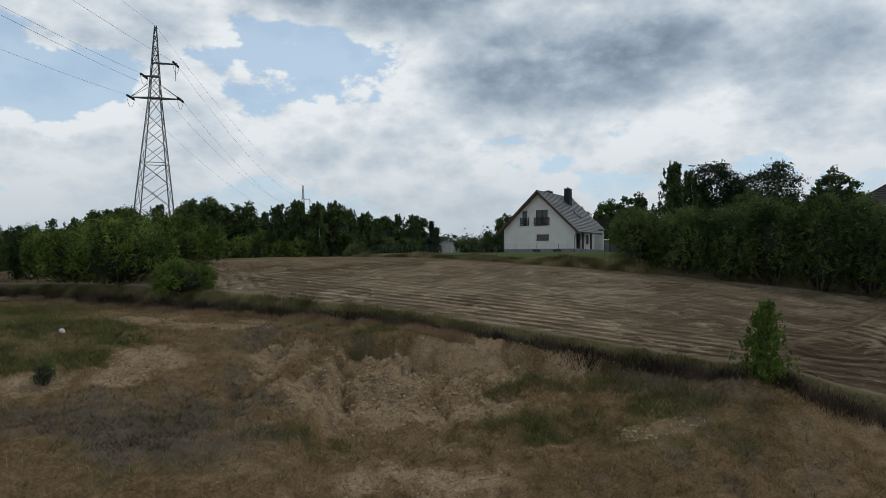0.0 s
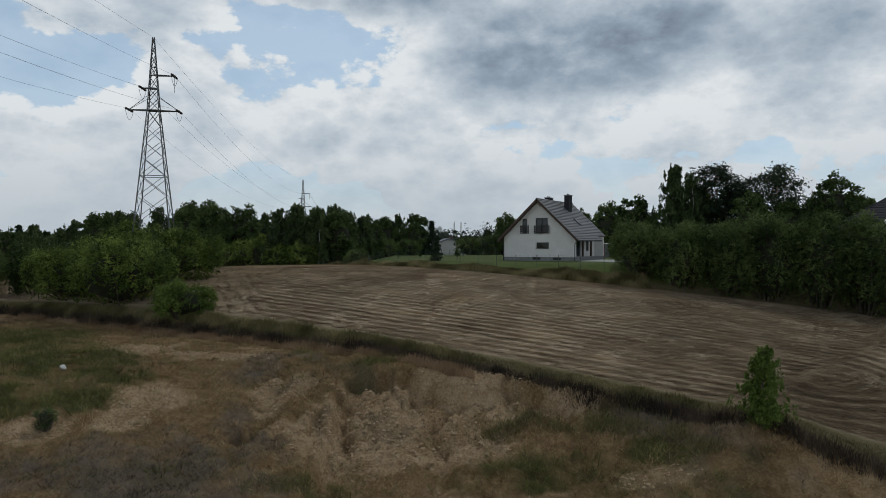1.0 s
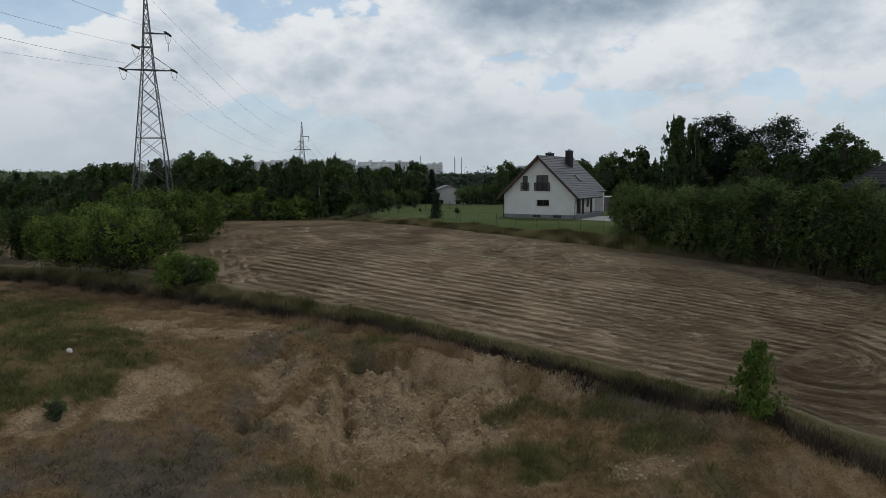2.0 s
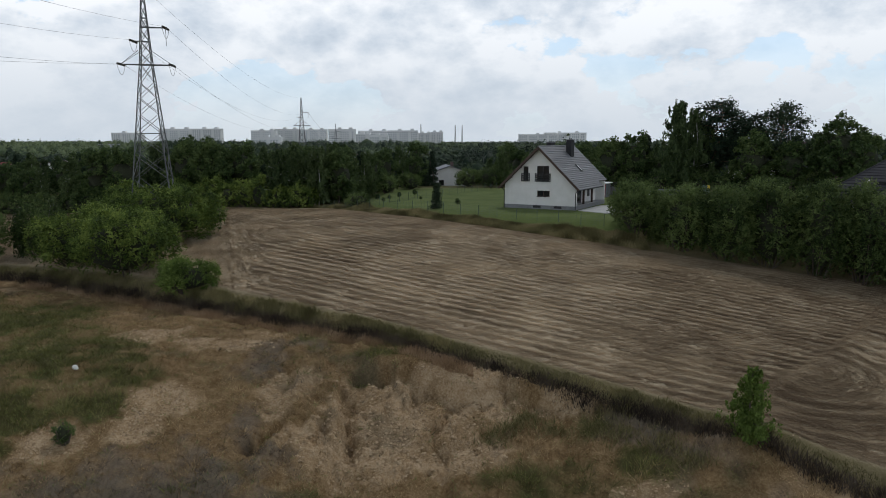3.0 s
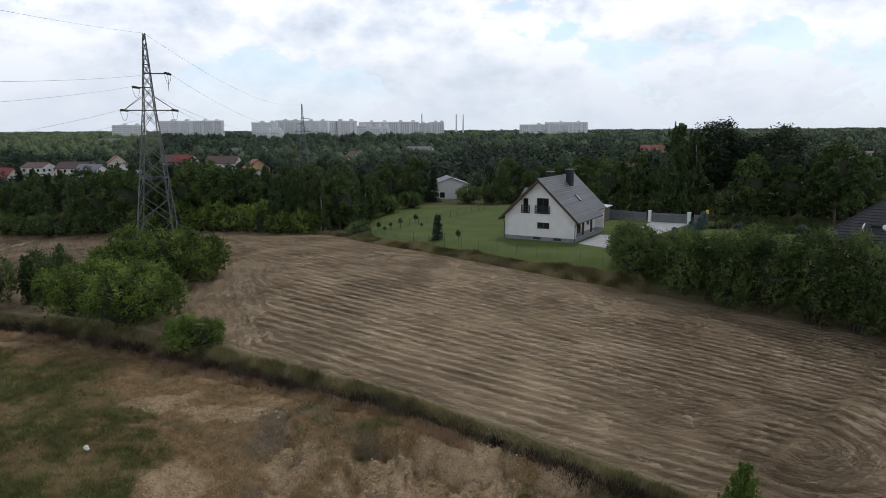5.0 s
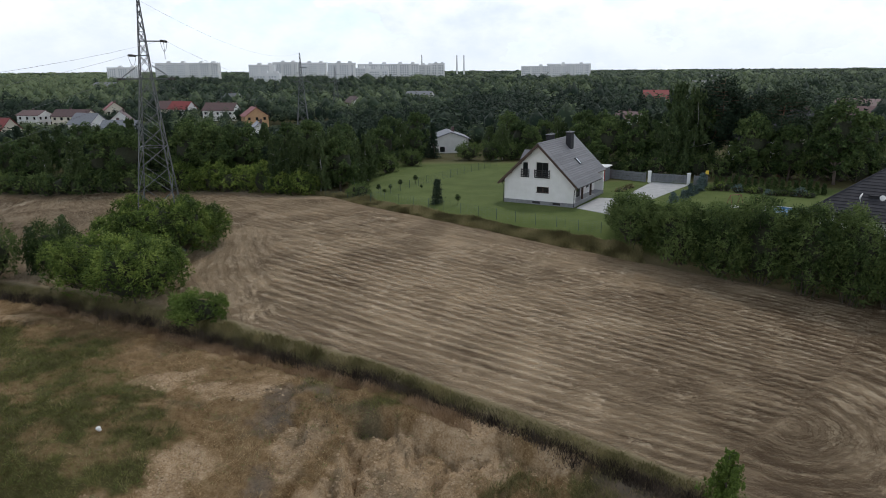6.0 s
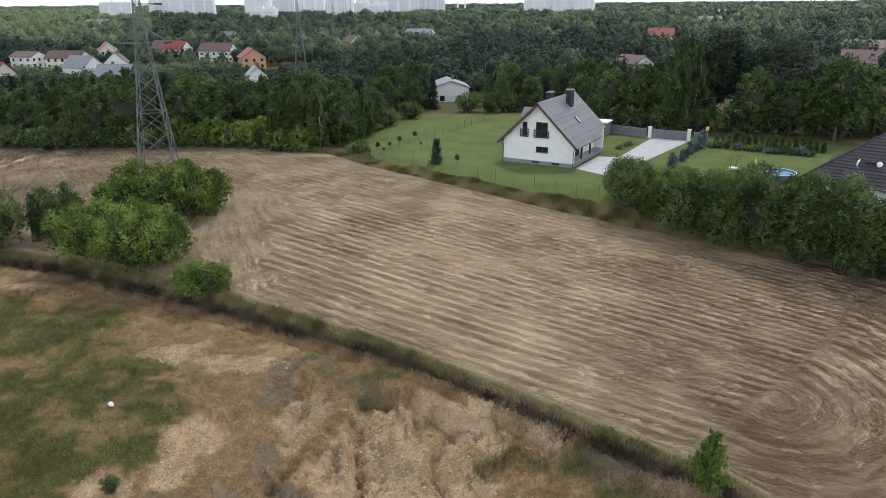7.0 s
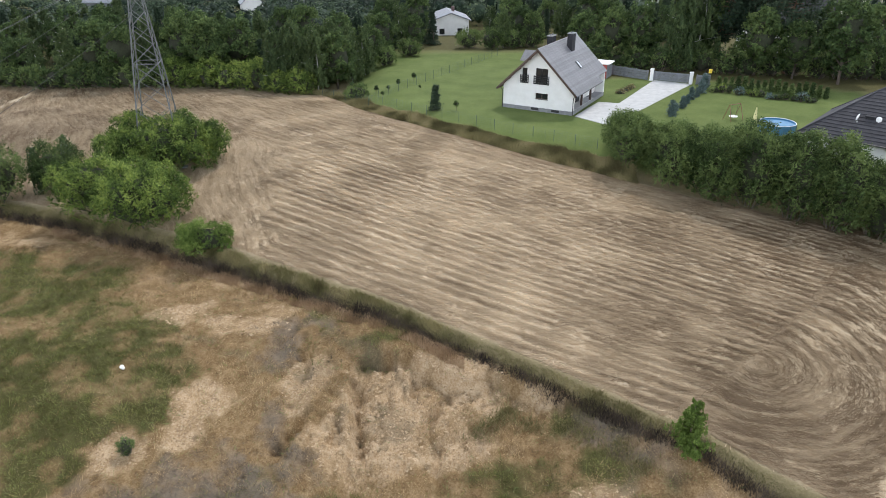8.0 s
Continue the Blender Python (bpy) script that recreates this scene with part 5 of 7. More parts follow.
# ---- trees behind field and garden ----
birches = [stand("birch_tree", birch(10, 6.8, 40 + i, 8400, 0.19, MAT["leaf_birch"], MAT["birch_bark"]), "slender green birch with hanging sprays", group="birch trees") for i in range(3)]
broads = [stand("broadleaf_tree", broadleaf(10, 6.8, 50 + i, 6400, 0.24, MAT["leaf_tree"], MAT["bark"], 0.14), "dark green round-headed broadleaf tree", group="broadleaf trees") for i in range(3)]
pines = [stand("pine_tree", conifer(15, 6.4, 60 + i, 6500, 0.22, MAT["needles"], MAT["pine_bark"], 0.3, True), "dark green pine with ragged crown", group="pine trees") for i in range(2)]
spruces = [stand("spruce_tree", conifer(10, 4.6, 70 + i, 4200, 0.22, MAT["needles"], MAT["bark"], 0.04), "dark green conical spruce", group="spruce trees") for i in range(2)]
used = set()


def plant(kinds, k, x, y, h, own, turn=None, tall=1.0):
    """Stands one tree of height h; the first of each kind is the model itself."""
    ob = kinds[k % len(kinds)]
    m = place(ob, x, y, h / own / tall, turn if turn is not None else (x * 1.7 + y * 2.3) % 6.28, tall)
    if ob.name in used:
        return clone(ob, m)
    used.add(ob.name)
    ob.matrix_world = m
    return ob


# tall trees behind the drive
for k, (kinds, own, x, y, h) in enumerate((
    (birches, 10, 40.5, 123, 16.0), (birches, 10, 44.5, 126, 15.0), (pines, 15, 49.0, 126, 16.6), (pines, 15, 53.0, 124, 14.0), (broads, 10, 46.5, 129, 13.0),
    (pines, 15, 57.5, 120, 15.6), (broads, 10, 52.0, 119, 10.5), (broads, 10, 62.5, 112, 12.8), (broads, 10, 57.0, 116, 9.0), (broads, 10, 30.5, 130, 9.5),
    (broads, 10, 34.5, 128, 10.5), (spruces, 10, 37.0, 130, 11.0), (broads, 10, 26.0, 134, 8.5), (broads, 10, 70.0, 116, 5.6), (spruces, 10, 64.0, 122, 9.0),
    (broads, 10, 76.0, 110, 5.5), (broads, 10, 66.5, 119, 9.0), (broads, 10, 73.0, 123, 10.5), (spruces, 10, 79.0, 118, 9.5), (broads, 10, 69.0, 130, 11.0), (broads, 10, 85.0, 125, 10.0), (broads, 10, 82.0, 118, 6.0), (spruces, 10, 58.0, 130, 12.0),
)):
    plant(kinds, k, x, y, h, own, None, 1.25 if kinds is birches else 1.0)
# undergrowth behind the fence and the thujas
under_rng = np.random.RandomState(81)
for i in range(19):
    x = 24 + 3.4 * i
    bush("undergrowth", x, 126.5 - 0.30 * max(0, x - 30) + under_rng.uniform(-1, 1), 2.6, 2.2, under_rng.uniform(2.6, 4.6), 500 + i, 900, 0.42, MAT["leaf_tree"],
         "dark green undergrowth beneath the tall trees", group="undergrowth", lumps=7, spray=0.4)
# row along the field's far end and the garden's back
edge_rng = np.random.RandomState(77)
for i in range(80):
    x = -98 + 84 * edge_rng.rand()
    y = wood_edge(x) + 3.5 + 36 * edge_rng.rand() ** 1.3
    kinds, own = ((birches, 10), (broads, 10), (birches, 10), (spruces, 10))[i % 4 if i % 12 else 3]
    if kinds is spruces and i % 3:
        kinds = broads
    h = edge_rng.uniform(5.6, 10.2)
    plant(kinds, i, float(x), float(y), float(h), own)
for x, y, h, kinds in ((-27, 115, 9.6, birches), (-24, 117, 10.2, birches), (-20.5, 115, 9.8, birches), (-17.5, 117, 9.0, broads), (-22, 119.5, 9.8, birches), (-15.5, 121, 8.0, birches), (-25.5, 120.5, 10.6, birches), (-19, 121.5, 10.4, birches), (-16.5, 124.5, 9.4, birches), (-28.5, 119, 9.0, birches), (-13.8, 126, 8.6, birches),
                       (-36, 126, 10.5, broads), (-41, 124, 11.2, broads), (-46, 126.5, 10.8, broads), (-52, 128, 11.4, birches), (-57, 126, 10.6, broads), (-63, 129, 11.0, broads), (-69, 131, 10.4, birches),
                       (-47, 131, 11.6, broads), (-13.5, 133, 7.5, broads), (-12, 141, 8.0, broads), (-9.5, 148, 8.6, birches), (-6, 146, 6.5, broads)):
    plant(kinds, int(h * 7), x, y, h, 10)
back_rng = np.random.RandomState(78)
for i in range(38):
    x, y = back_rng.uniform(-18, 70), 0.0
    y = back_rng.uniform(147, 185) if x < 24 else back_rng.uniform(136, 180)
    if -5 < x < 10 and y > 160 or abs(x - 63) < 8 and y < 150 or abs(x / y - 0.26) < 0.03 and y > 140:
        continue
    plant((broads, birches, spruces, broads)[i % 4], i, x, y, back_rng.uniform(6.5, 9.8), 10)
row_rng = np.random.RandomState(80)
for i in range(24):
    x = -97 + 3.2 * i
    near_shrub = x > -46
    bush("shrub", x, float(wood_edge(np.array(x))) + 1.0 + row_rng.uniform(-0.6, 0.6), row_rng.uniform(2.4, 3.4), 2.4, row_rng.uniform(3.6, 5.2) if near_shrub else row_rng.uniform(3.0, 4.4), 100 + i, 3000 if near_shrub else 1000, 0.32 if near_shrub else 0.42,
         MAT["leaf_bush"] if near_shrub else MAT["leaf_tree"], "light green shrub along the field's far edge" if near_shrub else "dark green shrub along the field's far edge", group="field edge shrubs", lumps=8)


# ---- far houses ----
def far_house(x, y, w_, l, h, turn, walls, roof, rise_, label, hip=False):
    z = float(ground_z(np.array([x]), np.array([y]), False)[0])
    ob = thing("house", pose(x, y, z - 0.3, 0, 0, turn), label, "house", "far houses")
    part("wall", Build().box((-w_ / 2, -l / 2, 0), (w_ / 2, l / 2, h)).prism([(-w_ / 2, -l / 2, h), (w_ / 2, -l / 2, h), (0, -l / 2, h + rise_ * (0.05 if hip else 0.98))], (0, l, 0)).mesh("wall", MAT[walls]), ob)
    o, r = 0.5, Build()
    if hip:
        a, b, c, d = (-w_ / 2 - o, -l / 2 - o, h), (w_ / 2 + o, -l / 2 - o, h), (w_ / 2 + o, l / 2 + o, h), (-w_ / 2 - o, l / 2 + o, h)
        k = max(0.3, (l - w_) / 2)
        e, g = (0, -k, h + rise_), (0, k, h + rise_)
        r.face(a, b, e).face(b, c, g, e).face(c, d, g).face(d, a, e, g).face(d, c, b, a)
    else:
        s = rise_ / (w_ / 2)
        for q in (-1, 1):
            r.prism([(0, -l / 2 - o, h + rise_ + 0.2), (q * (w_ / 2 + o), -l / 2 - o, h - o * s + 0.2), (q * (w_ / 2 + o), -l / 2 - o, h - o * s), (0, -l / 2 - o, h + rise_)][::q], (0, l + 2 * o, 0))
    part("roof", r.mesh("roof", MAT[roof]), ob)
    part("chimney", Build().box((0.8, l * 0.1, h + rise_ * 0.4), (1.5, l * 0.1 + 0.8, h + rise_ + 0.9)).mesh("chimney", MAT["brown_roof"]), ob)
    for fl in range(max(1, int(h / 2.7))):
        for i in range(max(1, int(w_ / 3))):
            xx = -w_ / 2 + (i + 0.5) * w_ / max(1, int(w_ / 3))
            part("window", Build().box((xx - 0.6, -l / 2 - 0.04, 1.0 + 2.7 * fl), (xx + 0.6, -l / 2 + 0.05, 2.3 + 2.7 * fl)).mesh("window", MAT["glass"]), ob)
        for i in range(max(1, int(l / 3.5))):
            yy = -l / 2 + (i + 0.5) * l / max(1, int(l / 3.5))
            for q in (-1, 1):
                part("window", Build().box((q * w_ / 2 - 0.05, yy - 0.6, 1.0 + 2.7 * fl), (q * w_ / 2 + 0.05, yy + 0.6, 2.3 + 2.7 * fl)).mesh("window", MAT["glass"]), ob)
    return ob


FAR = (
    (-94, 350, 11, 13, 5.6, 25, "orange", "red_roof", 4.0, "orange house with a red tiled roof among trees"),
    (-125, 398, 10, 18, 6.0, 80, "plaster", "brown_roof", 3.8, "long white house with a brown roof"),
    (-67, 254, 7, 9, 4.6, 20, "plaster", "grey_roof", 3.2, "small white house with a grey roof"),
    (-151, 300, 10, 13, 5.0, 65, "plaster", "grey_roof", 4.2, "white house with a blue-grey roof"),
    (-157, 344, 10, 14, 4.0, 20, "plaster", "brown_roof", 4.6, "white gabled house with a brown roof"),
    (-120, 262, 9, 13, 4.0, 82, "fence_grey", "grey_roof", 3.6, "grey house with a sheet metal roof"),
    (-186, 356, 10, 18, 5.5, 84, "cream", "brown_roof", 3.0, "cream house with a low brown roof"),
    (-208, 360, 10, 13, 5.8, 75, "plaster", "brown_roof", 2.2, "white house with a low brown roof"),
    (-190, 408, 10, 12, 6.0, 30, "cream", "red_roof", 4.0, "cream house with a red roof"),
    (-155, 420, 10, 13, 5.6, 70, "plaster", "red_roof", 4.0, "white house with a red roof"),
    (-168, 438, 12, 15, 4.5, 80, "cream", "brown_roof", 4.5, "house with a large dark brown roof"),
    (-169, 268, 9, 12, 3.6, 70, "cream", "red_roof", 4.2, "cream house with a dark red roof"),
    (1.0, 178, 8.6, 10, 4.2, 6, "plaster", "grey_roof", 1.5, "modern white house with a grey roof beyond the lawn"),
    (142, 485, 12, 16, 6.0, 75, "cream", "red_roof", 5.0, "house with a bright red roof among trees"),
    (67, 258, 9, 11, 7.6, 30, "plaster", "brown_roof", 2.6, "white house with a dark roof among trees"),
    (64, 142, 8, 10, 4.4, 20, "plaster", "tile_dark", 3.4, "white house half hidden by trees"),
    (86, 168, 9, 11, 5.0, 30, "cream", "tile_dark", 5.0, "dark roofed house with a dormer behind trees"),
    (179, 305, 16, 22, 10.0, 40, "cream", "brown_roof", 2.5, "large tan building with a flat-pitched roof"),
    (138, 236, 12, 16, 6.0, 60, "cream", "brown_roof", 5.0, "house with a large maroon roof"),
    (196, 345, 9, 12, 5.5, 20, "plaster", "cream", 4.0, "white gabled house among trees"),
    (-155, 520, 10, 14, 5.6, 60, "plaster", "grey_roof", 4.0, "white house with a grey roof"),
    (-60, 470, 10, 14, 5.6, 30, "plaster", "brown_roof", 4.0, "white house with a brown roof"),
    (-20, 560, 12, 20, 6.0, 70, "plaster", "grey_roof", 3.0, "white house with a grey roof"),
    (250, 700, 12, 20, 6.0, 70, "plaster", "grey_roof", 3.0, "white house with a grey roof"),
    (330, 900, 14, 24, 7.0, 80, "plaster", "grey_roof", 3.0, "white house with a grey roof"),
    (-330, 700, 14, 24, 6.0, 80, "plaster", "grey_roof", 3.0, "white house with a grey roof"),
)
for row in FAR:
    far_house(*row)


# ---- blocks of flats on the skyline ----
def block(x, y, w_, d, top, turn, label):
    z = float(ground_z(np.array([x]), np.array([y]), False)[0]) - 1
    h = top - z
    ob = thing("apartment_block", pose(x, y, z, 0, 0, turn), label, "apartment block", "apartment blocks")
    part("wall", Build().box((-w_ / 2, -d / 2, 0), (w_ / 2, d / 2, h)).mesh("wall", MAT["concrete"]), ob)
    part("roof", Build().box((-w_ / 2 - 0.3, -d / 2 - 0.3, h), (w_ / 2 + 0.3, d / 2 + 0.3, h + 0.5)).box((-w_ / 6, -d / 4, h + 0.5), (-w_ / 6 + 5, d / 4, h + 3.0)).box((w_ / 4, -d / 4, h + 0.5), (w_ / 4 + 5, d / 4, h + 3.0)).mesh("roof", MAT["concrete"]), ob)
    b = Build()
    for k in range(int(h / 2.9)):
        for i in range(int(w_ / 3.2)):
            xx = -w_ / 2 + 1.6 + 3.2 * i
            if i % 5 != 4:
                b.box((xx - 0.95, -d / 2 - 0.06, 1.0 + 2.9 * k), (xx + 0.95, -d / 2 + 0.1, 2.5 + 2.9 * k))
    tagged(part("glazing", b.mesh("glazing", MAT["far_window"]), ob), kind="stuff")
    return ob


def skyline(px0, px1, top, dist, turn=0.0):
    """A block by its bearing from and height over the camera's line."""
    k = dist / 1240
    return (((px0 + px1) / 2 - 784) * k, dist, (px1 - px0) * k, 12.0, 20.4 + (66 - top) * k, turn, "pale concrete apartment block with rows of windows")


for row in ((205, 258, 60, 1050), (288, 346, 53, 1080), (346, 396, 53, 1060), (448, 491, 57, 1000), (489, 531, 53, 1120), (532, 580, 54, 1100), (583, 629, 55, 1000),
            (630, 654, 64, 930), (654, 686, 66, 930), (634, 690, 57, 1040), (686, 738, 57, 1010), (736, 760, 58, 1300), (756, 782, 56, 1320),
            (456, 500, 72, 800), (914, 1004, 62, 1150), (958, 1031, 58, 1250)):
    block(*skyline(*row))
for px, top, dist in ((743, 41, 1500), (803, 42, 1600), (815, 42, 1700)):
    k = dist / 1240
    x = (px - 784) * k
    z = float(ground_z(np.array([x]), np.array([float(dist)]), False)[0])
    ob = thing("factory_chimney", pose(x, dist, z - 1), "tall slender pale factory chimney on the skyline", "chimney", "factory chimneys")
    part("shaft", Build().tube((0, 0, 0), (0, 0, 21.4 + (66 - top) * k - z), 2.2, 1.2, 10).mesh("shaft", MAT["concrete"]), ob)


# ---- far woods ----
def far_woods():
    """Crowns of the woods between and beyond the houses: a lumpy dense body with leaf clumps on it."""
    rng = np.random.RandomState(5)
    ico = bmesh.new()
    bmesh.ops.create_icosphere(ico, subdivisions=1, radius=1)
    sv = np.array([v.co for v in ico.verts])
    sf = np.array([[v.index for v in f.verts] for f in ico.faces])
    ico.free()
    spots = []
    for lo, hi, pitch in ((150, 420, 6.2), (420, 900, 9.5), (900, 2000, 21.0), (2000, 4400, 60.0)):
        nx = int(1.7 * hi / pitch)
        ny = int((hi - lo) / pitch)
        X, Y = np.meshgrid((np.arange(nx) - nx / 2) * pitch, lo + np.arange(ny) * pitch)
        X, Y = (X + rng.uniform(-0.5, 0.5, X.shape) * pitch).ravel(), (Y + rng.uniform(-0.5, 0.5, Y.shape) * pitch).ravel()
        ok = np.abs(X) < 0.72 * Y + 25
        ok &= (Y - wood_edge(X) > 34) & ~((X > -14) & (Y < 186))
        for h in FAR:
            dx, dy = X - h[0], Y - h[1]
            free = max(h[2], h[3]) * 0.75
            ok &= ~((np.abs(dx) < free) & (dy > -free - (62 if h[0] > 60 and h[1] > 220 else 15 if h[1] > 220 else 6)) & (dy < free))
        ok &= rng.rand(len(X)) > 0.10
        ok &= ~((Y > 905) & (Y < 1170) & (X < 220) & (X > -500) & (rng.rand(len(X)) < 0.25))
        ok &= ~(np.hypot((X + 75) / 16, (Y - 330) / 26) < 1) & ~(np.hypot((X + 150) / 22, (Y - 240) / 14) < 1)
        size = pitch * rng.uniform(0.42, 0.66, len(X)) if pitch > 7 else rng.uniform(1.8, 3.2, len(X)) + 2.2 * rng.rand(len(X)) ** 3
        tall = rng.uniform(6, 13, len(X)) if pitch > 7 else rng.uniform(4.5, 9.5, len(X))
        tall = np.where((X < -50) & (Y > 185) & (Y < 345), tall * 0.6, tall)
        high = (X > -30 + 0.1 * Y) & (Y > 200) & (Y < 480)
        tall = np.where(high, rng.uniform(7, 15, len(X)), tall)
        size = np.where(high & (pitch < 7), size * 1.25, size)
        tall = tall * (0.55 + 0.85 * rough_noise(X, Y, 45, 3))
        spots.append(np.stack([X, Y, size, tall, np.full(len(X), pitch), high], 1)[ok])
    S = np.concatenate(spots)
    Z = ground_z(S[:, 0], S[:, 1], False)
    V, F, T, VL, TL, base = [], [], [], [], [], 0
    octa = np.array([(1, 0, 0), (0, 1, 0), (-1, 0, 0), (0, -1, 0), (0, 0, 1), (0, 0, -1)])
    octf = np.array([(0, 1, 4), (1, 2, 4), (2, 3, 4), (3, 0, 4), (1, 0, 5), (2, 1, 5), (3, 2, 5), (0, 3, 5)])
    for (x, y, r, h, pitch, high), z in zip(S, Z):
        conic = rng.rand() < 0.16 + 0.15 * high
        # tone lifted past 500 m stands for haze; the rest varies by stand and tree
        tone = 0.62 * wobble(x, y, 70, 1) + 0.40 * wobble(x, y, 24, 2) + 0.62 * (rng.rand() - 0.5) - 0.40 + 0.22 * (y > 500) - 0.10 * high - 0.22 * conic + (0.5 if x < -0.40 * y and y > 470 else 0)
        spread = np.array([r, r, h * 0.5])
        c = np.array([x, y, z + h * 0.52])
        bv, bf = (sv, sf) if pitch < 7 else (octa, octf)
        body = np.where(conic, np.clip(0.9 - 0.7 * bv[:, 2:3], 0.1, 1.0), 1.0) * np.array([1, 1, 0]) + np.array([0, 0, 1])
        V.append(c + bv * spread * body * (rng.uniform(0.5, 0.8, (len(bv), 1)) if pitch < 7 else rng.uniform(0.72, 1.0, (len(bv), 1))))
        F.append(bf + base)
        # body toned below its leaves: inner shade put into the colour
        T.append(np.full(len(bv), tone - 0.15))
        base += len(bv)
        n = 130 if pitch < 7 else (52 if pitch < 20 else (16 if pitch < 50 else 8))
        d = rng.normal(0, 1, (n, 3))
        d[:, 2] = np.abs(d[:, 2]) * 1.2 - 0.35
        d /= np.linalg.norm(d, axis=1, keepdims=True)
        lump = 1 + 0.30 * np.sin(6 * d[:, :1] + x) * np.sin(6 * d[:, 1:2] + y) * np.sin(5 * d[:, 2:] + x - y)
        wide = np.where(conic, np.clip(0.95 - 0.75 * d[:, 2:3], 0.15, 1.1), 1.0)
        p = c + d * spread * lump * rng.uniform(0.62, 1.08, (n, 1)) * np.concatenate([wide, wide, np.ones_like(wide)], 1)
        v, _ = leaf_tris(p, 1.3 * d + np.array([0, 0, 0.9]), (0.13 if pitch < 7 else 0.16) * r + 0.1, rng, 1.7)
        VL.append(v)
        TL.append(tone + np.repeat(0.35 * (rng.rand(n) - 0.5), 3))
    VL = np.concatenate(VL)
    tagged(new("far_crowns", array_mesh("far_crowns", np.concatenate(V), np.concatenate(F), MAT["leaf_body_shade"], smooth=True, tone=np.concatenate(T))), "dense green crowns of the far woods", "woods", kind="stuff")
    tagged(new("far_leaves", array_mesh("far_leaves", VL, np.arange(len(VL)).reshape(-1, 3), MAT["leaf_far_hazy"], tone=np.concatenate(TL))), "mixed green leaves of the far woods", "woods", kind="stuff")


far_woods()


# ---- garden of the white house ----
def slab(name, outline, z, mat, label, category, kind=""):
    """A thin paved sheet with an edge."""
    b = Build().prism([(x, y, z - 0.25) for x, y in outline], (0, 0, 0.25))
    return tagged(new(name, b.mesh(name, mat)), label, category, kind=kind)


slab("driveway", [(17.9, 93.2), (21.6, 88.6), (27.6, 96.4), (39.6, 112.4), (34.4, 115.4), (28.6, 105.6), (25.4, 100.2), (22.6, 101.0), (20.6, 97.8)], 0.71, MAT["paver"],
     "pale grey paved driveway from gate to house", "driveway", "structure")


def post_fence(a, b_, n, h, z):
    """Grey panels between posts."""
    ob = thing("panel_fence", pose(a[0], a[1], z), "grey concrete panel fence behind the lawn", "fence", "panel fences")
    d = Vector((b_[0] - a[0], b_[1] - a[1], 0))
    ang = math.degrees(math.atan2(d.y, d.x))
    w_ = d.length / n
    pm = Build().box((-0.08, -0.08, -0.3), (0.08, 0.08, h + 0.08), cut=0.03).mesh("post", MAT["fence_grey"])
    bm_ = [Build().box((0.08, -0.03, 0.02 + k * h / 4), (w_ - 0.08, 0.03, (k + 1) * h / 4 - 0.015)).mesh("panel", MAT["fence_grey"]) for k in range(4)]
    for i in range(n + 1):
        q = part("post", pm, ob)
        q.matrix_basis = pose(0, 0, 0, 0, 0, ang) @ pose(i * w_, 0, 0)
        if i < n:
            for me in bm_:
                q = part("panel", me, ob)
                q.matrix_basis = pose(0, 0, 0, 0, 0, ang) @ pose(i * w_, 0, 0)
    return ob


post_fence((22.5, 125.5), (33.4, 115.8), 7, 1.55, 0.65)
post_fence((40.3, 112.4), (42.2, 111.9), 1, 1.5, 0.65)
gate = thing("sliding_gate", pose(34.0, 115.5, 0.68, 0, 0, math.degrees(math.atan2(-2.9, 5.6))), "grey slatted sliding gate across the driveway", "gate")
part("gate_frame", ring(0.3, 5.9, 0.08, 1.5, -0.03, 0.03, 0.07).mesh("gate_frame", MAT["fence_grey"]), gate)
slat = Build().box((0.37, -0.02, 0), (5.83, 0.02, 0.15)).mesh("slat", MAT["fence_grey"])
for k in range(7):
    q = part("slat", slat, gate)
    q.matrix_basis = pose(0, 0, 0.19 + 0.18 * k)
for x in (0.0, 6.2):
    part("gate_post", Build().box((x - 0.25, -0.25, -0.3), (x + 0.25, 0.25, 1.75)).box((x - 0.31, -0.31, 1.75), (x + 0.31, 0.31, 1.87), cut=0.05).mesh("gate_post", MAT["concrete"]), gate, "pale stone gate post")
shed = thing("shed", pose(26.2, 119.0, 0.62, 0, 0, -28), "small red and grey garden shed with a flat roof", "shed")
part("wall", Build().box((-1.6, -1.4, 0), (1.6, 1.4, 2.3)).mesh("wall", MAT["red_brick"]), shed)
part("side_panel", Build().box((1.603, -1.45, 0), (1.66, 1.45, 2.3)).mesh("side_panel", MAT["fence_grey"]), shed)
part("roof", Build().box((-1.9, -1.7, 2.3), (1.95, 1.7, 2.46), cut=0.04).mesh("roof", MAT["concrete"]), shed, "pale flat roof")
part("door", Build().box((-0.5, -1.45, 0.05), (0.5, -1.403, 2.0)).mesh("door", MAT["brown_roof"]), shed)
bin_ = thing("wheelie_bin", pose(41.2, 111.2, at(41.2, 111.2, 0), 0, 0, -20), "dark blue plastic wheelie bin by the gate", "bin")
blue_plastic = surface("dark_blue_plastic", (0.02, 0.03, 0.07), (0.035, 0.05, 0.11), 3.0, 0.5)
part("body", Build().prism([(-0.25, -0.28, 0.05), (0.25, -0.28, 0.05), (0.3, -0.28, 1.0), (-0.3, -0.28, 1.0)], (0, 0.6, 0)).mesh("body", blue_plastic), bin_)
part("lid", Build().box((-0.32, -0.32, 1.0), (0.32, 0.36, 1.08), cut=0.04).mesh("lid", blue_plastic), bin_)
yellow = surface("yellow_box", (0.55, 0.38, 0.03), (0.7, 0.5, 0.06), 3.0, 0.6)
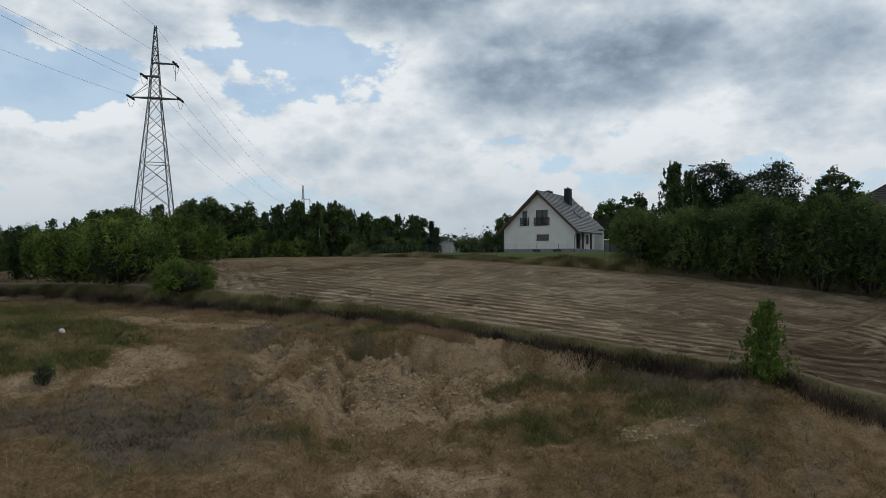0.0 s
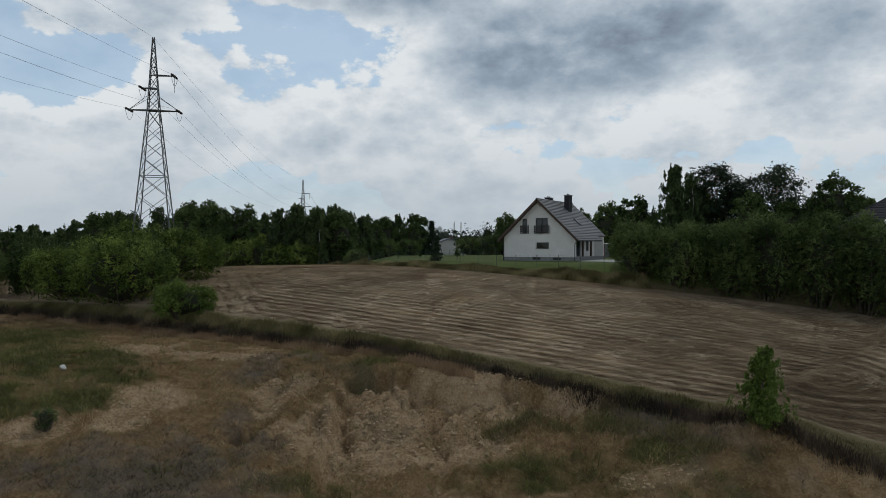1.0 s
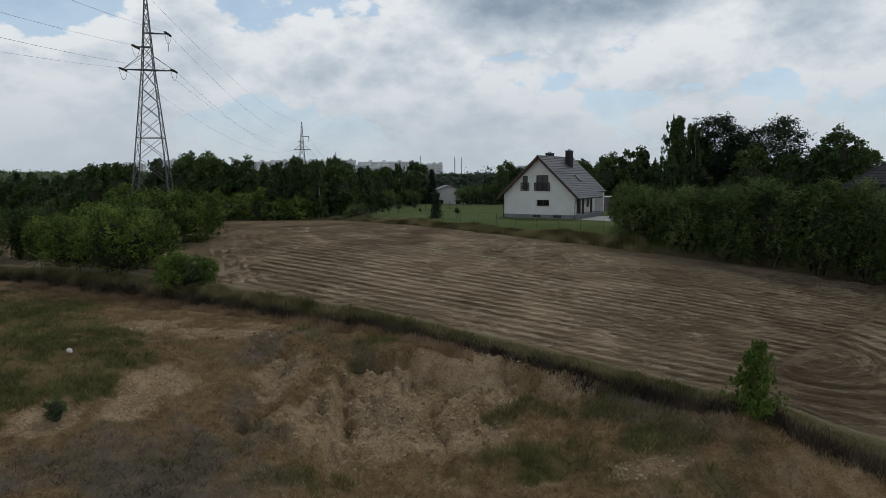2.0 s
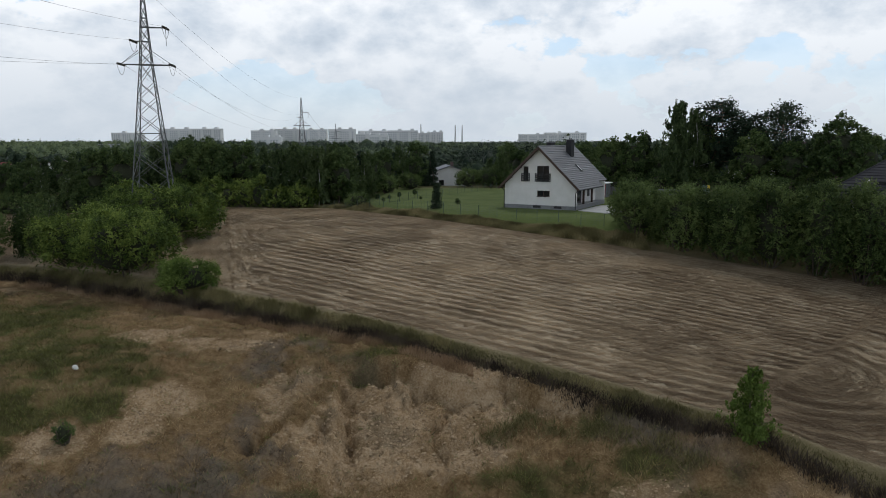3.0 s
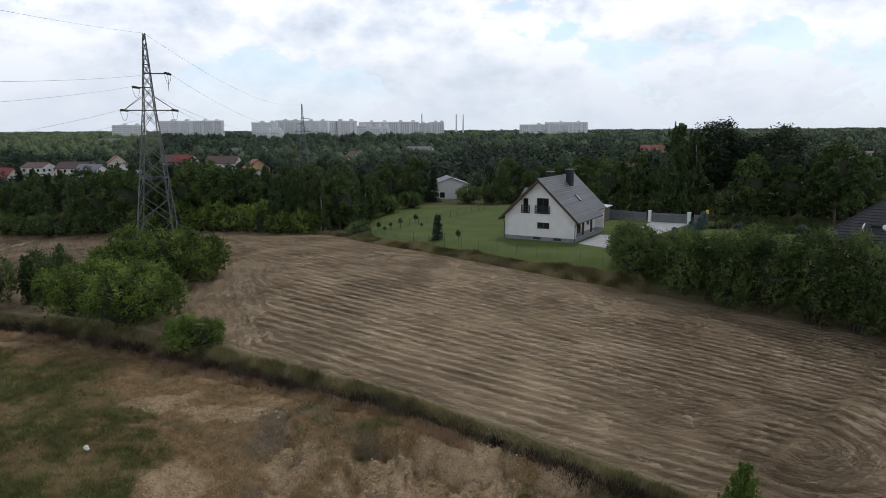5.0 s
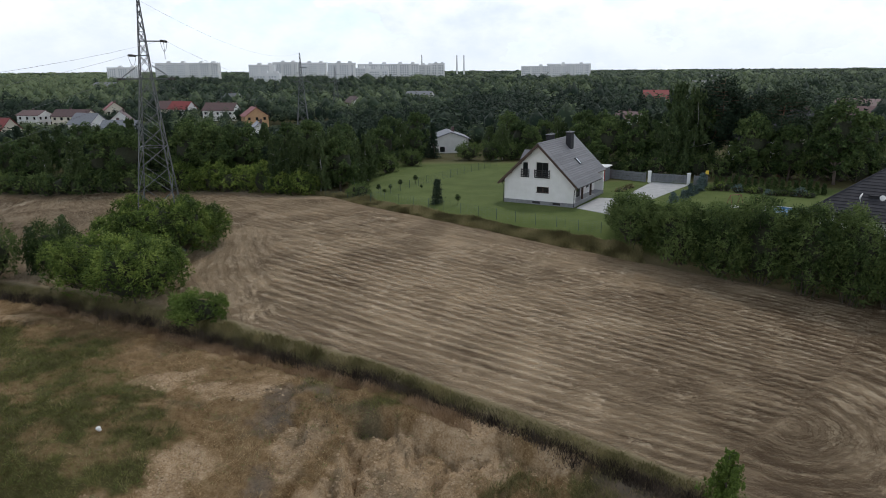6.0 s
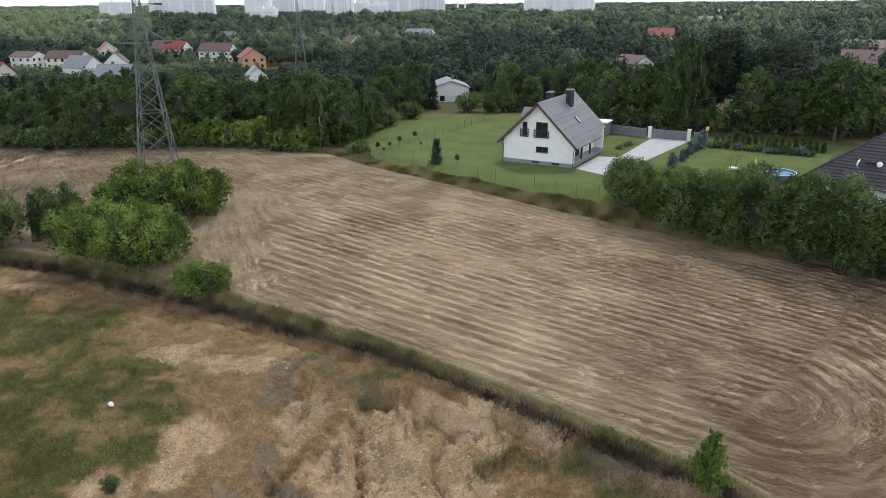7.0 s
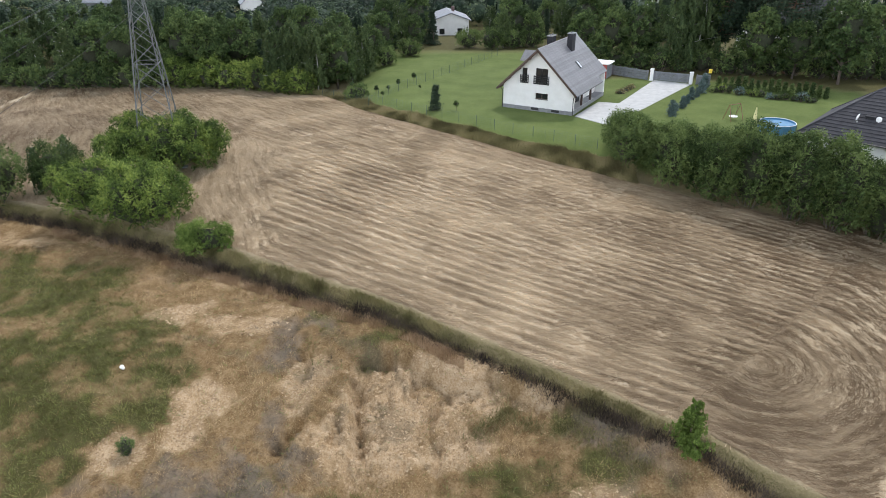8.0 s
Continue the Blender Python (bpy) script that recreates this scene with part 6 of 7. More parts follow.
box_ = thing("meter_box", pose(42.6, 113.2, at(42.6, 113.2, 0), 0, 0, -20), "yellow sign box on a post by the gate", "sign")
part("post", Build().tube((0, 0, -0.2), (0, 0, 1.7), 0.05, n=8).mesh("post", MAT["steel"]), box_)
part("box", Build().box((-0.25, -0.12, 1.6), (0.25, 0.12, 2.2), cut=0.04).mesh("box", yellow), box_)

# green wire fences on thin posts
def wire_fence(path, h, gap, label):
    ob = thing("wire_fence", pose(path[0][0], path[0][1], 0), label, "fence", "wire fences")
    pm = Build().tube((0, 0, -0.3), (0, 0, h), 0.035, n=6).mesh("post", MAT["wire_green"])
    spots = []
    for (x0, y0), (x1, y1) in zip(path, path[1:]):
        n = max(1, round(math.hypot(x1 - x0, y1 - y0) / gap))
        spots += [(x0 + (x1 - x0) * i / n, y0 + (y1 - y0) * i / n) for i in range(n)]
    spots.append(path[-1])
    tops = [Vector((x - path[0][0], y - path[0][1], at(x, y, 0))) for x, y in spots]
    for p in tops:
        part("post", pm, ob).matrix_basis = Matrix.Translation(p)
    for p, q in zip(tops, tops[1:]):
        segs = [(p + Vector((0, 0, z)), q + Vector((0, 0, z))) for z in (0.1, 0.35, 0.6, 0.85, 1.1, h - 0.03)]
        n = int((q - p).length / 0.5)
        segs += [(p.lerp(q, k / n) + Vector((0, 0, 0.05)), p.lerp(q, k / n) + Vector((0, 0, h - 0.03))) for k in range(1, n)]
        part("wire_panel", bars(segs, 0.006, 3).mesh("wire_panel", MAT["wire_green"]), ob)
    return ob


wire_fence([(-10.8, 101.6), (10.3, 137.9)], 1.4, 2.6, "green wire mesh fence between two lawns")
wire_fence([(-19.0, 110.5), (-10.8, 102.6), (0.0, 93.6), (9.0, 86.4), (18.5, 80.4)], 1.4, 2.8, "green wire mesh fence along the field verge")

lolly = stand("small_tree", broadleaf(1.8, 1.0, 91, 500, 0.10, MAT["leaf_tree"], MAT["bark"], 0.5), "small clipped standard tree beside the wire fence", "small tree", "lawn trees")
lolly.matrix_world = place(lolly, -10.1, 107.0, 0.75, 0)
for x, y, k in ((-8.4, 108.2, 0.6), (-7.0, 111.1, 0.75), (-4.8, 115.5, 0.8), (-9.0, 104.6, 0.55), (-3.6, 109.5, 0.45), (1.9, 96.5, 0.8)):
    clone(lolly, place(lolly, x, y, k, x))
garden_spruce = stand("young_spruce", conifer(3.7, 2.3, 92, 2600, 0.12, MAT["needles"], MAT["bark"], 0.02), "young dark green spruce on the lawn by the fence", "spruce")
garden_spruce.matrix_world = place(garden_spruce, -0.9, 97.0, 1.0, 0)
bush("shrub", -13.2, 107.0, 2.0, 1.6, 2.5, 93, 1800, 0.2, MAT["leaf_tree"], "dark green shrub where the lawn begins", group="lawn shrubs", lumps=7, spray=0.3)
for i, (x, y, r, h) in enumerate(((5.0, 147, 2.6, 3.6), (9.5, 146, 2.8, 3.9), (14.0, 147, 2.6, 3.4), (18, 148, 2.6, 4.0), (-6.5, 138, 2.4, 2.8), (-10.5, 130, 2.2, 3.2))):
    bush("shrub", x, y, r, r * 0.8, h, 200 + i, 1700, 0.3, MAT["leaf_hedge"], "pale olive green shrub at the lawn's far end", group="lawn end shrubs", lumps=7, spray=0.4)
plant(spruces, 0, -2.5, 152, 7.6, 10)
plant(spruces, 1, -4.5, 153, 6.6, 10)

# blue spruces and thujas round the neighbour's lawn
blues = stand("blue_spruce", conifer(2.4, 1.7, 94, 1500, 0.12, MAT["blue_spruce"], MAT["bark"], 0.02), "blue-grey young spruce in a row beside the lawn", "spruce", "blue spruces")
blues.matrix_world = place(blues, 31.0, 93.6, 0.9, 0)
for i in range(1, 8):
    clone(blues, place(blues, 31.0 + 1.35 * i, 93.6 + 2.15 * i + 0.4 * math.sin(i * 2), (0.5, 0.75, 0.6, 0.8, 0.6, 0.9, 1.05)[i - 1], i * 1.3))
thuja = stand("thuja", conifer(1.9, 0.9, 95, 1300, 0.10, MAT["leaf_tree"], MAT["bark"], 0.01), "narrow dark green clipped thuja in a row", "thuja", "thujas")
thuja.matrix_world = place(thuja, 43.0, 110.0, 1.0, 0)
for i in range(1, 17):
    clone(thuja, place(thuja, 43.0 + 0.82 * i, 110.0 - 0.46 * i, 1.0 + 0.12 * math.sin(i * 5), i, 1.1))
fill_rng = np.random.RandomState(12)
for i in range(13):
    x = 41.5 + 0.95 * i
    y = 107.5 - 0.62 * i + fill_rng.uniform(-0.5, 0.5)
    bush("garden_shrub", x, y, fill_rng.uniform(0.7, 1.3), 0.8, fill_rng.uniform(0.7, 1.5), 300 + i, 420, 0.14, (MAT["leaf_tree"], MAT["leaf_bush"], MAT["leaf_hedge"], MAT["blue_spruce"])[(i * 5) % 4],
         "low rounded garden shrub in the border", group="garden shrubs", lumps=5)
for i, (x, y) in enumerate(((27.0, 106.5), (27.9, 107.8), (28.6, 108.9), (29.4, 110.0))):
    bush("heather_clump", x, y, 0.9, 0.7, 0.6, 320 + i, 300, 0.12, MAT["grass_verge"], "dull purple-green heather clump on the lawn", group="heather clumps", lumps=4)

swing = thing("garden_swing", pose(38.4, 91.2, at(38.4, 91.2, 0), 0, 0, 25), "red and brown metal frame swing with a white seat", "swing")
red_paint = surface("red_paint", (0.14, 0.05, 0.035), (0.22, 0.08, 0.055), 4.0, 0.5)
for x in (-0.95, 0.95):
    for y in (-0.75, 0.75):
        part("leg", Build().tube((x * 1.1, y, 0), (x, 0, 2.1), 0.035, n=7).mesh("leg", red_paint), swing)
part("top_bar", Build().tube((-1.0, 0, 2.1), (1.0, 0, 2.1), 0.04, n=8).mesh("top_bar", red_paint), swing)
for x in (-0.5, 0.5):
    part("rope", Build().tube((x, 0, 2.1), (x * 0.8, 0, 0.5), 0.014, n=5).mesh("rope", MAT["black"]), swing)
seat_b = Build()
for k in range(16):
    t0, t1 = 2 * math.pi * k / 16, 2 * math.pi * (k + 1) / 16
    seat_b.tube((0.5 * math.cos(t0), 0.5 * math.sin(t0), 0.5), (0.5 * math.cos(t1), 0.5 * math.sin(t1), 0.5), 0.06, n=6)
    seat_b.face((0, 0, 0.48), (0.5 * math.cos(t0), 0.5 * math.sin(t0), 0.5), (0.5 * math.cos(t1), 0.5 * math.sin(t1), 0.5))
part("seat", seat_b.mesh("seat", MAT["white_frame"]), swing, "round white nest seat")

pool = thing("pool", pose(41.9, 86.0, at(41.9, 86.0, 0)), "round blue above-ground pool with steel rim", "pool")
pool_blue = surface("blue_pool_liner", (0.06, 0.22, 0.42), (0.11, 0.33, 0.55), 2.0, 0.5)
b = Build()
for k in range(28):
    t0, t1 = 2 * math.pi * k / 28, 2 * math.pi * (k + 1) / 28
    c0, s0, c1, s1 = math.cos(t0), math.sin(t0), math.cos(t1), math.sin(t1)
    b.face((2.2 * c0, 2.2 * s0, -0.1), (2.2 * c1, 2.2 * s1, -0.1), (2.2 * c1, 2.2 * s1, 1.1), (2.2 * c0, 2.2 * s0, 1.1))
    b.face((2.2 * c0, 2.2 * s0, 1.1), (2.2 * c1, 2.2 * s1, 1.1), (2.08 * c1, 2.08 * s1, 1.1), (2.08 * c0, 2.08 * s0, 1.1))
    b.face((2.08 * c0, 2.08 * s0, 1.1), (2.08 * c1, 2.08 * s1, 1.1), (2.08 * c1, 2.08 * s1, 0.2), (2.08 * c0, 2.08 * s0, 0.2))
part("liner", b.mesh("liner", pool_blue), pool)
part("rim", (lambda bb: [bb.tube((2.15 * math.cos(6.2832 * k / 28), 2.15 * math.sin(6.2832 * k / 28), 1.12), (2.15 * math.cos(6.2832 * (k + 1) / 28), 2.15 * math.sin(6.2832 * (k + 1) / 28), 1.12), 0.05, n=6) for k in range(28)][-1])(Build()).mesh("rim", MAT["white_frame"]), pool)
part("cover", Build().face(*[(2.07 * math.cos(6.2832 * k / 28), 2.07 * math.sin(6.2832 * k / 28), 0.92) for k in range(28)]).mesh("cover", pool_blue), pool, "blue bubble pool cover")
for k in range(10):
    t0 = 6.2832 * k / 10
    part("upright", Build().tube((2.25 * math.cos(t0), 2.25 * math.sin(t0), 0), (2.25 * math.cos(t0), 2.25 * math.sin(t0), 1.12), 0.035, n=6).mesh("upright", MAT["steel"]), pool)
par = thing("parasol", pose(39.6, 87.4, at(39.6, 87.4, 0)), "closed pale yellow garden parasol", "parasol")
part("pole", Build().tube((0, 0, 0), (0, 0, 2.7), 0.03, n=8).mesh("pole", MAT["steel"]), par)
pale_yellow = surface("pale_yellow_cloth", (0.62, 0.55, 0.25), (0.75, 0.68, 0.36), 4.0, 0.9)
cb = Build()
for k in range(12):
    t0, t1 = 6.2832 * k / 12, 6.2832 * (k + 1) / 12
    r0, r1 = (0.34, 0.24) if k % 2 else (0.24, 0.34)
    cb.face((r0 * math.cos(t0), r0 * math.sin(t0), 0.7), (r1 * math.cos(t1), r1 * math.sin(t1), 0.7), (0.05 * math.cos(t1), 0.05 * math.sin(t1), 2.65), (0.05 * math.cos(t0), 0.05 * math.sin(t0), 2.65))
part("canopy", cb.mesh("canopy", pale_yellow), par)
part("base", Build().tube((0, 0, 0), (0, 0, 0.1), 0.3, 0.26, 12).mesh("base", MAT["concrete"]), par)


# ---- neighbour's house with the dark hipped roof ----
nb = thing("house", pose(39.9, 76.9, 0.4, 0, 0, math.degrees(math.atan2(-0.667, 0.746))), "white single-storey house with a dark hipped tiled roof", "house")
NL, ND, NE, NR = 19.0, 13.0, 2.75, 4.9
nwins = [(5.3, 6.7, 1.2, 2.3), (9.6, 10.9, 1.4, 2.3), (13.6, 15.2, 1.0, 2.3)]
part("wall", bm_mesh("front_wall", holed([(0.6, -0.5), (NL - 0.6, -0.5), (NL - 0.6, NE), (0.6, NE)], nwins, 0.3), MAT["plaster"]), nb).matrix_basis = pose(0, 0.6, 0)
part("wall", Build().box((0.6, 0.9, -0.5), (0.9, ND - 0.6, NE)).box((NL - 0.9, 0.9, -0.5), (NL - 0.6, ND - 0.6, NE)).box((0.9, ND - 0.9, -0.5), (NL - 0.9, ND - 0.6, NE)).mesh("rear_walls", MAT["plaster"]), nb)
for a, b_, c, d in nwins:
    wn = part("window", ring(a, b_, c, d, 0.72, 0.8, 0.07).mesh("window_frame", MAT["white_frame"]), nb)
    part("pane", Build().box((a + 0.07, 0.75, c + 0.07), (b_ - 0.07, 0.765, d - 0.07)).mesh("pane", MAT["glass"]), wn)
    part("sill", Build().box((a - 0.05, 0.5, c - 0.05), (b_ + 0.05, 0.72, c)).mesh("sill", MAT["white_frame"]), wn)
hip = Build()
A, B, C, D = (0, 0, NE), (NL, 0, NE), (NL, ND, NE), (0, ND, NE)
E1, E2 = (ND / 2, ND / 2, NE + NR - 0.06), (NL - ND / 2, ND / 2, NE + NR - 0.06)
hip.face(A, B, E2, E1).face(B, C, E2).face(C, D, E1, E2).face(D, A, E1).face(D, C, B, A)
hip_roof = part("roof", hip.mesh("roof", MAT["tile_dark"]), nb, "dark hipped tiled roof")
NC = 17
for i in range(NC):
    f0, f1 = i / NC, (i + 1.06) / NC
    g0, g1 = f0 * ND / 2, min(f1, 1.0) * ND / 2
    z0, z1 = NE + NR * f0 + 0.09, NE + NR * min(f1, 1.0) + 0.02
    for pts in (((g0, g0), (NL - g0, g0), (NL - g1, g1), (g1, g1)), ((g0, ND - g0), (g0, g0), (g1, g1), (g1, ND - g1)), ((NL - g0, ND - g0), (g0, ND - g0), (g1, ND - g1), (NL - g1, ND - g1))):
        lo = [(x, y, z) for (x, y), z in zip(pts, (z0, z0, z1, z1))]
        (ax, ay, az_), (bx, by, bz_) = lo[0], lo[1]
        cb = Build().face(*lo).face((ax, ay, az_ - 0.08), (bx, by, bz_ - 0.08), lo[1], lo[0])
        part("tile_course", cb.mesh("tile_course", MAT["tile_dark"]), hip_roof)
part("hip_cap", Build().tube((0, 0, NE + 0.08), (ND / 2, ND / 2, NE + NR + 0.04), 0.09, n=6).tube((0, ND, NE + 0.08), (ND / 2, ND / 2, NE + NR + 0.04), 0.09, n=6).tube((ND / 2, ND / 2, NE + NR + 0.04), (NL - ND / 2, ND / 2, NE + NR + 0.04), 0.09, n=6).mesh("hip_cap", MAT["tile_dark"]), hip_roof)
part("gutter", Build().tube((-0.05, -0.06, NE + 0.0), (NL, -0.06, NE + 0.0), 0.08, n=8).mesh("gutter", MAT["black"]), nb)
vent = part("chimney", Build().box((5.9, 2.6, NE + 0.8), (6.7, 3.4, NE + 2.25)).box((5.8, 2.5, NE + 2.25), (6.8, 3.5, NE + 2.35), cut=0.03).mesh("chimney", MAT["brick_dark"]), nb, "dark clad chimney")


def dish(x, y, z, r, turn, name):
    b = Build()
    for k in range(14):
        t0, t1 = 6.2832 * k / 14, 6.2832 * (k + 1) / 14
        for q0, q1 in ((0, 0.5), (0.5, 1.0)):
            b.face(*[(r * q * math.cos(t), 0.25 * r * q * q - 0.25 * r, r * q * math.sin(t)) for q, t in ((q0, t0), (q1, t0), (q1, t1), (q0, t1))])
    m = pose(x, y, z, -20, 0, turn)
    me = b.tube((0, -0.05, -0.1), (0, 0.3, -0.6), 0.025, n=6).mesh(name, MAT["white_frame"])
    me.transform(m)
    return part(name, me, nb, "white satellite dish")


dish(5.2, 2.1, NE + 2.2, 0.40, -70, "satellite_dish")
dish(7.2, 2.4, NE + 2.2, 0.30, 10, "satellite_dish")


# ---- loose things in the pit ----
stone = thing("white_stone", pose(-23.2, 42.7, at(-23.2, 42.7, 0.05), 10, 5, 30), "small pale white stone lying in the grass", "stone")
sb = bmesh.new()
bmesh.ops.create_icosphere(sb, subdivisions=2, radius=0.24)
for v in sb.verts:
    v.co *= 0.8 + 0.4 * noise.noise(v.co * 5)
    v.co.z *= 0.8
    v.co.z += 0.32
part("stone", bm_mesh("stone", sb, MAT["white_frame"]), stone)
bush("dark_shrub", -20.4, 35.9, 0.6, 0.55, 1.35, 400, 1500, 0.07, MAT["leaf_tree"], "small dark green shrub in the pit", lumps=5)

# ---- grass, weeds and straw ----
def blades(name, x, y, height, width, lean, rng, mat, label, tone=None, sink=0.03):
    """Upright pointed blades, one triangle each."""
    n = len(x)
    z = ground_z(x, y) - sink
    a = rng.uniform(0, 2 * np.pi, n)
    l = rng.normal(0, lean, (n, 2)) * height[:, None]
    dx, dy = np.cos(a) * width / 2, np.sin(a) * width / 2
    v = np.stack([np.stack([x - dx, y - dy, z], 1), np.stack([x + dx, y + dy, z], 1), np.stack([x + l[:, 0], y + l[:, 1], z + height], 1)], 1).reshape(-1, 3)
    t = None if tone is None else np.repeat(tone, 3)
    return tagged(new(name, array_mesh(name, v, np.arange(3 * n).reshape(-1, 3), mat, tone=t)), label, "grass", kind="stuff")


rng = np.random.RandomState(21)


def tufts(name, spots, per, spread, tall, thin, lean, mat, label, weight, shade=0.0):
    """Tufts of grass: spots (x, y) are thinned by weight(cover); the blades of a tuft lean away from its middle."""
    cx, cy = spots
    c = cover(cx, cy)
    ok = (np.abs(cx) < 0.85 * cy + 6) & (c[5] > 0.5) & (rng.rand(len(cx)) < weight(c, cx, cy))
    cx, cy = cx[ok], cy[ok]
    size = 0.55 + 0.9 * rng.rand(len(cx)) ** 2
    tone = np.repeat(0.8 * rough_noise(cx, cy, 3.0, 2) - 0.45 + 0.75 * rng.rand(len(cx)) + shade, per)
    k = np.repeat(np.arange(len(cx)), per)
    off = rng.normal(0, spread, (len(k), 2)) * size[k][:, None]
    x, y, n = cx[k] + off[:, 0], cy[k] + off[:, 1], len(k)
    height = rng.uniform(0.45, 1.1, n) * tall * size[k]
    width = rng.uniform(0.7, 1.3, n) * thin
    a = rng.uniform(0, 2 * np.pi, n)
    tip = off * 1.3 * lean / max(spread, 0.01) * tall + rng.normal(0, 0.18 * tall, (n, 2))
    z = ground_z(x, y) - 0.03
    dx, dy = np.cos(a) * width / 2, np.sin(a) * width / 2
    v = np.stack([np.stack([x - dx, y - dy, z], 1), np.stack([x + dx, y + dy, z], 1), np.stack([x + tip[:, 0], y + tip[:, 1], z + height], 1)], 1).reshape(-1, 3)
    return tagged(new(name, array_mesh(name, v, np.arange(3 * n).reshape(-1, 3), mat, tone=np.repeat(tone, 3))), label, "grass", kind="stuff")


def spots(n):
    return rng.uniform(-46, 27, n), 22 + 42 * rng.rand(n)


tufts("green_grass", spots(30000), 15, 0.17, 0.40, 0.032, 0.5, MAT["grass_green"], "tall rough green grass in the sand pit", lambda c, x, y: np.clip(1.1 * c[2] - 0.1, 0, 1))
tufts("dry_grass", spots(34000), 12, 0.14, 0.26, 0.03, 0.6, MAT["grass_dry"], "thin dry yellow-brown grass tufts in the sand pit",
      lambda c, x, y: np.clip(0.62 - 0.75 * c[3] - 0.7 * c[2] - 0.3 * c[6] + 1.6 * (rough_noise(x, y, 1.4, 3) - 0.5), 0.05, 1))
tufts("heath_weeds", spots(30000), 12, 0.16, 0.28, 0.026, 0.6, MAT["heath"], "low grey-brown weeds in clumps in the sand pit",
      lambda c, x, y: np.clip(0.9 * c[6] - 0.3 * c[2] + 0.06 + 0.5 * (rough_noise(x, y, 2.2, 1) - 0.55), 0.02, 1))
tufts("grass_stalks", spots(9000), 6, 0.20, 0.62, 0.018, 0.3, MAT["grass_verge"], "sparse tall brown grass stalks in the sand pit",
      lambda c, x, y: np.clip(0.30 + 0.5 * c[2] - 0.5 * c[3] + 0.8 * (rough_noise(x, y, 4.0, 3) - 0.5), 0, 1))
tufts("sand_weeds", spots(13000), 9, 0.12, 0.24, 0.03, 0.8, MAT["leaf_hedge"], "small leafy green weeds dotted over the sand", lambda c, x, y: np.clip(0.25 + 0.2 * c[2] - 0.12 * c[3], 0, 1), 0.1)
# rusty dry grass below the bank's weeds
n = 26000
x = rng.uniform(-40, 2, n)
off = -1.9 - 1.3 * rng.rand(n) ** 1.4
y = near_edge(x) + off
ok = rng.rand(n) < np.clip(2.4 * wobble(x, y, 1.3, 1) - 0.5, 0.1, 1)
x, y = x[ok], y[ok]
blades("rusty_grass", x, y, rng.uniform(0.15, 0.5, len(x)), rng.uniform(0.03, 0.05, len(x)), 0.3, rng, MAT["grass_rust"], "rusty dry grass fringe below the bank", 0.7 * wobble(x, y, 1.1, 2) - 0.2)
# leafy weed patches on the slope
wx, wy = np.repeat((5.1, 4.0, 8.8, 10.2, 6.6, 12.4, 3.0, 11.0, 13.4), 420), np.repeat((40.6, 40.0, 39.1, 38.2, 39.6, 37.0, 39.4, 40.0, 35.4), 420)
wx, wy = wx + rng.normal(0, 0.55, len(wx)), wy + rng.normal(0, 0.4, len(wy))
blades("slope_weeds", wx, wy, rng.uniform(0.15, 0.5, len(wx)), rng.uniform(0.03, 0.06, len(wx)), 0.5, rng, MAT["weeds_bank"], "leafy grey-green weeds on the pit's slope", 0.6 * rng.rand(len(wx)) - 0.2)
# weeds on the bank between field and pit: olive grass above, dead brown stems below
n = 46000
x = rng.uniform(-52, 30, n)
off = -0.05 - 1.25 * rng.rand(n) + 0.15 * rng.normal(0, 1, n) - 0.35 * wobble(x, 0 * x, 1.7, 3)
y = near_edge(x) + off
tall = (0.08 + 0.75 * wobble(x, y, 1.2, 1) * wobble(x, y, 4.0, 2) * 1.2) * (0.6 + 0.5 * np.exp(-((off + 0.6) ** 2)))
blades("bank_weeds", x, y, tall * rng.uniform(0.5, 1.25, n), rng.uniform(0.03, 0.055, n), 0.35, rng, MAT["weeds_bank"], "dense tall green and brown weeds along the field's bank", 0.15 + 0.9 * wobble(x, y, 1.1, 2) - 0.3 + 0.25 * rng.rand(n))
n = 30000
x = rng.uniform(-52, 30, n)
off = -1.15 - 0.95 * rng.rand(n) + 0.15 * rng.normal(0, 1, n)
y = near_edge(x) + off
blades("bank_stems", x, y, (0.2 + 0.45 * wobble(x, y, 1.0, 1)) * rng.uniform(0.5, 1.2, n), rng.uniform(0.03, 0.05, n), 0.35, rng, MAT["heath"], "dead dark brown stems at the foot of the bank", 0.8 * wobble(x, y, 1.0, 2) - 0.5)
# weeds between field and garden
n = 60000
x = rng.uniform(-24, 22, n)
off = rng.uniform(-0.4, 3.2, n)
y = np.minimum(far_edge(x), wood_edge(x)) + off
blades("verge_weeds", x, y, (0.2 + 0.75 * wobble(x, y, 1.7, 1) * wobble(x, y, 5.0, 3) * 1.5) * rng.uniform(0.5, 1.2, n), rng.uniform(0.05, 0.10, n), 0.3, rng, MAT["grass_verge"], "tall rough weeds between field and garden", 1.1 * wobble(x, y, 1.6, 2) - 0.35)


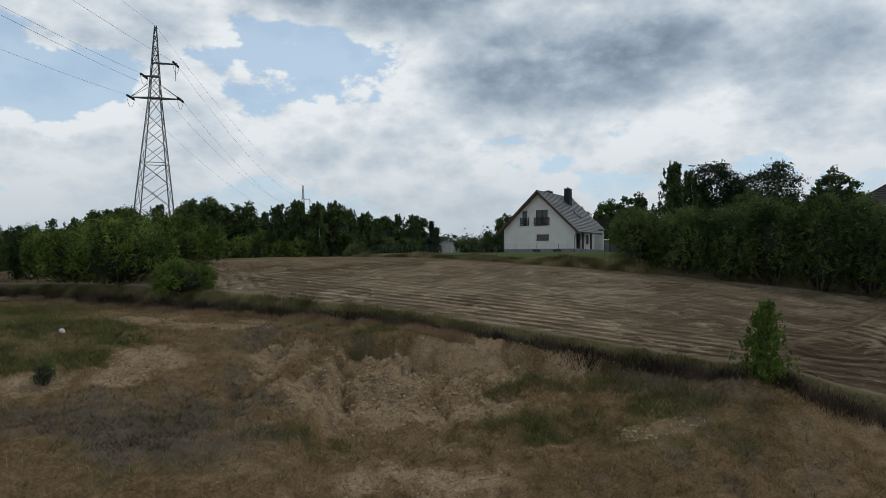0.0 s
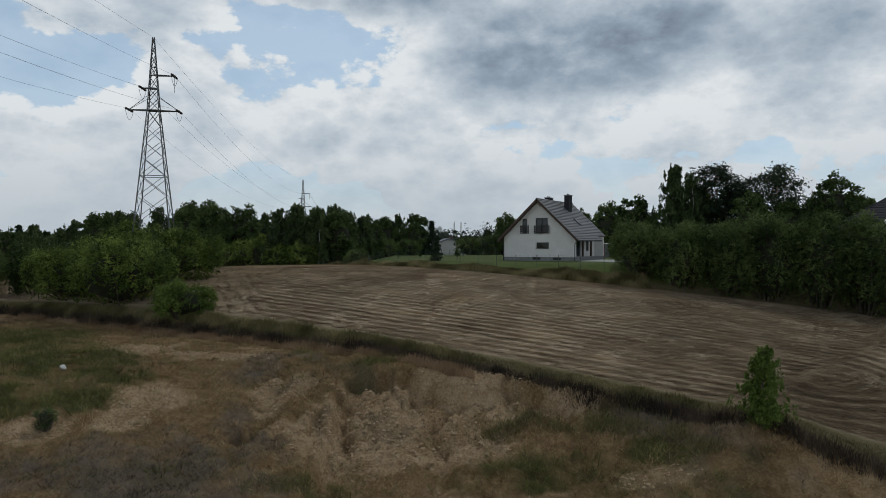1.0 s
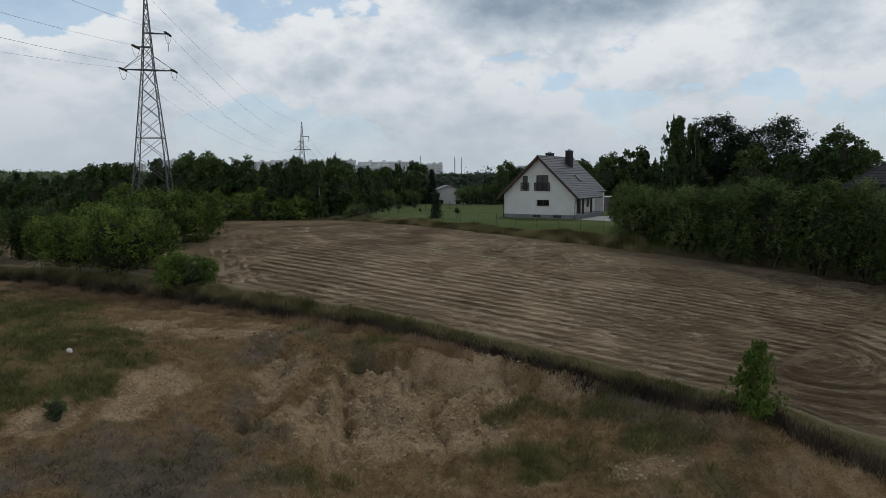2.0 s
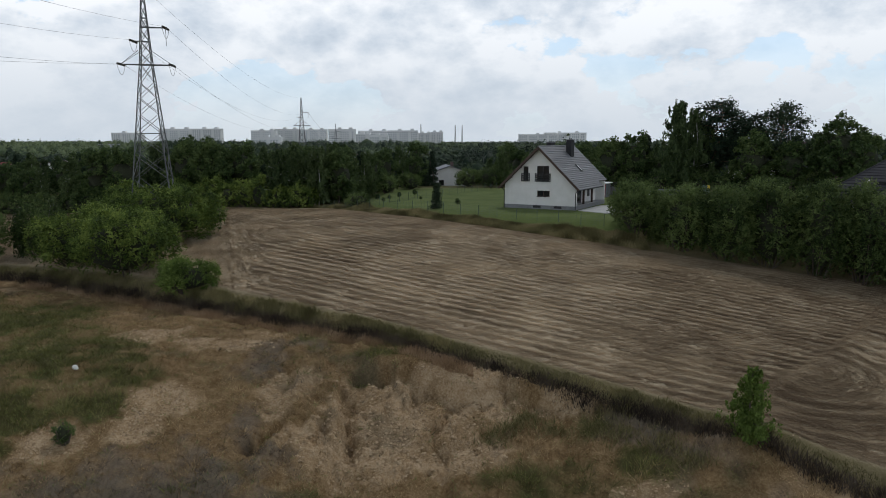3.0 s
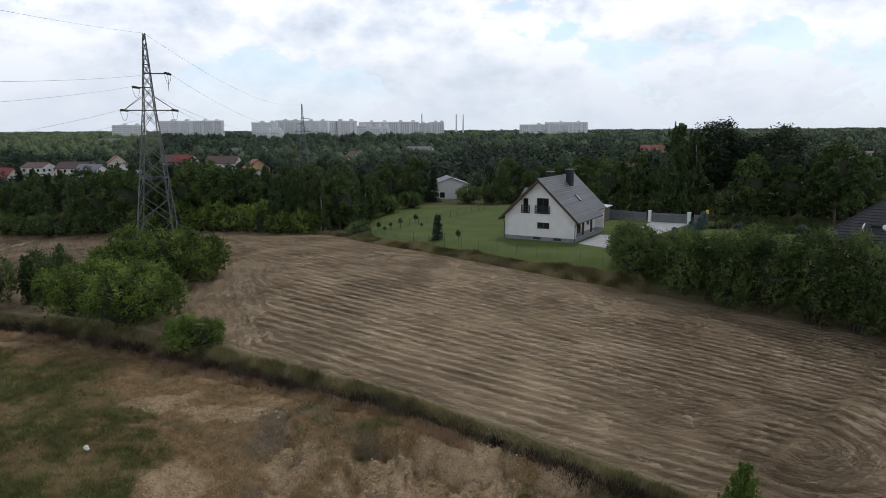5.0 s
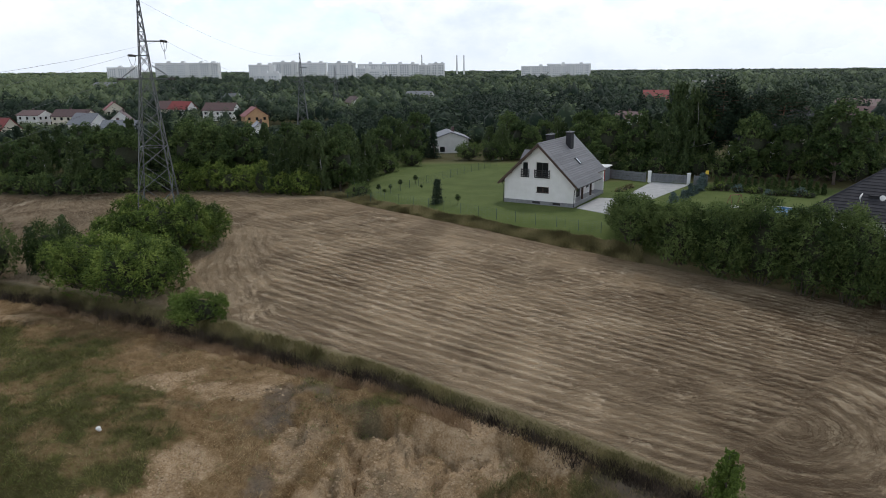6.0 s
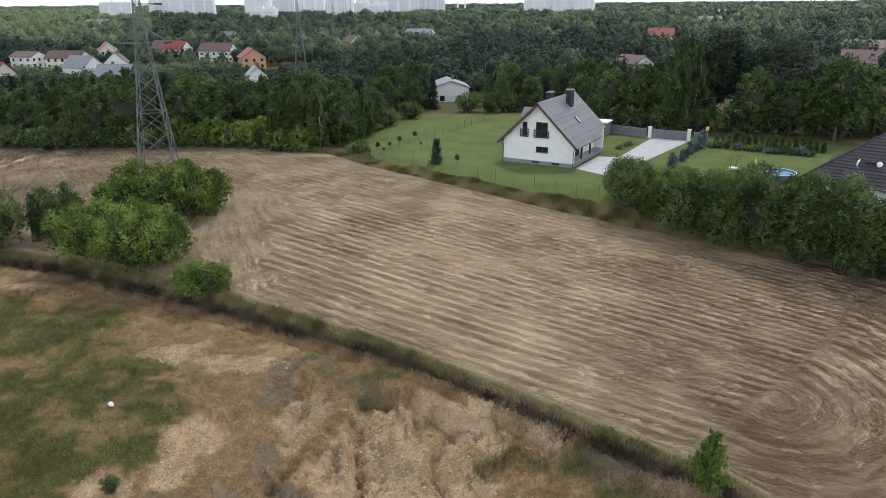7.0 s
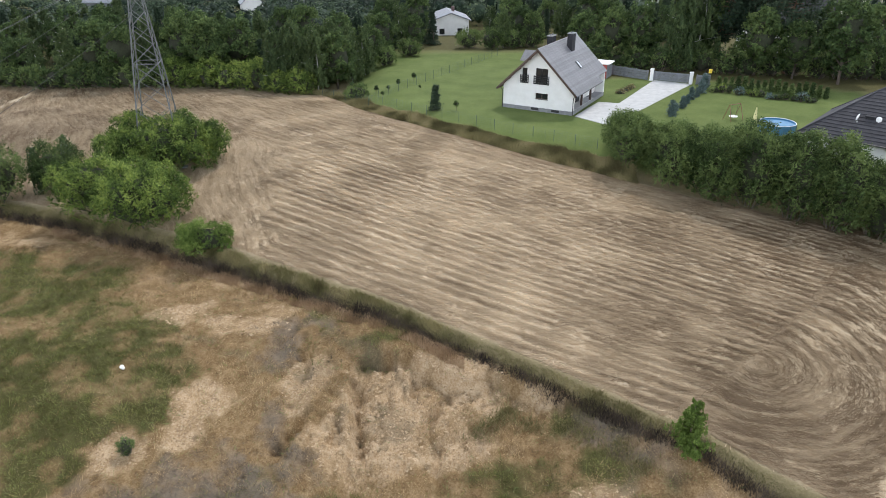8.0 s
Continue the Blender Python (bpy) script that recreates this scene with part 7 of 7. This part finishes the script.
def straw_lying(n):
    """Cut stalks that lie along the mown rows, one thin triangle each."""
    x, y = rng.uniform(-86, 46, n), 24 + 108 * rng.rand(n) ** 1.5
    ph = row_phase(x, y)
    ok = (in_field(x, y) > 0.5) & (np.abs(x) < 0.74 * y + 3) & (rng.rand(n) < (0.36 + 0.32 * np.sin(2 * np.pi * ph) * row_mark(x, y)) * (0.55 + 0.9 * wobble(x, y, 2.0, 2)) + 0.35 * swath(x, y))
    x, y = x[ok], y[ok]
    e = 0.2
    gx_, gy_ = row_phase(x + e, y) - row_phase(x - e, y), row_phase(x, y + e) - row_phase(x, y - e)
    a = np.arctan2(-gx_, gy_) + rng.normal(0, 0.3, len(x)) * np.where(rng.rand(len(x)) < 0.2, 3.0, 1.0)
    l, w_ = rng.uniform(0.35, 1.2, len(x)), rng.uniform(0.015, 0.04, len(x)) * (0.6 + y / 70)
    ux, uy = np.cos(a), np.sin(a)
    z = ground_z(x, y)
    h0, h1 = rng.uniform(0.0, 0.06, len(x)), rng.uniform(0.01, 0.16, len(x))
    v = np.stack([np.stack([x - ux * l / 2 - uy * w_, y - uy * l / 2 + ux * w_, z + h0], 1), np.stack([x - ux * l / 2 + uy * w_, y - uy * l / 2 - ux * w_, z + h0], 1),
                  np.stack([x + ux * l / 2, y + uy * l / 2, z + h1], 1)], 1).reshape(-1, 3)
    tone = np.repeat(0.7 * rough_noise(x, y, 5.0, 1) - 0.10 + 0.6 * (wobble(6.0 * ph[ok], 0.45 * (0.86 * x - 0.5 * y), 1.0, 2) - 0.5) - 0.34 * step(6, 24, x - 0.25 * (y - 50)) + 0.12 * swath(x, y) - 0.25 * (1 - step(-50, -34, x)) * step(68, 84, y + 6 * wobble(x, y, 9.0, 2)), 3)
    tagged(new("straw", array_mesh("straw", v, np.arange(len(v)).reshape(-1, 3), MAT["straw"], tone=tone)), "pale cut straw lying in rows on the field", "straw", kind="stuff")


straw_lying(2300000)


def clods(n):
    """Crumbled lumps of dry soil on the pit's bare slope, joined."""
    x, y = rng.uniform(-28, 16, n), rng.uniform(27, 53, n)
    c = cover(x, y)
    ok = (c[3] > 0.25) & (rng.rand(n) < c[3])
    x, y = x[ok], y[ok]
    r = 0.035 + 0.11 * rng.rand(len(x)) ** 3
    z = ground_z(x, y)
    oct_ = np.array([(1, 0, 0), (0, 1, 0), (-1, 0, 0), (0, -1, 0), (0, 0, 0.8)])
    v = np.stack([x, y, z], 1)[:, None, :] + oct_[None] * (r[:, None] * rng.uniform(0.6, 1.3, (len(x), 5)))[:, :, None]
    f = np.array([(0, 1, 4), (1, 2, 4), (2, 3, 4), (3, 0, 4)])[None] + 5 * np.arange(len(x))[:, None, None]
    tagged(new("soil_clods", array_mesh("soil_clods", v.reshape(-1, 3), f.reshape(-1, 3), MAT["soil"])), "crumbled pale dry soil clods in the pit", "soil", kind="stuff")


clods(70000)
